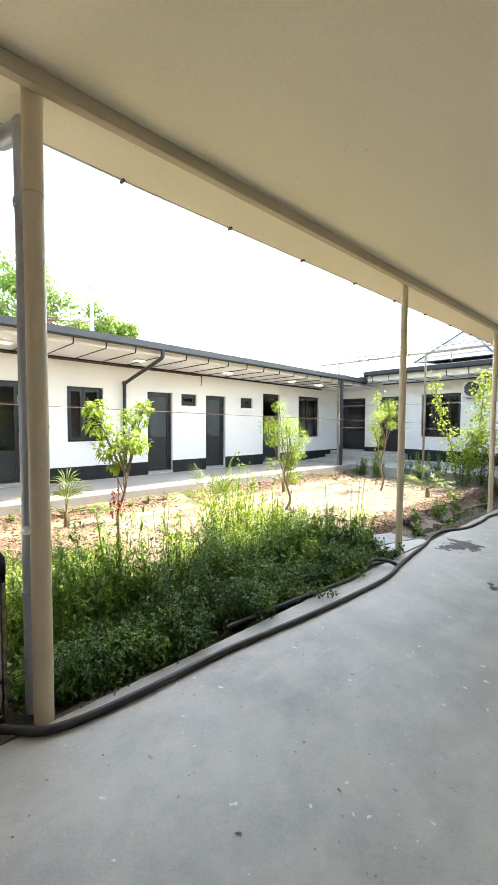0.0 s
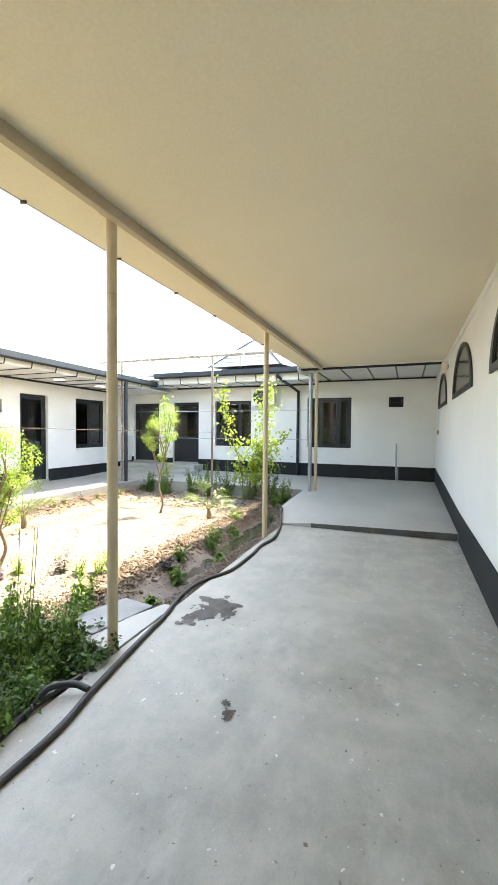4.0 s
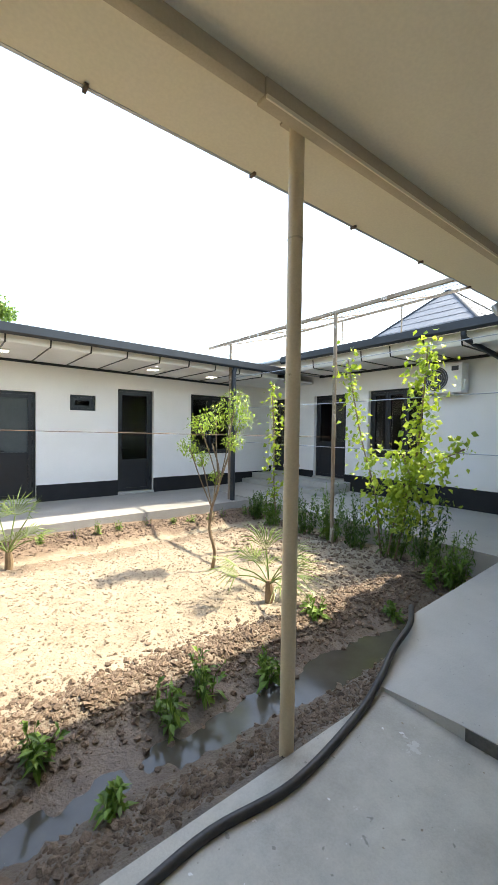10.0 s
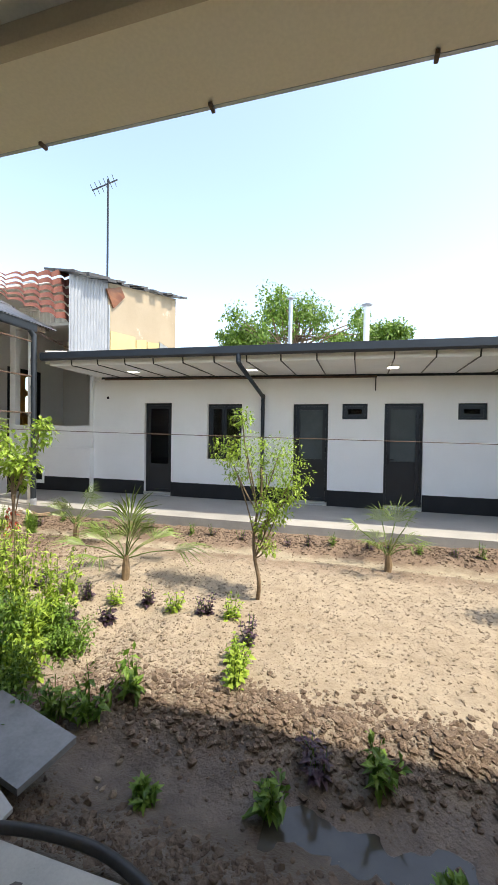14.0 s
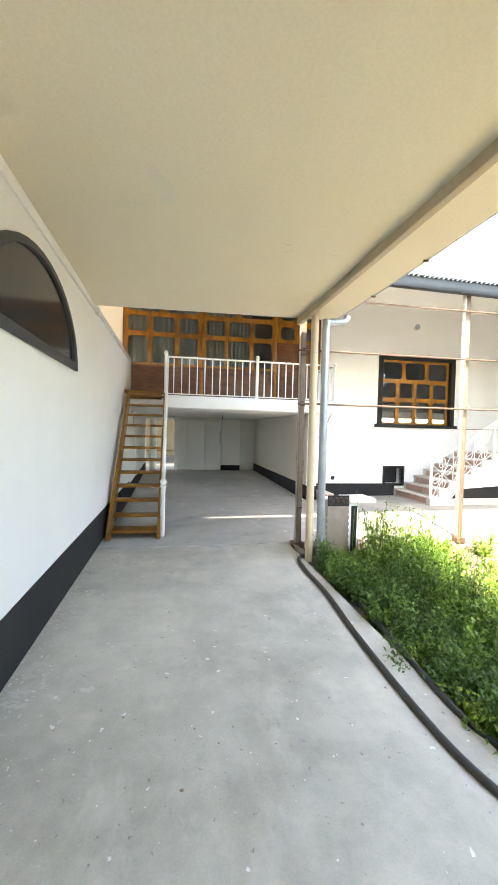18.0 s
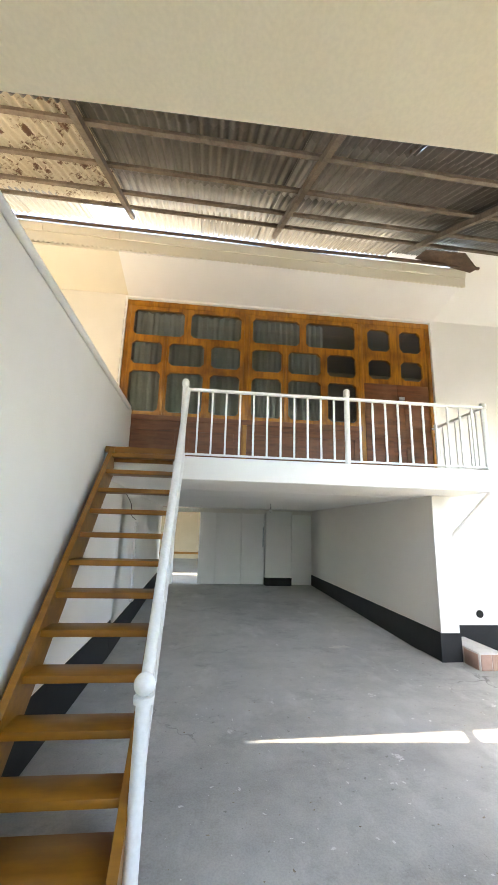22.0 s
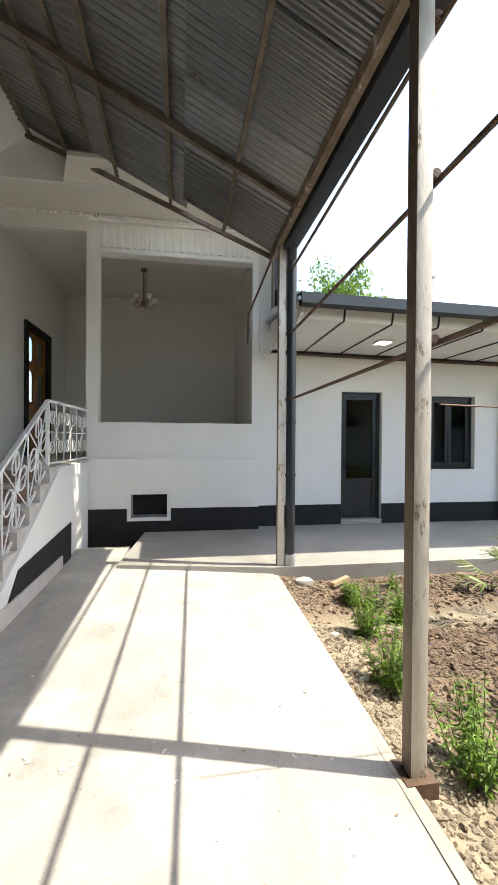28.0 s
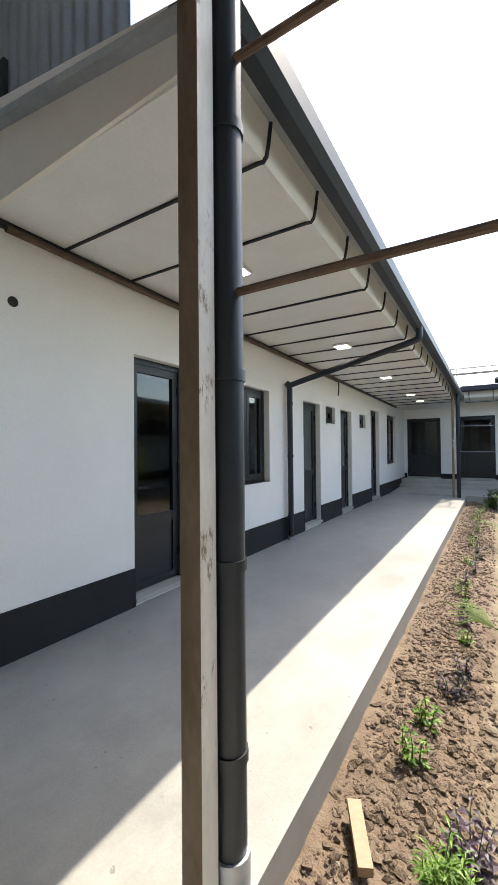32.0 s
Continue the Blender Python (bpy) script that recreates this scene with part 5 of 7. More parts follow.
def house_door(name, axis, at, u0, u1, z0, z1, glazing, label, split, hinge="hi", set_in=0.09):
    d = tagged(new(name), label, "door", "", "structure")
    s = set_in
    part("door_frame", frame_bars(axis, at, u0, u1, z0, z1, 0.055, s, s + 0.07, False), M["dark"], d)
    a, b, lo, hi = u0 + 0.057, u1 - 0.057, z0 + 0.03, z1 - 0.057
    leaf = part("door_leaf", frame_bars(axis, at, a, b, lo, hi, 0.07, s + 0.012, s + 0.062), M["dark"], d)
    mid = lo + (hi - lo) * split
    part("rail", plate(axis, at, a + 0.07, b - 0.07, mid - 0.05, mid + 0.05, s + 0.014, s + 0.06), M["dark"], leaf)
    part("panel", plate(axis, at, a + 0.07, b - 0.07, lo + 0.07, mid - 0.05, s + 0.028, s + 0.05), M["dark"], leaf, "plain dark panel")
    pane_part(plate(axis, at, a + 0.07, b - 0.07, mid + 0.05, hi - 0.07, s + 0.034, s + 0.042), glazing, leaf)
    hx = a + 0.035 if hinge == "hi" else b - 0.035
    hz = z0 + 0.98
    side = 1 if hinge == "hi" else -1
    part("handle_plate", plate(axis, at, hx - 0.018, hx + 0.018, hz - 0.1, hz + 0.1, s + 0.002, s + 0.013, 0.003), M["black"], leaf)
    part("handle", plate(axis, at, min(hx, hx + side * 0.11), max(hx, hx + side * 0.11), hz - 0.012, hz + 0.012, s - 0.04, s - 0.02, 0.004), M["black"], leaf, "black lever handle")
    part("threshold", plate(axis, at, u0, u1, z0 - 0.02, z0 + 0.02, -0.03, 0.24), M["concrete_new"], d, "pale cement threshold")
    for hz in (z0 + 0.25, z0 + 1.1, z1 - 0.3):
        hu = u1 - 0.055 if hinge == "hi" else u0 + 0.055
        part("hinge", plate(axis, at, hu - 0.012, hu + 0.012, hz, hz + 0.09, s - 0.012, s + 0.012), M["black"], d)
    return d


def house_window(name, axis, at, u0, u1, z0, z1, splits, label, set_in=0.09):
    w = tagged(new(name), label, "window", "", "structure")
    s = set_in
    part("window_frame", frame_bars(axis, at, u0, u1, z0, z1, 0.05, s, s + 0.07), M["dark"], w)
    cuts = [u0 + 0.05, *(u0 + (u1 - u0) * f for f in splits), u1 - 0.05]
    for i, (a, b) in enumerate(zip(cuts, cuts[1:])):
        sash = part("sash", frame_bars(axis, at, a + 0.003, b - 0.003, z0 + 0.052, z1 - 0.052, 0.06, s + 0.008, s + 0.06), M["dark"], w)
        pane_part(plate(axis, at, a + 0.063, b - 0.063, z0 + 0.112, z1 - 0.112, s + 0.03, s + 0.038), M["glass"], sash)
    part("window_sill", plate(axis, at, u0, u1, z0 - 0.025, z0, -0.025, s), M["plaster"], w)
    return w


texts = ("anthracite door with a tall clear pane", "anthracite door with a frosted upper pane", "anthracite door with a frosted pane and lit room behind", "wider anthracite door with a clear pane mirroring leaves")
for i, (u0, u1, z0, z1) in enumerate(N_DOORS):
    house_door(f"door_north_{i + 1}", "y", YN, u0, u1, z0, z1, M["glass"] if i in (0, 3) else M["frost"], texts[i], 0.30 if i in (0, 3) else 0.42)
house_window("window_north_1", "y", YN, *N_WINS[0], (0.46,), "anthracite two-part window set deep in the white wall")
house_window("window_north_2", "y", YN, *N_WINS[1], (0.5,), "wide anthracite window near the house corner")
for i, v in enumerate(N_VENTS):
    house_window(f"window_vent_{i + 1}", "y", YN, *v, (), "small dark tilting window under the eave", 0.06)
house_door("door_east_1", "x", XE, *E_DOORS[0], M["glass"], "dark double-width entrance door with tall panes", 0.35, "lo")
house_door("door_east_2", "x", XE, *E_DOORS[1], M["glass"], "dark entrance door with a clear upper pane", 0.42, "lo")
house_window("window_east_1", "x", XE, *E_WINS[0], (0.33, 0.66), "three-part anthracite window behind the vine")
house_window("window_east_2", "x", XE, *E_WINS[1], (0.3, 0.7), "three-part anthracite window mirroring the garden")
house_window("window_vent_east", "x", XE, *E_VENTS[0], (), "small dark vent window", 0.05)
vb = bmesh.new()
for k in range(4):
    box(vb, XE + 0.03, 0.42, 2.33 + 0.055 * k, XE + 0.05, 0.69, 2.365 + 0.055 * k)
setting("trim_vent_louvre", vb, M["black"], "black louvre slats in the vent window", "trim")
steps_e = thing("door_platform", "grey cement platform step before the east doors", "step")
part("upper_step", boxed(14.35, 6.6, 0.2, XE - 0.016, YN - 0.016, 0.46, 0.012), M["concrete_new"], steps_e)
part("lower_step", boxed(14.0, 6.5, 0.15, 14.35, YN - 0.02, 0.32, 0.012), M["concrete_new"], steps_e)

# ---- eaves: battens, rounded fascia, gutters, lamps ----
def eave(name, label, axis, front, inner, z, u0, u1, first, step, low=0.0):
    """A rounded white fascia with dark battens and a dark gutter along u; front is the coordinate of the outer edge."""
    sgn = 1 if inner > front else -1
    prof = [(inner, z), (front + sgn * 0.17, z - 0.003), (front + sgn * 0.143, z - 0.008), (front + sgn * 0.125, z + 0.012), (front + sgn * 0.112, z + 0.08), (front + sgn * 0.10, z + 0.18)]
    e = thing(name, label, "eave")
    at = (lambda u, d, h: (u, d, h)) if axis == "x" else (lambda u, d, h: (d, u, h))
    bm = bmesh.new()
    rows = [[bm.verts.new(at(u, d, h)) for d, h in prof[1:]] for u in (u0, u1)]
    back = [[bm.verts.new(at(u, d + sgn * 0.012, h + 0.012)) for d, h in prof[1:]] for u in (u0, u1)]
    for r in (rows, back):
        for k in range(len(prof) - 2):
            bm.faces.new((r[0][k], r[1][k], r[1][k + 1], r[0][k + 1]))
    for k in range(len(prof) - 2):
        for s in (0, 1):
            bm.faces.new((rows[s][k], rows[s][k + 1], back[s][k + 1], back[s][k]))
    part("fascia", bm, M["panel"], e, "rounded white fascia")
    n = int((u1 - u0 - first) / step) + 1
    for k in range(n):
        u = u0 + first + step * k
        if u > u1 - 0.02:
            continue
        bm = bmesh.new()
        tube(bm, [at(u, d - sgn * 0.003, h - 0.004) for d, h in prof], 0.013, 6)
        part("batten", bm, M["dark"], e, "dark joint strip")
    g0, g1 = front - sgn * 0.11, front + sgn * 0.015
    zg = z - low
    prof_g = [(g1, zg + 0.30), (g1, zg + 0.19), (g0 + sgn * 0.04, zg + 0.16), (g0, zg + 0.20), (g0, zg + 0.31), (g0 + sgn * 0.012, zg + 0.31), (g0 + sgn * 0.012, zg + 0.205), (g0 + sgn * 0.045, zg + 0.175), (g1 - sgn * 0.012, zg + 0.20), (g1 - sgn * 0.012, zg + 0.30)]
    part("gutter", prism([at(u0 - 0.05, d, h) for d, h in prof_g], Vector(at(u1 - u0 + 0.1, 0, 0))), M["gutter"], e, "dark blue-grey gutter")
    part("roof_edge", prism([at(u0 - 0.05, d, h) for d, h in ((g0 + sgn * 0.02, zg + 0.33), (g0 + sgn * 0.35, zg + 0.385), (g0 + sgn * 0.35, zg + 0.365), (g0 + sgn * 0.02, zg + 0.312))], Vector(at(u1 - u0 + 0.1, 0, 0))), M["gutter"], e, "dark metal roof edge")
    part("wall_strip", plate(axis == "x" and "y" or "x", inner, u0, u1, z - 0.05, z - 0.002, -0.03 * sgn if sgn > 0 else 0.0, 0.0 if sgn > 0 else 0.03), M["dark"], e, "dark strip along the wall")
    return e


north_eave = eave("north_eave", "rounded white panelled eave with dark joints and gutter", "x", 7.69, YN, 2.96, 1.38, 13.72, 0.55, 0.628, 0.095)
east_eave = eave("east_eave", "white panelled east eave with dark joints and gutter", "y", 13.78, XE, 3.03, 2.76, 7.62, 0.3, 0.628)
north_eave.matrix_basis = EAVE_TILT
part("end_panel", prism([(1.36, 7.70, 2.985), (1.36, YN - 0.002, 2.93), (1.36, YN - 0.002, 3.62), (1.36, 7.70, 3.25)], (0.03, 0, 0)), M["plaster_in"], north_eave, "plain grey end board")
for y in (-0.1, 0.52, 1.14, 1.76, 2.38):
    setting("trim_soffit", boxed(12.57, y - 0.018, 3.085, XE - 0.002, y + 0.018, 3.099), M["dark"], "dark joint strip of the soffit", "trim")
setting("trim_soffit_edge", boxed(12.56, YS + 0.03, 3.05, 12.61, 2.74, 3.099), M["dark"], "dark strip along the soffit edge", "trim")
setting("trim_soffit_edge", boxed(XE - 0.06, YS + 0.03, 3.05, XE - 0.001, 2.74, 3.084), M["dark"], "dark strip along the wall", "trim")
glow, gnt, gbs = nodes_of("led_panel_glow")
gbs.inputs["Emission Color"].default_value, gbs.inputs["Emission Strength"].default_value = (1, 0.98, 0.94, 1), 2.2
for x in (2.86, 5.57, 8.25, 10.95, 12.4):
    lamp = thing("soffit_lamp", "small lit square lamp in the white soffit", "lamp", "soffit lamps")
    lamp.location = (x, 8.63, 2.881 + 0.014 * (12.4 - x))
    part("frame", boxed(-0.11, -0.11, -0.02, 0.11, 0.11, 0.004, 0.006), M["white"], lamp)
    part("diffuser", boxed(-0.09, -0.09, -0.026, 0.09, 0.09, -0.021), glow, lamp, "lit diffuser")
downpipe("downpipe", "dark rain pipe bent under the white eave to the wall", [(5.60, 9.47, 0.14), (5.60, 9.47, 1.2), (5.60, 9.47, 2.42), (5.60, 9.44, 2.5), (5.60, 8.5, 2.72), (5.60, 7.72, 2.9), (5.60, 7.63, 2.97), (5.60, 7.63, 3.1)], 0.042, M["gutter"], (0.5, 1.4, 2.2), "rain pipes", (0.1, 0.2))
downpipe("downpipe", "dark rain pipe at the house corner", [(12.35, 7.66, -0.1), (12.35, 7.66, 1.5), (12.35, 7.66, 2.7), (12.36, 7.66, 2.9), (12.45, 7.64, 3.12)], 0.05, M["gutter"], (0.6, 1.6, 2.4), "rain pipes")
downpipe("downpipe", "dark rain pipe bent under the east eave", [(14.93, 3.335, 0.25), (14.93, 3.335, 1.4), (14.93, 3.335, 2.68), (14.87, 3.345, 2.8), (13.9, 3.57, 3.06), (13.76, 3.6, 3.12), (13.75, 3.6, 3.22)], 0.042, M["gutter"], (0.6, 1.5), "rain pipes")
solo("conduit", rod(bmesh.new(), (1.5, YN - 0.035, 2.985), (8.0, YN - 0.035, 2.894), 0.024, 10), M["rust_rod"], "dark brown pipe along the wall under the eave", "pipe")
hook = solo("wall_hook", tube(bmesh.new(), [(7.98, YN - 0.02, 2.60), (7.98, YN - 0.035, 2.75), (7.98, YN - 0.035, 2.89)], 0.012, 6), M["dark"], "small dark rod under the eave", "rod")
solo("wall_hole", rod(bmesh.new(), (1.56, YN - 0.004, 2.53), (1.56, YN + 0.02, 2.53), 0.035, 14), M["black"], "dark pipe hole in the white wall", "hole")

corner_pipe = thing("corner_pipe", "white painted pipe at the terrace corner bending along the wall", "pipe")
part("pipe", tube(bmesh.new(), smooth_line([(1.2, 9.46, 3.62), (1.2, 9.46, 3.3), (1.2, 9.46, 3.02), (1.25, 9.49, 2.95), (1.36, 9.5, 2.93)], 4), 0.024, 8), M["plaster"], corner_pipe)
solo("wall_plate", boxed(1.4, 9.35, 3.5, 1.43, 9.4, 3.95), M["black"], "narrow dark plate between the wall and the sheet", "plate")

# air conditioner
ac = thing("air_conditioner", "white outdoor air conditioner unit on the wall", "air conditioner")
ya, yb, za, zb = 4.02, 4.74, 2.37, 2.90
part("casing", boxed(XE - 0.33, ya, za, XE - 0.06, yb, zb, 0.02), M["white"], ac)
part("fan_ring", rod(bmesh.new(), (XE - 0.345, 4.48, 2.635), (XE - 0.33, 4.48, 2.635), 0.22, 28), M["dark"], ac, "dark round fan grille")
g = bmesh.new()
for k in range(5):
    flat = [(XE - 0.348, 4.48 + (0.04 + 0.04 * k) * math.cos(a), 2.635 + (0.04 + 0.04 * k) * math.sin(a)) for a in (math.tau * i / 24 for i in range(25))]
    tube(g, flat, 0.003, 5)
part("grille", g, M["galv"], ac)
part("badge", boxed(XE - 0.335, 4.08, 2.76, XE - 0.329, 4.2, 2.84), M["dark"], ac, "dark emblem")
for y in (4.15, 4.6):
    part("bracket", boxed(XE - 0.36, y, za - 0.04, XE, y + 0.03, za - 0.005), M["galv"], ac)
part("valve_cover", boxed(XE - 0.28, ya - 0.03, 2.43, XE - 0.12, ya, 2.6, 0.008), M["white"], ac)
wp = thing("water_pipe", "grey water pipe standing up from the floor", "pipe")
part("pipe", rod(bmesh.new(), (XE - 0.06, 0.52, 0.24), (XE - 0.06, 0.52, 1.28), 0.022, 10), M["galv"], wp)
part("branch", rod(bmesh.new(), (XE - 0.06, 0.47, 0.24), (XE - 0.06, 0.47, 0.62), 0.012, 8), M["galv"], wp)

# roof things: chimneys, shingled gable
for x, y, r, top, mt, lab in ((5.75, 11.9, 0.055, 5.53, "galv", "slim grey metal flue with a cap"), (7.78, 10.84, 0.07, 4.86, "white", "white metal flue with a pointed cap")):
    c = thing("chimney_flue", lab, "chimney", "flues")
    part("pipe", rod(bmesh.new(), (x, y, 3.7), (x, y, top - 0.12), r, 14), M[mt], c)
    bm = bmesh.new()
    bmesh.ops.create_cone(bm, cap_ends=True, segments=16, radius1=r * 1.9, radius2=0.01, depth=0.07, matrix=Matrix.Translation((x, y, top - 0.03)))
    part("cap", bm, M["galv"], c)
    for k in range(3):
        a = k * math.tau / 3
        part("cap_leg", rod(bmesh.new(), (x + r * math.cos(a), y + r * math.sin(a), top - 0.13), (x + r * 1.2 * math.cos(a), y + r * 1.2 * math.sin(a), top - 0.06), 0.006, 6), M["galv"], c)
gable = thing("gable_roof", "grey hipped roof with horizontal siding lines and dark edges", "roof")
apex = Vector((17.0, 5.4, 5.05))
base = [Vector((15.6, 6.75, 3.78)), Vector((15.6, 4.1, 3.78)), Vector((18.4, 4.1, 4.0)), Vector((18.4, 6.75, 4.0))]
siding = paint("grey_blue_siding", (0.10, 0.117, 0.14), (0.15, 0.17, 0.195), 0.5, 4, 60, 0.05)
for i in range(4):
    a, b = base[i], base[(i + 1) % 4]
    for k in range(7):
        t0, t1 = k / 7, (k + 1) / 7
        out = ((a + b) / 2 - Vector((17.0, 5.4, 4.0)))
        out.z = 0
        out = out.normalized() * 0.012
        bm = bmesh.new()
        vs = [a.lerp(apex, t0) + out, b.lerp(apex, t0) + out, b.lerp(apex, t1), a.lerp(apex, t1)]
        if k == 6:
            vs = vs[:3]
        lo = [bm.verts.new(v) for v in vs]
        bm.faces.new(lo)
        part("siding_board", bm, siding, gable)
    part("hip_edge", rod(bmesh.new(), a, apex, 0.035, 8), M["gutter"], gable)

# ---- grape trellis over the east walk ----
trellis = thing("grape_trellis", "grey pipe trellis with a lattice of thin rods", "trellis")
for y in (7.79, 4.92):
    part("post", rod(bmesh.new(), (12.35, y, -0.2), (12.35, y, 3.48), 0.03, 10), M["rust"], trellis)
part("beam", bar(bmesh.new(), (12.35, 2.9, 3.50), (12.35, 8.65, 3.52), 0.05, 0.05), M["rust"], trellis)
part("back_beam", bar(bmesh.new(), (14.2, 2.9, 4.0), (14.2, 8.65, 4.0), 0.04, 0.04), M["rust"], trellis)
for y in (3.2, 4.92, 6.3, 7.79):
    part("strut", rod(bmesh.new(), (14.2, y, 3.5), (14.2, y, 4.0), 0.015, 8), M["rust"], trellis)
for k in range(5):
    y = 3.0 + 1.4 * k
    part("cross_rod", rod(bmesh.new(), (12.35, y, 3.53), (14.2, y, 4.02), 0.012, 6), M["rust"], trellis)
for k in range(4):
    x = 12.7 + 0.4 * k
    z = 3.53 + (x - 12.35) / 1.85 * 0.49
    part("long_rod", rod(bmesh.new(), (x, 2.9, z + 0.01), (x, 8.65, z + 0.01), 0.008, 6), M["galv"], trellis)
for z, nm in ((1.40, "a"), (2.10, "b"), (2.75, "c")):
    w = solo("trellis_wire", tube(bmesh.new(), [(12.35, 2.35, z), (12.35, 4.92, z - 0.01), (12.35, 7.79, z)], 0.006, 5), M["galv"], "thin grey wire stretched for the vine", "wire", "trellis wires")
solo("clothes_line", tube(bmesh.new(), [(1.1, 4.7, 1.72), (5.0, 4.78, 1.65), (12.35, 4.92, 1.55)], 0.004, 5), M["rust_rod"], "thin wire stretched across the garden", "wire")

# ---- hoses and small things on the carport floor ----
hose = solo("garden_hose", tube(bmesh.new(), smooth_line([(1.45, 2.42, 0.0), (1.59, 2.23, 0.025), (1.76, 2.09, 0.025), (2.18, 2.045, 0.025), (2.8, 2.04, 0.025), (3.65, 1.97, 0.025), (4.65, 1.94, 0.025), (5.15, 2.02, 0.028), (5.68, 2.1, 0.028), (6.1, 2.155, 0.028), (6.43, 2.23, 0.03), (6.74, 2.25, 0.03), (6.98, 2.2, 0.03), (7.3, 2.08, 0.032), (7.89, 2.06, 0.035), (8.29, 2.085, 0.038), (8.72, 2.04, 0.042), (9.29, 2.13, 0.045), (9.64, 2.22, 0.075), (9.95, 2.32, 0.12), (10.3, 2.4, 0.16), (10.6, 2.56, 0.16)], 6), 0.022, 10), M["hose"], "long black rubber hose lying along the concrete edge", "hose")
hose2 = solo("garden_hose", tube(bmesh.new(), smooth_line([(3.0, 2.3, 0.0), (3.75, 2.225, 0.02), (4.47, 2.165, 0.022), (4.86, 2.23, 0.022), (5.19, 2.19, 0.022)], 8), 0.02, 10), M["hose"], "short black hose end beside the plants", "hose")
hose3 = solo("hose_branch", tube(bmesh.new(), smooth_line([(4.88, 2.23, 0.03), (4.97, 2.22, 0.075), (5.06, 2.12, 0.07), (5.08, 2.02, 0.05)], 6), 0.02, 10), M["hose"], "black hose bridge joining the two hoses", "hose")
wet = paint("wet_concrete_stain", (0.055, 0.047, 0.04), (0.17, 0.15, 0.125), 0.7, 11, 60, 0.05)


def blob(cx, cy, z, rx, ry, seed, n=48, rough=0.35):
    rg = random.Random(seed)
    ph = [rg.uniform(0, 6.28) for _ in range(6)]
    pts = []
    for k in range(n):
        a = math.tau * k / n
        r = 1 + rough * sum(math.sin((j + 2) * a + ph[j]) / (j + 1.6) for j in range(6))
        pts.append((cx + rx * r * math.cos(a), cy + ry * r * math.sin(a), z))
    bm = bmesh.new()
    bm.faces.new([bm.verts.new(p) for p in pts])
    return bm


def floor_z(x, y):
    """Height of the concrete under a point of the court or the carport."""
    if x < 1.0:
        return 0.00878 * (y - YS)
    return 0.03 * (x - 1.0) / 8.62 if x < 9.62 else 0.14 + 0.11 * (x - 9.68) / 5.32


def ragged(vs, fs, cx, cy, r, rg, lift, n=14, squash=1.0):
    """Adds one flat uneven patch, a fan of faces lying on the floor."""
    ph = [rg.uniform(0, 6.28) for _ in range(4)]
    o, turn = len(vs), rg.uniform(0, 3.14)
    vs.append((cx, cy, floor_z(cx, cy) + lift))
    for k in range(n):
        a = math.tau * k / n
        q = r * max(0.25, 1 + 0.34 * math.sin(2 * a + ph[0]) + 0.24 * math.sin(3 * a + ph[1]) + 0.2 * math.sin(5 * a + ph[2]) + rg.uniform(-0.18, 0.18))
        u, v = q * math.cos(a), q * math.sin(a) * squash
        x, y = cx + u * math.cos(turn) - v * math.sin(turn), cy + u * math.sin(turn) + v * math.cos(turn)
        vs.append((x, y, floor_z(cx, cy) + lift))
    fs += [(o, o + 1 + k, o + 1 + (k + 1) % n) for k in range(n)]


def splash(cx, cy, r, seed, material, label, name="paint_splash", pieces=9, lift=0.0025, core=0.4):
    """A spattered patch: an uneven core and many smaller drops thinning out round it."""
    rg = random.Random(seed)
    vs, fs = [], []
    ragged(vs, fs, cx, cy, r * core, rg, lift, 34, rg.uniform(0.5, 0.9))
    for k in range(pieces * 4):
        x, y = cx + rg.gauss(0, r * 0.55), cy + rg.gauss(0, r * 0.42)
        ragged(vs, fs, x, y, r * 0.03 * (1 + 8 * rg.random() ** 2.5), rg, lift + 0.00005 * (k + 1), 12, rg.uniform(0.4, 1.0))
    return tagged(new(name, raw_mesh(name, vs, fs, material)), label, "stain", "", "structure")


for i, (cx, cy, r) in enumerate(((6.28, 1.88, 0.19), (6.5, 1.84, 0.18), (6.38, 1.72, 0.12), (5.25, 1.17, 0.045), (5.33, 1.22, 0.03))):
    splash(cx, cy, r, 3 + i, wet, "dark wet patch on the concrete", "wet_stain", 16, 0.0015 + 0.0012 * i, 0.85)
grout2 = paint("whitewash_splash", (0.6, 0.59, 0.57), (0.74, 0.73, 0.71), 0.8, 8, 60, 0.1)
smear = paint("plaster_smear", (0.51, 0.495, 0.45), (0.57, 0.555, 0.51), 0.8, 8, 60, 0.1)
for i, (cx, cy, r) in enumerate(((0.19, 3.16, 0.10), (0.43, 2.82, 0.12), (-1.19, 3.33, 0.05), (-0.62, 3.1, 0.09), (0.13, 2.7, 0.05), (0.24, 3.48, 0.05), (-0.09, 3.39, 0.04), (0.59, 3.35, 0.03), (0.45, 3.4, 0.035), (-0.22, 2.68, 0.06), (-1.4, 1.31, 0.04), (-0.46, 2.05, 0.06), (0.41, 2.3, 0.07), (0.86, 2.26, 0.06), (-0.15, 6.64, 0.07), (-0.5, 5.1, 0.05), (0.3, 4.4, 0.05), (-1.5, 2.3, 0.06), (-0.9, 0.9, 0.05))):
    splash(cx, cy, r * 0.72, 40 + i, grout2, "whitewash splash on the worn court floor", pieces=12)
for i, (cx, cy, r) in enumerate(((9.36, 1.83, 0.09), (8.85, 1.8, 0.02), (3.75, 0.25, 0.07), (3.65, 1.22, 0.05), (2.6, 0.4, 0.06), (11.66, 0.97, 0.05))):
    splash(cx, cy, r * 0.8, 70 + i, smear, "pale plaster smear on the carport floor", pieces=6)
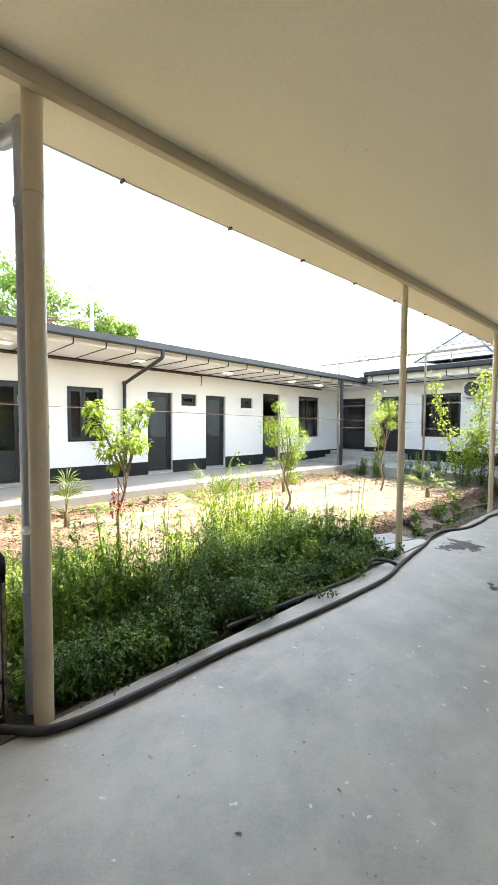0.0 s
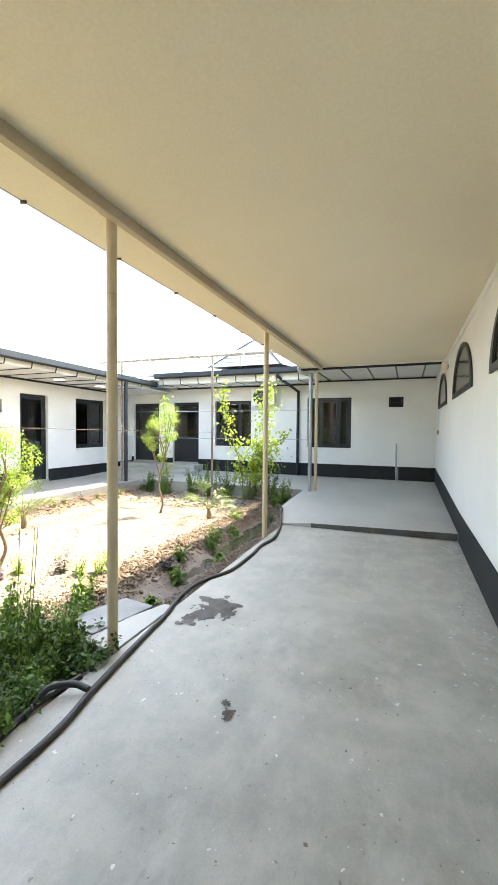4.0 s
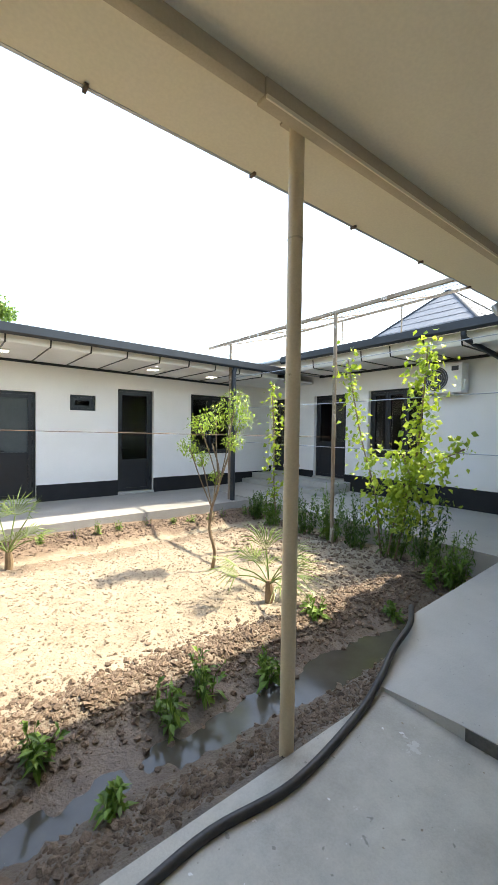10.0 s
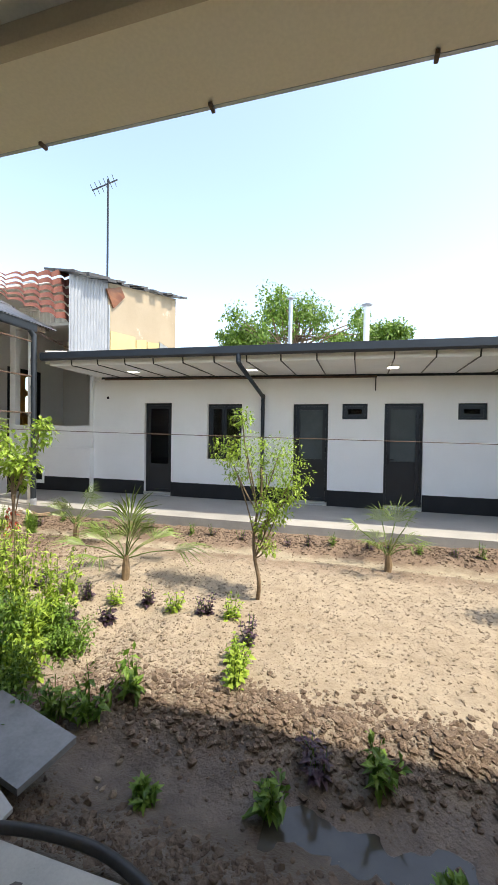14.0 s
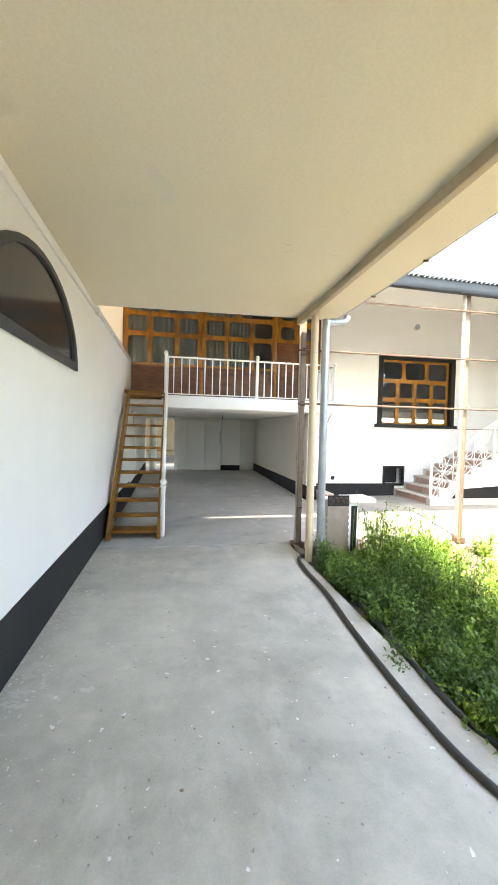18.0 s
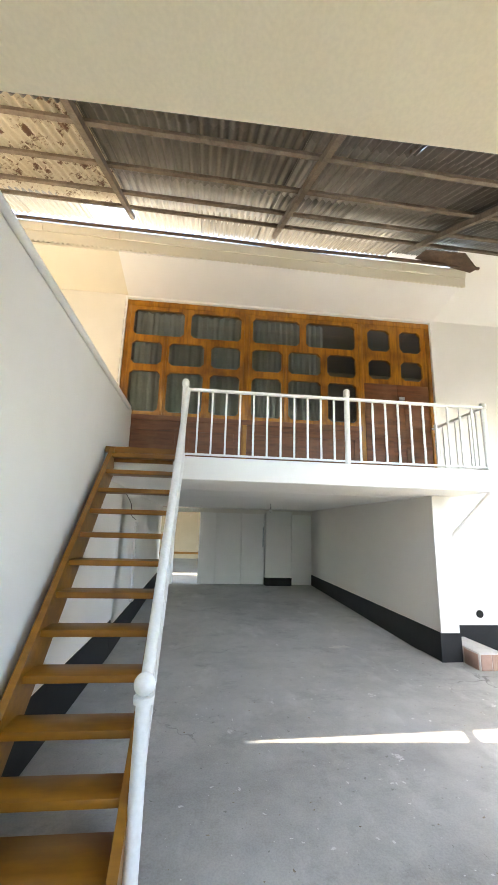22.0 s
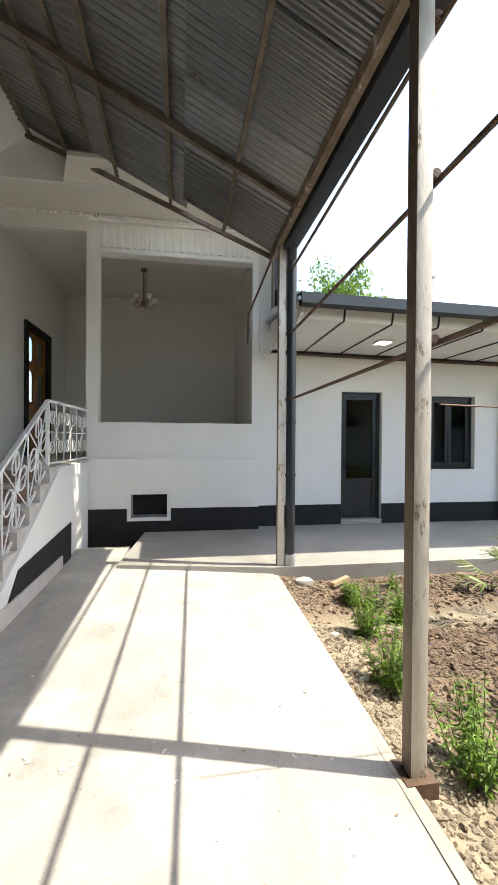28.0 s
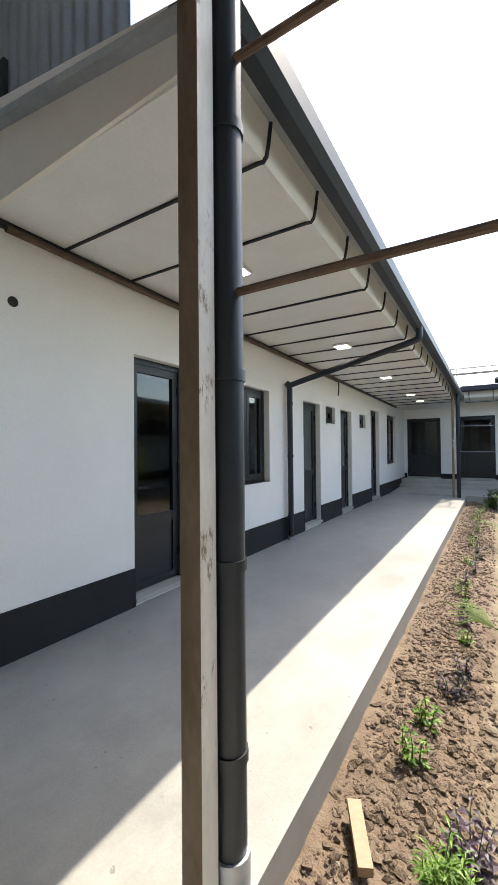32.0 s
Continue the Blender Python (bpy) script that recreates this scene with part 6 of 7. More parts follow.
for i, (cx, cy, r) in enumerate(((-5.0, 1.5, 0.3), (-4.6, 1.85, 0.12), (-4.2, 2.09, 0.14), (-3.6, 2.3, 0.1), (-3.05, 2.5, 0.12))):
    splash(cx, cy, r, 90 + i, smear, "pale dried plaster on the garage floor", pieces=8, lift=0.004, core=0.8)
mend = paint("grey_filler_on_tan", (0.76, 0.695, 0.56), (0.80, 0.735, 0.60), 0.6, 3, 60, 0.05)
mend_crack = paint("crack_shadow_tan", (0.56, 0.48, 0.35), (0.62, 0.53, 0.39), 0.7, 3, 60, 0.05)
bm = bmesh.new()
rg = random.Random(9)
ring = [bm.verts.new((3.86 + (0.2 + rg.uniform(-0.05, 0.05)) * math.cos(k * math.tau / 18), 0.43 + (0.07 + rg.uniform(-0.02, 0.02)) * math.sin(k * math.tau / 18) - 0.25 * 0.2 * math.cos(k * math.tau / 18), 3.1285)) for k in range(18)]
bm.faces.new(ring)
solo("ceiling_mend", bm, mend, "pale filler patch on the tan ceiling", "stain", "", "structure")
for i, pts in enumerate(([(3.155, 1.42), (3.2, 1.45), (3.235, 1.495)], [(3.22, 1.8), (3.21, 1.86), (3.217, 1.89)], [(3.318, 1.365), (3.31, 1.4), (3.316, 1.44)])):
    solo("ceiling_crack", tube(bmesh.new(), [(x, y, 3.1302) for x, y in pts], 0.0016, 4), mend_crack, "hairline crack in the tan ceiling", "crack", "", "structure")
rg = random.Random(33)
vs, fs = [], []
for k in range(330):
    x = rg.uniform(1.25, 9.5)
    y = YS + 0.03 + abs(rg.gauss(0, 0.11 + 0.05 * math.sin(x * 2.1)))
    ragged(vs, fs, x, y, 0.008 + 0.05 * rg.random() ** 2.2, rg, 0.0012 + 0.0000015 * k, 16, rg.uniform(0.35, 0.9))
lime = paint("lime_dust_on_concrete", (0.50, 0.485, 0.43), (0.565, 0.545, 0.49), 0.85, 7, 70, 0.15)
tagged(new("lime_smears", raw_mesh("lime_smears", vs, fs, lime)), "pale lime dust trodden along the foot of the wall", "stain", "", "stuff")
rg = random.Random(15)
vs, fs = [], []
for k in range(2600):
    if k < 1100:
        x, y = rg.uniform(1.35, 9.55), YS + 0.02 + abs(rg.gauss(0, 0.16))
    elif k < 1700:
        x, y = rg.uniform(1.1, 9.5), rg.uniform(-0.4, 2.1)
    else:
        x, y = rg.uniform(-2.3, 0.95), rg.uniform(-0.3, 7.3)
        if x < -1.2 and y > 5.9 or x > -1.7 and y < 0.35:
            continue
    ragged(vs, fs, x, y, 0.003 * (1 + 4 * rg.random() ** 4), rg, 0.0018 + 0.0004 * rg.random(), 7, rg.uniform(0.5, 1.0))
tagged(new("whitewash_flecks", raw_mesh("whitewash_flecks", vs, fs, grout2)), "fine whitewash drops spattered over the concrete", "stain", "", "stuff")
vs, fs = [], []
for k in range(420):
    x, y = rg.uniform(1.1, 9.5), rg.uniform(-0.4, 2.1)
    if k > 230:
        x, y = rg.uniform(-2.2, 0.95), rg.uniform(0.5, 7.3)
    ragged(vs, fs, x, y, 0.004 * (1 + 2 * rg.random() ** 3), rg, 0.003, 6, 0.7)
tagged(new("grit", raw_mesh("grit", vs, fs, M["clod"])), "brown grains of soil and grit on the concrete", "dirt", "", "stuff")
M["cover"] = paint("dull_grey_sheet", (0.17, 0.17, 0.17), (0.27, 0.27, 0.265), 0.5, 4, 50, 0.1, 0.2)
cover = thing("manhole_cover", "grey sheet cover over a pit beside the post", "cover")
part("plate", prism([(5.62, 2.5, 0.0), (5.62, 2.86, 0.02), (6.28, 2.72, -0.02), (6.24, 2.38, -0.02)], (0, 0, 0.035)), M["cover"], cover)
part("curb", prism([(5.5, 2.2, 0.0), (5.56, 2.6, 0.0), (6.3, 2.3, 0.0), (6.3, 2.2, 0.0)], (0, 0, 0.02)), M["concrete_new"], cover)
box_p = thing("grill_stand", "white metal fire stand with a dark pierced top", "stand")
vs, fs, n = [], [], 60
for i in range(n + 1):
    z = -0.1 + 0.76 * i / n
    w = 0.006 * math.sin(i * 0.95)
    vs += [(1.63, 2.50 + w, z), (1.63, 2.80 + w, z), (1.615, 2.50 + w, z), (1.615, 2.80 + w, z)]
    if i:
        o = 4 * i
        fs += [(o - 4, o - 3, o + 1, o), (o - 2, o - 1, o + 3, o + 2), (o - 4, o, o + 2, o - 2), (o - 3, o - 1, o + 3, o + 1)]
join_part("side_panel", raw_mesh("side_panel", vs, fs, paint("grey_brown_board", (0.20, 0.165, 0.13), (0.29, 0.245, 0.20), 0.7, 4, 60, 0.1)), box_p, "grey-brown board with wavy edges")
part("body", boxed(1.32, 2.52, -0.1, 1.612, 2.94, 0.74, 0.012), M["white"], box_p)
part("slab", boxed(1.28, 2.80, 0.70, 1.66, 3.16, 0.755, 0.008), M["white"], box_p, "white top slab")
part("opening", boxed(1.6125, 2.84, 0.06, 1.618, 2.92, 0.66), M["black"], box_p, "black fire opening")
rim = part("pierced_rim", boxed(1.63, 2.50, 0.66, 1.634, 2.80, 0.80), M["black"], box_p, "dark rim with a scroll pattern")
bm = bmesh.new()
for k in range(4):
    c = Vector((1.637, 2.545 + 0.07 * k, 0.73))
    flat_ring(bm, c, 0.03, 0.045, Vector((0, 1, 0)), 14, 0.004)
    flat_ring(bm, c + Vector((0, 0.012, 0.01)), 0.014, 0.02, Vector((0, 1, 0)), 10, 0.003)
part("scrollwork", bm, M["rust_rod"], rim)


# ---- garden: soil, clods, puddles ----
GX0, GX1, GY0, GY1 = 1.0, 12.75, 2.18, 7.5


def soil_z(x, y):
    n = noise.noise(Vector((x * 0.9, y * 0.9, 0.3)))
    f = noise.noise(Vector((x * 5.0, y * 5.0, 4.0))) + 0.6 * noise.noise(Vector((x * 13.0, y * 13.0, 9.0)))
    z = -0.11 + 0.04 * n + 0.022 * f
    # wet furrow along the carport edge, a ridge behind it, a bank along the north walk
    east = min(1.0, max(0.0, (x - 5.7) / 0.7))
    z -= 0.12 * math.exp(-((y - 2.78) / 0.3) ** 2) * east
    z += 0.10 * math.exp(-((y - 3.32) / 0.17) ** 2) * east * (0.8 + 0.6 * noise.noise(Vector((x * 3, 0, 0))))
    z += 0.10 * min(1.0, max(0.0, (y - 6.85) / 0.45))
    z -= 0.06 * math.exp(-((y - 6.7) / 0.14) ** 2)
    z += 0.07 * min(1.0, max(0.0, (1.5 - x) / 0.4))
    z -= 0.09 * math.exp(-((x - 5.75 + 0.15 * math.sin(y * 2)) / 0.24) ** 2) * min(1.0, max(0.0, (4.6 - y) / 0.3)) * min(1.0, max(0.0, (y - 2.9) / 0.3))
    z += 0.10 * min(1.0, max(0.0, (2.36 - y) / 0.15))
    return z


nx, ny = 300, 150
vs = []
for j in range(ny + 1):
    y = GY0 + (GY1 - GY0) * j / ny
    for i in range(nx + 1):
        x = GX0 + (GX1 - GX0) * i / nx
        vs.append((x, y, soil_z(x, y)))
fs = [(j * (nx + 1) + i, j * (nx + 1) + i + 1, (j + 1) * (nx + 1) + i + 1, (j + 1) * (nx + 1) + i) for j in range(ny) for i in range(nx)]
# dry soil turns to wet mud in the furrow
m, nt, bs = nodes_of("garden_soil")
co = nt.nodes.new("ShaderNodeTexCoord")
sx = nt.nodes.new("ShaderNodeSeparateXYZ")
nt.links.new(co.outputs["Object"], sx.inputs[0])
wob = noise_tex(nt, 2.2, 5, 0.6)
ad = nt.nodes.new("ShaderNodeMath")
ad.operation = "MULTIPLY_ADD"
ad.inputs[1].default_value = 0.9
nt.links.new(wob.outputs[0], ad.inputs[0])
nt.links.new(sx.outputs[1], ad.inputs[2])
mr = nt.nodes.new("ShaderNodeMapRange")
mr.inputs[1].default_value, mr.inputs[2].default_value = 3.55, 4.0
nt.links.new(ad.outputs[0], mr.inputs[0])
big, mid, fine = noise_tex(nt, 0.8, 5, 0.6), noise_tex(nt, 7, 6, 0.65), noise_tex(nt, 45, 3, 0.6)
pale = mixed(nt, 0.5, ramp(nt, big.outputs[0], [(0.35, (0.26, 0.212, 0.152)), (0.62, (0.35, 0.298, 0.222))]).outputs[0], ramp(nt, mid.outputs[0], [(0.3, (0.16, 0.125, 0.085)), (0.7, (0.335, 0.283, 0.21))]).outputs[0])
brown = mixed(nt, 0.5, ramp(nt, big.outputs[0], [(0.35, (0.12, 0.083, 0.057)), (0.62, (0.225, 0.163, 0.117))]).outputs[0], ramp(nt, mid.outputs[0], [(0.3, (0.095, 0.065, 0.044)), (0.7, (0.225, 0.166, 0.12))]).outputs[0])
trod = ramp(nt, mid.outputs[0], [(0.3, (0.20, 0.172, 0.12)), (0.7, (0.34, 0.30, 0.22))]).outputs[0]


def edge_mask(axis_out, lo, hi, spread=0.8):
    """0 to 1 between lo and hi along one axis, with a wandering border."""
    add = nt.nodes.new("ShaderNodeMath")
    add.operation = "MULTIPLY_ADD"
    add.inputs[1].default_value = spread
    nt.links.new(wob.outputs[0], add.inputs[0])
    nt.links.new(axis_out, add.inputs[2])
    rng_node = nt.nodes.new("ShaderNodeMapRange")
    rng_node.inputs[1].default_value, rng_node.inputs[2].default_value = lo + spread / 2, hi + spread / 2
    nt.links.new(add.outputs[0], rng_node.inputs[0])
    return rng_node.outputs[0]


dry = mixed(nt, edge_mask(sx.outputs[0], 3.3, 4.0, 2.0), brown, pale)
strip = nt.nodes.new("ShaderNodeMath")
strip.operation = "SUBTRACT"
nt.links.new(edge_mask(sx.outputs[1], 6.36, 6.5, 0.35), strip.inputs[0])
nt.links.new(edge_mask(sx.outputs[1], 6.74, 6.9, 0.35), strip.inputs[1])
dry = mixed(nt, edge_mask(sx.outputs[1], 6.0, 6.4, 0.5), dry, brown)
dry = mixed(nt, strip.outputs[0], dry, trod)
west_rim = nt.nodes.new("ShaderNodeMath")
west_rim.operation = "SUBTRACT"
west_rim.inputs[0].default_value = 1.0
nt.links.new(edge_mask(sx.outputs[0], 1.35, 1.6, 0.6), west_rim.inputs[1])
dry = mixed(nt, west_rim.outputs[0], dry, mixed(nt, edge_mask(sx.outputs[1], 6.5, 6.9, 0.5), trod, brown))
mudc = ramp(nt, mid.outputs[0], [(0.3, (0.07, 0.052, 0.038)), (0.7, (0.15, 0.115, 0.085))])
nt.links.new(mixed(nt, mr.outputs[0], mudc.outputs[0], dry), bs.inputs["Base Color"])
mrr = nt.nodes.new("ShaderNodeMapRange")
mrr.inputs[3].default_value, mrr.inputs[4].default_value = 0.5, 0.95
nt.links.new(mr.outputs[0], mrr.inputs[0])
nt.links.new(mrr.outputs[0], bs.inputs["Roughness"])
bumped(nt, bs, mixed(nt, 0.6, mid.outputs[0], fine.outputs[0]), 0.7, 0.03)
M["garden"] = m
tagged(new("garden_soil", raw_mesh("garden_soil", vs, fs, M["garden"], True)), "dug clay garden bed, dry and pale with a wet furrow", "soil", "", "structure")
setting("trim_curb", boxed(1.0, 2.18, -0.3, 1.06, 7.5, 0.05), M["concrete"], "concrete edge of the court", "trim")
solo("puddle", boxed(7.3, 2.5, -0.29, 12.4, 3.15, -0.218), M["water"], "shallow muddy water standing in the furrow", "water", "", "structure")


def clods(count, seed, place, lo, hi):
    """Many small lumps of soil, each a squashed irregular block."""
    rg = random.Random(seed)
    vs, fs = [], []
    h, w = 0.447, 0.894
    ring = [(w * math.cos(k * math.tau / 5), w * math.sin(k * math.tau / 5)) for k in range(5)]
    turn = [(w * math.cos((k + 0.5) * math.tau / 5), w * math.sin((k + 0.5) * math.tau / 5)) for k in range(5)]
    shape = [(u, v, 0.55 - h) for u, v in ring] + [(u, v, 0.55 + h) for u, v in turn] + [(0, 0, 1.5)]
    tri = [(k, (k + 1) % 5, 5 + k) for k in range(5)] + [((k + 1) % 5, 5 + (k + 1) % 5, 5 + k) for k in range(5)] + [(5 + k, 5 + (k + 1) % 5, 10) for k in range(5)]
    for _ in range(count):
        x, y = place(rg)
        if not (GX0 + 0.08 < x < GX1 - 0.05 and GY0 + 0.03 < y < GY1 - 0.03):
            continue
        if 6.45 < y < 6.85 and rg.random() < 0.88:
            continue
        r = lo * (hi / lo) ** (rg.random() ** 2.4)
        long, flat = rg.uniform(0.75, 1.35), rg.uniform(0.5, 0.85)
        a = rg.uniform(0, 6.28)
        z = soil_z(x, y) - r * 0.3
        b = len(vs)
        for p in shape:
            s = r * rg.uniform(0.6, 1.35)
            vs.append((x + s * (p[0] * long * math.cos(a) - p[1] * math.sin(a)), y + s * (p[0] * long * math.sin(a) + p[1] * math.cos(a)), z + s * flat * p[2]))
        fs += [(b + i, b + j, b + k) for i, j, k in tri]
    return vs, fs


wide = lambda rg: (rg.uniform(3.4, GX1), rg.uniform(GY0 + 0.9, 6.7))
rim = lambda rg: (rg.uniform(GX0, 4.2), rg.uniform(GY0 + 0.3, GY1)) if rg.random() < 0.62 else (rg.uniform(3.5, GX1), rg.uniform(6.45, GY1))
ridge = lambda rg: (rg.uniform(5.6, 12.5), rg.gauss(3.3, 0.16))
edge_n = lambda rg: (rg.uniform(1.1, 12.6), rg.gauss(7.18, 0.15))
edge_s = lambda rg: (rg.uniform(6.0, 12.4), rg.gauss(2.42, 0.1))
heap = lambda rg: (rg.gauss(5.9, 0.6), rg.gauss(3.7, 0.4))
west = lambda rg: (rg.gauss(2.3, 0.55), rg.gauss(5.7, 1.0))
border = lambda rg: (GX0 + 0.1 + abs(rg.gauss(0, 0.3)), rg.uniform(4.0, 7.4))
east = lambda rg: (rg.uniform(10.8, 12.6), rg.uniform(2.6, 7.2))
mud_clod = varied("damp_clods", (0.095, 0.066, 0.046), (0.235, 0.172, 0.125), 0.95, grain=0.8)
pale_clod = varied("sunbaked_clods", (0.20, 0.165, 0.118), (0.36, 0.305, 0.232), 0.95, grain=0.8)
for nm, cnt, sd, pl, mt, lo, hi in (
    ("soil_clods", 46000, 1, wide, M["clod"], 0.003, 0.017), ("rim_clods", 20000, 8, rim, mud_clod, 0.004, 0.022), ("ridge_clods", 15000, 2, ridge, mud_clod, 0.005, 0.03),
    ("edge_clods", 11000, 3, edge_n, mud_clod, 0.005, 0.028), ("furrow_clods", 7000, 4, edge_s, mud_clod, 0.005, 0.028), ("heap_clods", 2200, 6, heap, M["clod"], 0.005, 0.03),
    ("corner_clods", 9000, 7, west, mud_clod, 0.005, 0.030), ("border_clods", 3000, 10, border, pale_clod, 0.005, 0.026), ("east_clods", 3500, 9, east, mud_clod, 0.007, 0.036)):
    tagged(new(nm, raw_mesh(nm, *clods(cnt, sd, pl, lo, hi), mt)), "coarse lumps of dug clay strewn over the bed", "soil", "", "stuff")
for x, y, r, sd in ((1.30, 7.31, 0.085, 3), (1.28, 6.35, 0.04, 4), (1.27, 5.75, 0.03, 5)):
    bm = bmesh.new()
    bmesh.ops.create_icosphere(bm, subdivisions=2, radius=r, matrix=Matrix.Translation((x, y, soil_z(x, y) + r * 0.25)) @ Matrix.Diagonal((1.25, 0.8, 0.55, 1)))
    rs = random.Random(sd)
    for v in bm.verts:
        v.co += Vector((rs.uniform(-1, 1), rs.uniform(-1, 1), rs.uniform(-1, 1))) * r * 0.14
    solo("stone", bm, M["concrete_w"], "pale broken lump of mortar on the soil", "stone", "stones")
solo("wood_offcut", bar(bmesh.new(), (1.60, 7.25, 0.01), (1.82, 7.36, 0.04), 0.055, 0.04), paint("pale_offcut_wood", (0.3, 0.215, 0.14), (0.4, 0.3, 0.2), 0.7, 6, 50, 0.1), "pale wooden offcut lying on the soil", "wood")

# ---- plants ----
M["leaf"] = varied("fresh_leaf", (0.17, 0.28, 0.025), (0.38, 0.52, 0.08), 0.45, 0.4)
M["leaf_dark"] = varied("deep_leaf", (0.03, 0.08, 0.012), (0.095, 0.19, 0.03), 0.5, 0.35)
M["leaf_mid"] = varied("mid_leaf", (0.065, 0.145, 0.017), (0.18, 0.31, 0.045), 0.45, 0.35)
M["palm"] = varied("palm_leaf", (0.075, 0.13, 0.025), (0.17, 0.235, 0.055), 0.4, 0.2)
M["basil"] = varied("purple_basil_leaf", (0.02, 0.012, 0.02), (0.075, 0.04, 0.065), 0.5, 0.1)
M["bark"] = paint("young_bark", (0.16, 0.11, 0.07), (0.27, 0.2, 0.13), 0.85, 20, 90, 0.3)
M["dead"] = paint("palm_fibre", (0.17, 0.12, 0.07), (0.28, 0.2, 0.12), 0.9, 20, 90, 0.4)


class Leaves:
    """Collects many small leaves, each of a few folded faces, into one mesh."""

    def __init__(self):
        self.vs, self.fs = [], []

    def add(self, p, d, up, length, width, droop=0.2):
        d = d.normalized()
        side = d.cross(up)
        side = side.normalized() if side.length > 1e-4 else Vector((1, 0, 0))
        nrm = side.cross(d)
        b = len(self.vs)
        pts = [p, p + d * length * 0.45 + side * width * 0.5 + nrm * width * 0.12, p + d * length * 0.45 - side * width * 0.5 + nrm * width * 0.12,
               p + d * length * 0.5 - nrm * 0.02 * length, p + d * length - Vector((0, 0, droop * length))]
        self.vs += [tuple(q) for q in pts]
        self.fs += [(b, b + 1, b + 3), (b, b + 3, b + 2), (b + 1, b + 4, b + 3), (b + 3, b + 4, b + 2)]

    def mesh(self, name, material):
        return raw_mesh(name, self.vs, self.fs, material)


def rand_dir(rg, up=0.0):
    a, z = rg.uniform(0, math.tau), rg.uniform(-1, 1)
    r = math.sqrt(1 - z * z)
    return Vector((r * math.cos(a), r * math.sin(a), z + up)).normalized()


def sapling(x, y, height, crown_r, seed, mat, label, trunk_h=0.45, leaf=0.06, count=900, clumps=(), red=False):
    """A young tree: a bent tapered trunk, limbs and leaf clumps on twigs."""
    rg = random.Random(seed)
    z0 = soil_z(x, y) - 0.03
    t = thing("young_tree", label, "tree", "young trees")
    t.location = (x, y, z0)
    line = [Vector((0, 0, 0))]
    n = 6
    for k in range(1, n + 1):
        line.append(Vector((0.05 * math.sin(k * 1.3 + seed), 0.04 * math.cos(k * 1.7 + seed) - 0.04, height * 0.72 * k / n)))
    pts = smooth_line(line, 3)
    part("trunk", tube(bmesh.new(), pts, [0.024 * (1 - 0.65 * i / len(pts)) for i in range(len(pts))], 8), M["bark"], t)
    lv, limbs = Leaves(), bmesh.new()
    for cx, cy, cz, cr in clumps:
        c = Vector((cx, cy, cz))
        s = line[2 + int((n - 2) * min(1.0, max(0.0, (cz - height * 0.35) / (height * 0.6))) * 0.7)]
        mid = s.lerp(c, 0.5) + Vector((rg.uniform(-0.03, 0.03), rg.uniform(-0.03, 0.03), -0.03))
        tube(limbs, smooth_line([s, mid, c], 3), 0.008, 5)
        for _ in range(int(count * cr / crown_r / len(clumps) * 1.2)):
            d = rand_dir(rg)
            r = cr * rg.random() ** 0.45
            p = c + Vector((d.x * r, d.y * r, d.z * r * 0.85))
            lv.add(p, rand_dir(rg, -0.1) + d * 0.6, Vector((0, 0, 1)) + d * 0.5, leaf * rg.uniform(0.6, 1.25), leaf * 0.5 * rg.uniform(0.7, 1.2), 0.25)
    part("branch", limbs, M["bark"], t)
    join_part("crown", lv.mesh("crown", mat), t)
    if red:
        rl = Leaves()
        for _ in range(70):
            p = Vector((rg.gauss(0, 0.04) - 0.06, rg.gauss(0, 0.04), rg.uniform(0.45, 0.8)))
            rl.add(p, rand_dir(rg), Vector((0, 0, 1)), 0.07, 0.03)
        join_part("red_leaves", rl.mesh("red_leaves", varied("red_leaf", (0.25, 0.03, 0.015), (0.45, 0.08, 0.03), 0.5, 0.2)), t, "cluster of red leaves on the stem")
    return t


sapling(6.68, 5.02, 1.98, 0.55, 1, M["leaf"], "young fruit tree with a bright green open crown", clumps=[(-0.2, 0, 1.95, 0.14), (-0.38, 0.05, 1.6, 0.22), (-0.12, -0.1, 1.62, 0.25), (0.2, 0.1, 1.6, 0.24), (0.38, -0.05, 1.38, 0.2), (0.05, 0.15, 1.35, 0.25), (0.15, -0.1, 1.1, 0.2), (-0.28, 0.1, 1.35, 0.16), (0.08, 0.0, 0.85, 0.16), (0.2, 0.05, 0.95, 0.17), (0.32, 0.05, 1.15, 0.18), (0.12, -0.06, 0.62, 0.12)], count=7600, leaf=0.046)
sapling(10.15, 5.0, 2.25, 0.55, 2, M["leaf"], "young fruit tree with sparse bright green tufts", clumps=[(0.3, -0.05, 2.15, 0.2), (0.42, 0, 1.95, 0.2), (0.1, 0.1, 1.95, 0.22), (-0.2, 0, 1.85, 0.18), (-0.32, 0.05, 1.6, 0.14), (0.2, -0.15, 1.65, 0.15), (-0.12, 0.1, 1.45, 0.14), (0.05, 0, 1.2, 0.1)], count=4600, leaf=0.046)
sapling(3.43, 5.02, 2.05, 0.5, 3, M["leaf"], "young peach tree with narrow leaves and a red tuft", clumps=[(-0.32, 0, 1.85, 0.15), (-0.22, 0.05, 1.65, 0.2), (0.28, 0.1, 1.75, 0.2), (0.38, 0.05, 1.9, 0.12), (0.05, -0.1, 1.45, 0.22), (-0.1, 0.1, 1.35, 0.2), (0.2, -0.05, 1.4, 0.2), (0.0, 0.1, 1.15, 0.14)], count=2400, leaf=0.09, red=True)


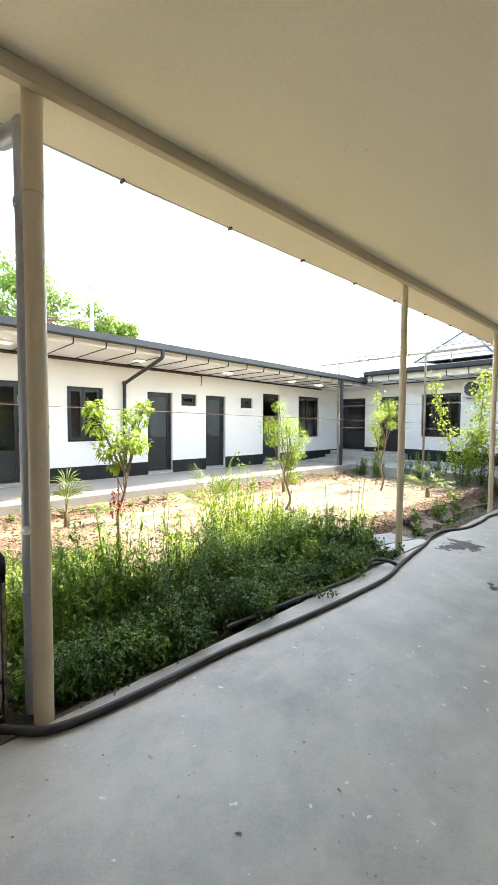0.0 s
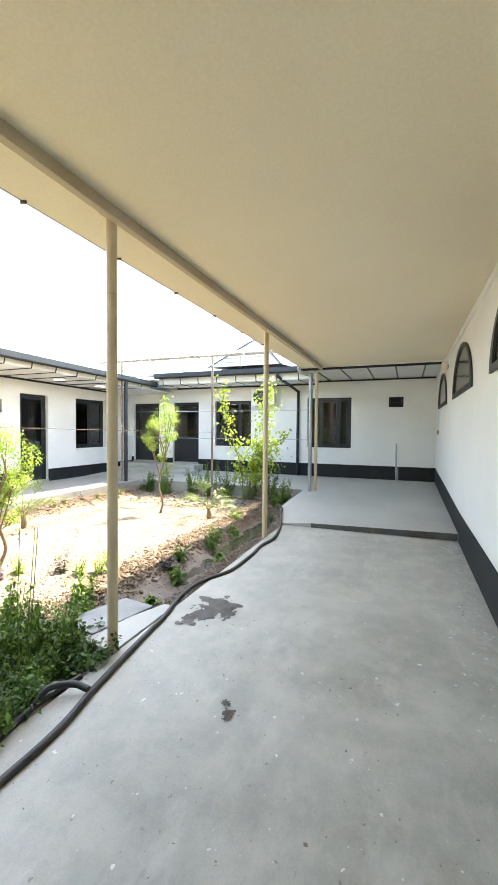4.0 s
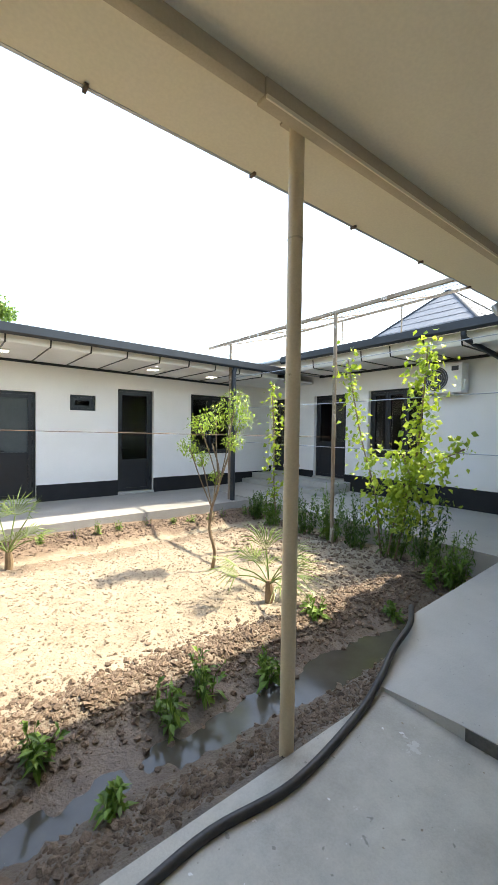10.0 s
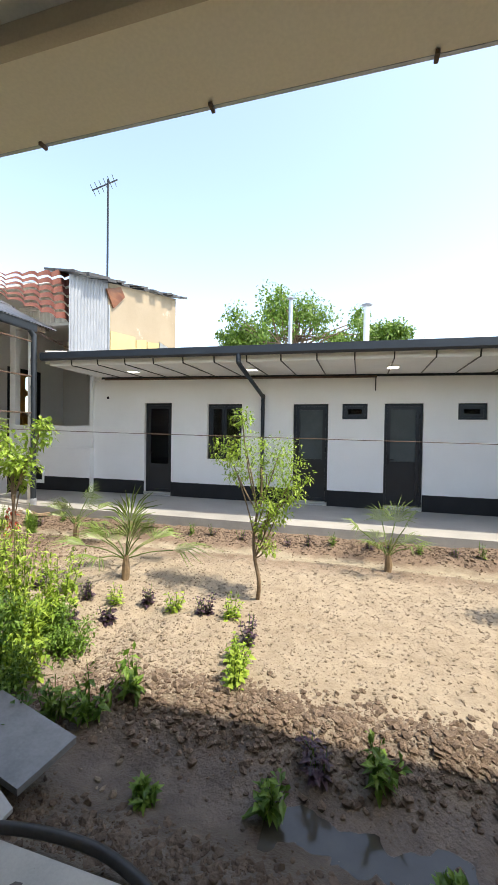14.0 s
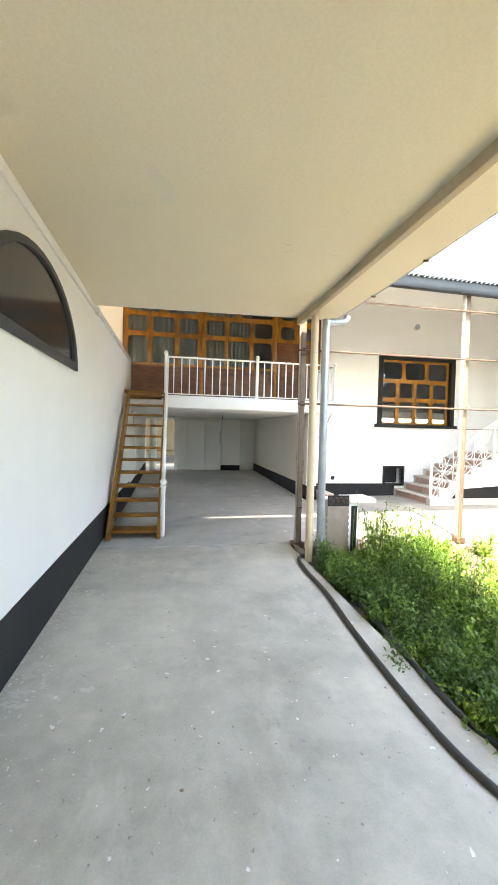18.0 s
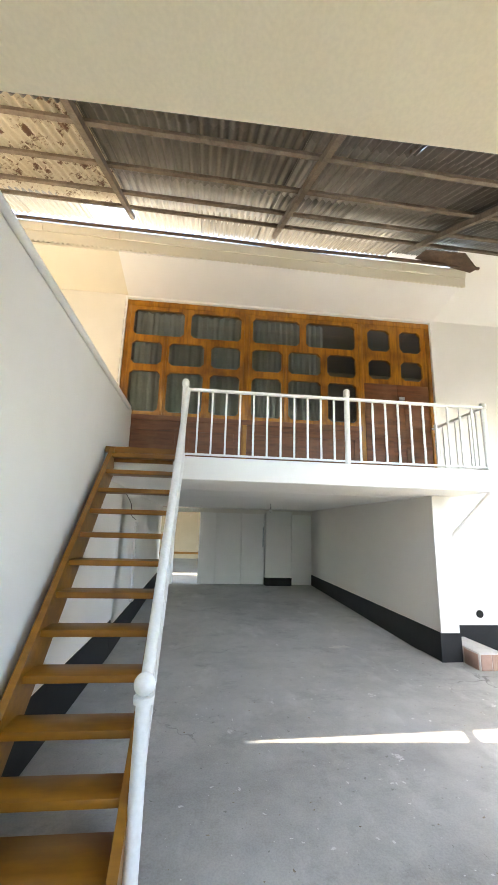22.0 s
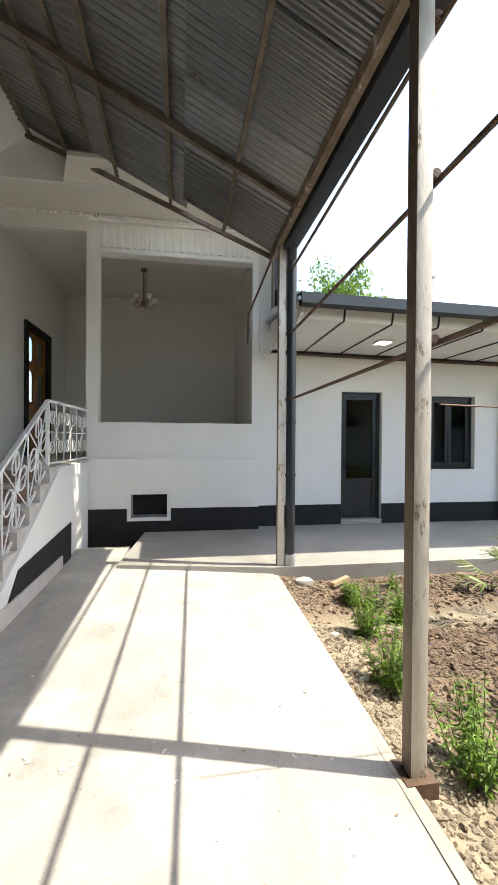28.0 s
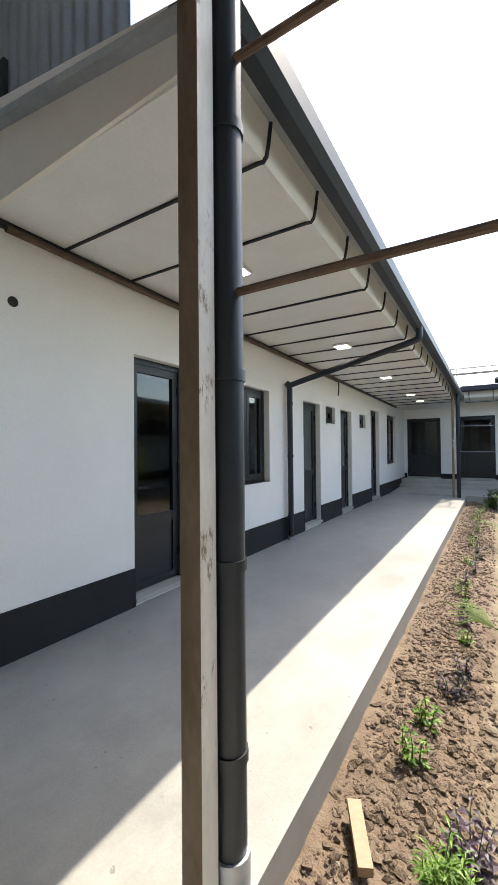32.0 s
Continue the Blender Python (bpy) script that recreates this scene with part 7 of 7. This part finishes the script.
def fan_palm(x, y, size, seed, fronds, label):
    """A small fan palm: a fibrous stub and stalks that end in fans of folded blades."""
    rg = random.Random(seed)
    t = thing("fan_palm", label, "palm", "fan palms")
    t.location = (x, y, soil_z(x, y) - 0.02)
    part("stub", tube(bmesh.new(), [(0, 0, 0), (0.01, 0, size * 0.12), (0, 0.01, size * 0.26)], [0.045, 0.05, 0.03], 9), M["dead"], t, "fibrous brown stub")
    for k in range(fronds):
        a = math.tau * k / fronds * 2.4 + rg.uniform(-0.3, 0.3)
        el = rg.uniform(0.05, 1.3)
        d = Vector((math.cos(a) * math.cos(el), math.sin(a) * math.cos(el), math.sin(el)))
        base = Vector((0, 0, size * 0.22))
        tip = base + d * size * rg.uniform(0.25, 0.5)
        bm = bmesh.new()
        tube(bm, smooth_line([base, base.lerp(tip, 0.5) + Vector((0, 0, 0.03)), tip], 3), 0.007, 5)
        side = d.cross(Vector((0, 0, 1))).normalized()
        up = side.cross(d).normalized()
        L = size * rg.uniform(0.36, 0.48)
        spread = rg.uniform(0.6, 1.15)
        vs, fs = [], []
        for j in range(13):
            s = (-1.2 + 2.4 * j / 12) * spread + rg.uniform(-0.05, 0.05)
            b = d * math.cos(s) + side * math.sin(s)
            w = 0.0075 * size / 0.9
            o = len(vs)
            across = (side * math.cos(s) - d * math.sin(s))
            ln = L * (1.1 - 0.25 * abs(s)) * rg.uniform(0.8, 1.1)
            p1, p2 = tip + b * ln * 0.5 + up * 0.01, tip + b * ln + Vector((0, 0, -0.16 * ln - rg.uniform(0, 0.07)))
            vs += [tip, p1 + across * w, p1 + up * w * 0.7, p1 - across * w, p2]
            fs += [(o, o + 1, o + 2), (o, o + 2, o + 3), (o + 1, o + 4, o + 2), (o + 2, o + 4, o + 3)]
        fr = part("frond_stalk", bm, M["palm"], t)
        join_part("fan", raw_mesh("fan", [tuple(v) for v in vs], fs, M["palm"]), fr, "fan of narrow blades")
    return t


fan_palm(8.08, 6.35, 1.0, 1, 9, "small fan palm with sparse stiff fans")
fan_palm(5.02, 5.09, 1.2, 2, 13, "fan palm with spreading pale green fans")
fan_palm(10.10, 3.83, 0.95, 3, 10, "low fan palm beside the wet furrow")
fan_palm(3.20, 6.43, 1.05, 4, 10, "fan palm on a short brown stub")


def herb(name, x, y, h, r, seed, mat, label, group, stems=7, leaf=0.05, dens=16, wide=0.4, zup=0.5, fluff=0.0):
    """A leafy herb: stems with leaves round them; fluff spreads the leaves off the stem into a feathery cloud."""
    rg = random.Random(seed)
    t = thing(name, label, "plant", group)
    t.location = (x, y, soil_z(x, y) - 0.02)
    st, lv = bmesh.new(), Leaves()
    for k in range(stems):
        a = rg.uniform(0, math.tau)
        rr = r * rg.random() ** 0.6
        hh = h * rg.uniform(0.55, 1.0)
        foot, top = Vector((rr * 0.35 * math.cos(a), rr * 0.35 * math.sin(a), 0)), Vector((rr * math.cos(a), rr * math.sin(a), hh))
        mid = foot.lerp(top, 0.5) + Vector((rg.uniform(-0.02, 0.02), rg.uniform(-0.02, 0.02), 0.03))
        tube(st, [foot, mid, top], [0.004, 0.003, 0.002], 4)
        for j in range(dens):
            f = 0.12 + 0.88 * j / dens
            p = foot.lerp(top, f)
            b = j * 2.4 + a
            d = Vector((math.cos(b), math.sin(b), zup * rg.uniform(0.2, 1.2)))
            if fluff:
                s = fluff * (1.1 - 0.75 * f)
                p = p + Vector((rg.gauss(0, s), rg.gauss(0, s), rg.gauss(0, s * 0.6)))
                p.z = max(p.z, 0.02)
                d = rand_dir(rg, 0.25)
            ln = leaf * rg.uniform(0.7, 1.2) * (1.15 - 0.5 * f)
            lv.add(p, d, Vector((0, 0, 1)) + rand_dir(rg) * 0.5, ln, ln * wide, 0.25)
    part("stalk", st, M["leaf_mid"], t)
    join_part("leaves", lv.mesh("leaves", mat), t)
    return t


# the thick bed of herbs at the west end
rg = random.Random(21)
for i in range(70):
    x = rg.uniform(1.75, 5.55)
    y = 2.36 + 1.35 * rg.random() ** 1.3
    far = (y - 2.36) / 1.35
    lump = 0.62 + 0.5 * noise.noise(Vector((x * 1.7, y * 1.7, 2.0)))
    hgt = max(0.22, (0.34 + 0.5 * far * (1.25 - far) * 2.2) * (lump + 0.35 * rg.random()))
    hgt *= 1.0 - 0.35 * max(0.0, (x - 4.6))
    # Darker leaves are likelier near the carport edge, painting in its shade.
    kind = M["leaf_dark"] if rg.random() < 0.55 - 0.4 * far else M["leaf_mid"] if rg.random() < 0.75 - 0.4 * far else M["leaf"]
    fine = rg.random() < 0.6
    herb("herb_bush", x, y, hgt, rg.uniform(0.2, 0.36), 100 + i, kind, "dense feathery green herb in the bed" if fine else "bushy green herb with oval leaves in the bed", "herb bed", 14, 0.046 if fine else 0.066, 84 if fine else 48, 0.45 if fine else 0.62, 0.4, 0.075 if fine else 0.05)
for i in range(20):
    x = 1.75 + 0.185 * i + rg.uniform(-0.1, 0.1)
    # Front row is mostly dark leaves, carrying the same painted shade.
    herb("herb_bush", x, rg.uniform(2.36, 2.62), rg.uniform(0.28, 0.5), rg.uniform(0.2, 0.3), 180 + i, M["leaf_dark"] if i % 3 else M["leaf_mid"], "low dark green herb spilling over the concrete edge", "herb bed", 14, 0.052, 60, 0.5, 0.3, 0.07)
for i, (x, y, h) in enumerate(((4.35, 3.75, 1.35), (4.6, 3.95, 1.2), (4.05, 3.65, 1.1), (5.0, 4.0, 0.8), (4.25, 4.05, 1.15), (2.25, 2.95, 1.0), (1.95, 3.0, 0.9), (2.6, 3.2, 0.95), (5.15, 3.5, 0.6), (4.75, 3.4, 0.75), (3.4, 3.5, 0.8))):
    herb("tall_herb", x, y, h, 0.26, 200 + i, M["leaf"] if i not in (5, 6, 7) else M["leaf_mid"], "tall light green herb standing above the bed", "tall herbs", 9, 0.10, 46, 0.3, 0.35, 0.035)
for i, (x, y, h, r) in enumerate(((6.12, 3.05, 0.36, 0.18), (6.3, 3.25, 0.3, 0.15), (5.9, 2.98, 0.32, 0.14), (1.6, 6.4, 0.52, 0.2), (1.42, 5.67, 0.5, 0.22), (1.5, 4.95, 0.5, 0.24), (1.7, 7.0, 0.27, 0.09), (2.05, 6.67, 0.36, 0.12), (8.57, 2.95, 0.36, 0.16), (8.85, 3.05, 0.34, 0.18), (7.86, 3.08, 0.33, 0.1), (7.31, 2.84, 0.24, 0.1), (8.09, 2.62, 0.15, 0.06), (9.35, 2.95, 0.3, 0.1), (10.2, 3.3, 0.24, 0.12), (11.0, 2.95, 0.2, 0.12), (11.9, 3.1, 0.3, 0.16), (6.7, 2.72, 0.12, 0.06))):
    herb("garden_plant", x, y, h, r, 300 + i, M["leaf_mid"], "leafy green plant growing on the bare soil", "garden plants", 18 if x < 3 else 8, 0.085 if x < 3 else 0.1, 30 if x < 3 else 11, 0.2 if x < 3 else 0.42, 0.5, 0.0 if x < 3 else 0.015)
for i in range(16):
    herb("seed_stalk", rg.uniform(1.8, 5.3), rg.uniform(2.5, 3.4), rg.uniform(0.8, 1.25), 0.2, 700 + i, M["leaf_mid"], "thin tall flowering herb stalk above the bed", "seed stalks", 3, 0.03, 16, 0.5, 0.6, 0.012)
for i in range(15):
    herb("leafy_weed", rg.uniform(1.9, 5.4), rg.uniform(2.42, 3.3), rg.uniform(0.45, 0.75), 0.2, 740 + i, M["leaf_mid"], "broad-leaved green weed among the herbs", "leafy weeds", 6, 0.085, 12, 0.55, 0.4, 0.015)
# rows of purple and green basil
row = [(4.3 + 0.33 * i, 4.55 + 0.05 * math.sin(i * 2)) for i in range(7)] + [(6.55, 4.5), (6.84, 4.15), (6.8, 3.86), (6.88, 3.62), (6.92, 3.45)]
for i, (x, y) in enumerate(row):
    purple = i % 2 == 0 and i < 9
    herb("basil", x, y, 0.24 if i < 7 else 0.3, 0.11 if i < 7 else 0.15, 400 + i, M["basil"] if purple else M["leaf"], "purple basil plant" + " in a garden row" if purple else "bright green basil plant in a garden row", "basil row", 8, 0.065, 10, 0.55, 0.4)
for i in range(26):
    x = 2.2 + 0.4 * i + rg.uniform(-0.1, 0.1)
    y = 7.12 + rg.uniform(-0.08, 0.08)
    purple = rg.random() < 0.45
    herb("basil", x, y, rg.uniform(0.14, 0.26), 0.09, 450 + i, M["basil"] if purple else M["leaf_mid"], "purple basil plant under the walkway edge" if purple else "green basil plant under the walkway edge", "edge basil", 6, 0.055, 8, 0.55, 0.4)
for i, (x, y) in enumerate(((7.54, 3.07), (5.4, 4.2), (5.2, 3.95), (1.94, 6.94), (1.72, 5.9))):
    herb("basil", x, y, 0.25, 0.12, 480 + i, M["basil"], "purple basil plant standing on dry clods", "loose basil", 8, 0.07, 10, 0.55, 0.3)
# shrubs and vine at the east edge
for i, (x, y, h, r) in enumerate(((12.3, 3.4, 1.05, 0.33), (12.45, 3.9, 1.0, 0.33), (12.45, 4.5, 1.0, 0.32), (12.4, 5.0, 0.95, 0.3), (12.35, 5.5, 0.8, 0.28), (12.3, 6.3, 0.85, 0.28), (12.4, 6.9, 0.6, 0.22), (12.2, 2.95, 0.7, 0.28))):
    herb("oleander_shrub", x, y, h, r, 500 + i, M["leaf_mid"] if i % 2 else M["leaf_dark"], "dense upright shrub with narrow dark leaves", "east shrubs", 18, 0.10, 34, 0.28, 0.7, 0.025)
vine = thing("grape_vine", "grape vine climbing the trellis wires with bright leaves", "vine")
vine.location = (12.33, 3.9, -0.15)
rg = random.Random(77)
lv = Leaves()
runs = [[(0, -0.1, 0), (0.05, -0.25, 0.8), (0, -0.4, 1.6), (0.02, -0.45, 2.3), (0, -0.5, 2.88)], [(0, 0.1, 0), (0.0, 0.22, 0.9), (0, 0.45, 1.6), (0.03, 0.65, 2.3), (0.0, 0.75, 2.88)], [(0, -0.1, 0.95), (0, -0.5, 1.35), (0, -0.98, 1.6)], [(0, 0.0, 0.1), (0.05, -0.1, 0.7), (0, -0.3, 1.1), (0, -0.2, 1.5)], [(0, 2.3, 0), (0.0, 2.4, 0.8), (0, 2.42, 1.7), (0, 2.5, 2.65)]]
for q, run_pts in enumerate(runs):
    pts = smooth_line(run_pts, 8)
    part("stem", tube(bmesh.new(), pts, 0.012, 5), M["bark"], vine)
    for i, p in enumerate(pts):
        if p.z < 0.5:
            continue
        for _ in range((20, 10, 9, 26, 10)[q]):
            off = Vector((rg.gauss(0, 0.09), rg.gauss(0, (0.12, 0.09, 0.06, 0.26, 0.09)[q]), rg.gauss(0, 0.1)))
            ln = rg.uniform(0.05, 0.095)
            lv.add(p + off, Vector((rg.uniform(-1, 0.4), rg.uniform(-1, 1), rg.uniform(-0.5, 0.3))), rand_dir(rg, 0.6), ln, ln * 1.0, 0.3)
join_part("leaves", lv.mesh("leaves", varied("vine_leaf", (0.20, 0.32, 0.025), (0.50, 0.62, 0.08), 0.45, 0.45)), vine)


# ---- beyond the walls: trees and neighbour houses ----
def big_tree(x, y, z, h, r, seed, label):
    rg = random.Random(seed)
    t = thing("background_tree", label, "tree", "background trees")
    t.location = (x, y, z)
    tr = tube(bmesh.new(), [(0, 0, 0), (0.1, 0.05, h * 0.35), (0.0, 0, h * 0.7)], [0.16, 0.12, 0.06], 8)
    part("trunk", tr, M["bark"], t)
    limbs, lv = bmesh.new(), Leaves()
    for k in range(46):
        a = rg.uniform(0, math.tau)
        el = rg.uniform(-0.05, 1.45)
        rr = r * rg.uniform(0.55, 1.08)
        c = Vector((rr * math.cos(a) * math.cos(el) * 1.15, rr * math.sin(a) * math.cos(el), h * 0.55 + rr * math.sin(el) * 0.95))
        s = Vector((0.05, 0, h * rg.uniform(0.3, 0.6)))
        tube(limbs, [s, s.lerp(c, 0.55) + Vector((0, 0, 0.1)), c], [0.05, 0.03, 0.01], 5)
        cr = r * rg.uniform(0.16, 0.3)
        for _ in range(190):
            d = rand_dir(rg)
            p = c + d * cr * rg.random() ** 0.5
            ln = rg.uniform(0.09, 0.17)
            lv.add(p, rand_dir(rg, -0.2), d + Vector((0, 0, 0.6)), ln, ln * 0.55, 0.2)
    part("branch", limbs, M["bark"], t)
    join_part("crown", lv.mesh("crown", M["leaf_mid"]), t)


big_tree(5.2, 16.2, -0.7, 10.4, 2.3, 5, "leafy green tree rising behind the low roof")
big_tree(8.3, 16.6, -0.7, 9.2, 1.5, 6, "smaller green tree behind the low roof")
big_tree(2.9, 16.5, -0.7, 9.6, 1.35, 7, "green tree behind the house corner")
nb = thing("upper_house", "cream walled upper storey with tattered dark roofing over the yard corner", "house")


def ridge_z(y):
    return 5.15 + (y - 8.3) * 0.225


part("wall", prism([(1.41, 9.66, 3.5), (1.41, 13.4, 3.5), (1.41, 13.4, ridge_z(13.4)), (1.41, 9.66, ridge_z(9.66))], (0.06, 0, 0)), M["neighbour"], nb)
part("end_wall", boxed(0.4, 13.3, 3.5, 1.41, 13.4, 6.0), M["neighbour"], nb)
vs, fs, n = [], [], 150
for i in range(n + 1):
    y = 8.28 + 1.37 * i / n
    w = 0.012 * math.sin(math.tau * i / 12)
    vs += [(1.45 + w, y, 3.3), (1.45 + w, y, ridge_z(y))]
    if i:
        fs.append((2 * i - 2, 2 * i, 2 * i + 1, 2 * i - 1))
join_part("corrugated_sheet", raw_mesh("corrugated_sheet", vs, fs, paint("pale_sheet", (0.2, 0.22, 0.245), (0.27, 0.29, 0.315), 0.5, 2, 60, 0.05, 0.2), True), nb, "pale blue-grey corrugated sheet")
part("corner_strip", boxed(1.43, 9.64, 3.5, 1.5, 9.68, 4.9), M["galv"], nb)
yellow = paint("yellow_sheet", (0.42, 0.33, 0.15), (0.5, 0.4, 0.2), 0.6, 2, 40, 0.05)
for ya, yb, za in ((9.7, 10.9, 4.25), (10.9, 11.5, 4.3), (11.5, 12.25, 4.38)):
    part("yellow_board", prism([(1.475, ya, 3.5), (1.475, yb, 3.5), (1.475, yb - 0.05, za + 0.12), (1.475, ya + 0.02, za)], (0.03, 0, 0)), yellow, nb, "yellow painted board")
for ya, yb, za in ((12.25, 12.6, 4.5), (12.6, 13.0, 4.48)):
    part("metal_sheet", prism([(1.6, ya, 3.5), (1.6, yb + 0.1, 3.5), (1.49, yb, za), (1.49, ya, za + 0.05)], (0.01, 0, 0)), M["galv"], nb, "loose shiny metal sheet")
part("broken_board", prism([(1.49, 9.5, 5.25), (1.49, 10.1, 5.5), (1.49, 10.3, 5.3), (1.49, 9.8, 4.85)], (0.04, 0, 0.0)), M["oldwood"], nb, "broken brown board")
rgn = random.Random(9)
for k in range(15):
    y = 8.25 + 0.37 * k
    e = rgn.uniform(-0.1, 0.12)
    z = ridge_z(y) + 0.02
    part("roofing_sheet", prism([(0.8, y, z + 0.13), (1.62 + e, y, z + rgn.uniform(-0.03, 0.03)), (1.62 + e, y, z + 0.045), (0.8, y, z + 0.18)], (0.0, 0.368, 0.083 + rgn.uniform(-0.03, 0.04))), M["charcoal"], nb)
antenna = thing("roof_antenna", "thin television antenna on a mast", "antenna")
part("mast", rod(bmesh.new(), (0.75, 10.6, 5.6), (0.75, 10.6, 8.75), 0.028, 8), M["dark"], antenna)
part("boom", rod(bmesh.new(), (0.3, 10.5, 8.45), (0.95, 10.75, 8.8), 0.022, 6), M["dark"], antenna)
for k in range(6):
    c = Vector((0.32 + 0.11 * k, 10.51 + 0.04 * k, 8.46 + 0.06 * k))
    part("element", rod(bmesh.new(), c + Vector((-0.1, 0.25, 0)), c + Vector((0.1, -0.25, 0)), 0.009, 5), M["dark"], antenna)
redm = paint("red_metal_tile", (0.085, 0.02, 0.013), (0.135, 0.04, 0.027), 0.75, 3, 40, 0.1, stain=(0.13, 0.06, 0.045), stain_at=0.66)
tiles = thing("red_tile_roof", "faded red metal tile roof of the old house", "roof")
A, B, C, D = Vector((1.3, 5.75, 4.06)), Vector((1.3, 8.7, 4.06)), Vector((1.28, 5.85, 4.14)), Vector((1.12, 8.84, 5.46))
for r in range(6):
    t0, t1 = r / 6, (r + 1) / 6
    vs, fs, n = [], [], 150
    a0, b0, a1, b1 = A.lerp(C, t0), B.lerp(D, t0), A.lerp(C, t1), B.lerp(D, t1)
    for i in range(n + 1):
        p, q = a0.lerp(b0, i / n), a1.lerp(b1, i / n)
        w = 0.05 * abs(math.sin(p.y * 7.8))
        vs += [(p.x + w, p.y, p.z + w + 0.05), (q.x + w, q.y, q.z + w)]
        if i:
            fs.append((2 * i - 2, 2 * i, 2 * i + 1, 2 * i - 1))
    join_part("tile_course", raw_mesh("tile_course", vs, fs, redm, True), tiles)
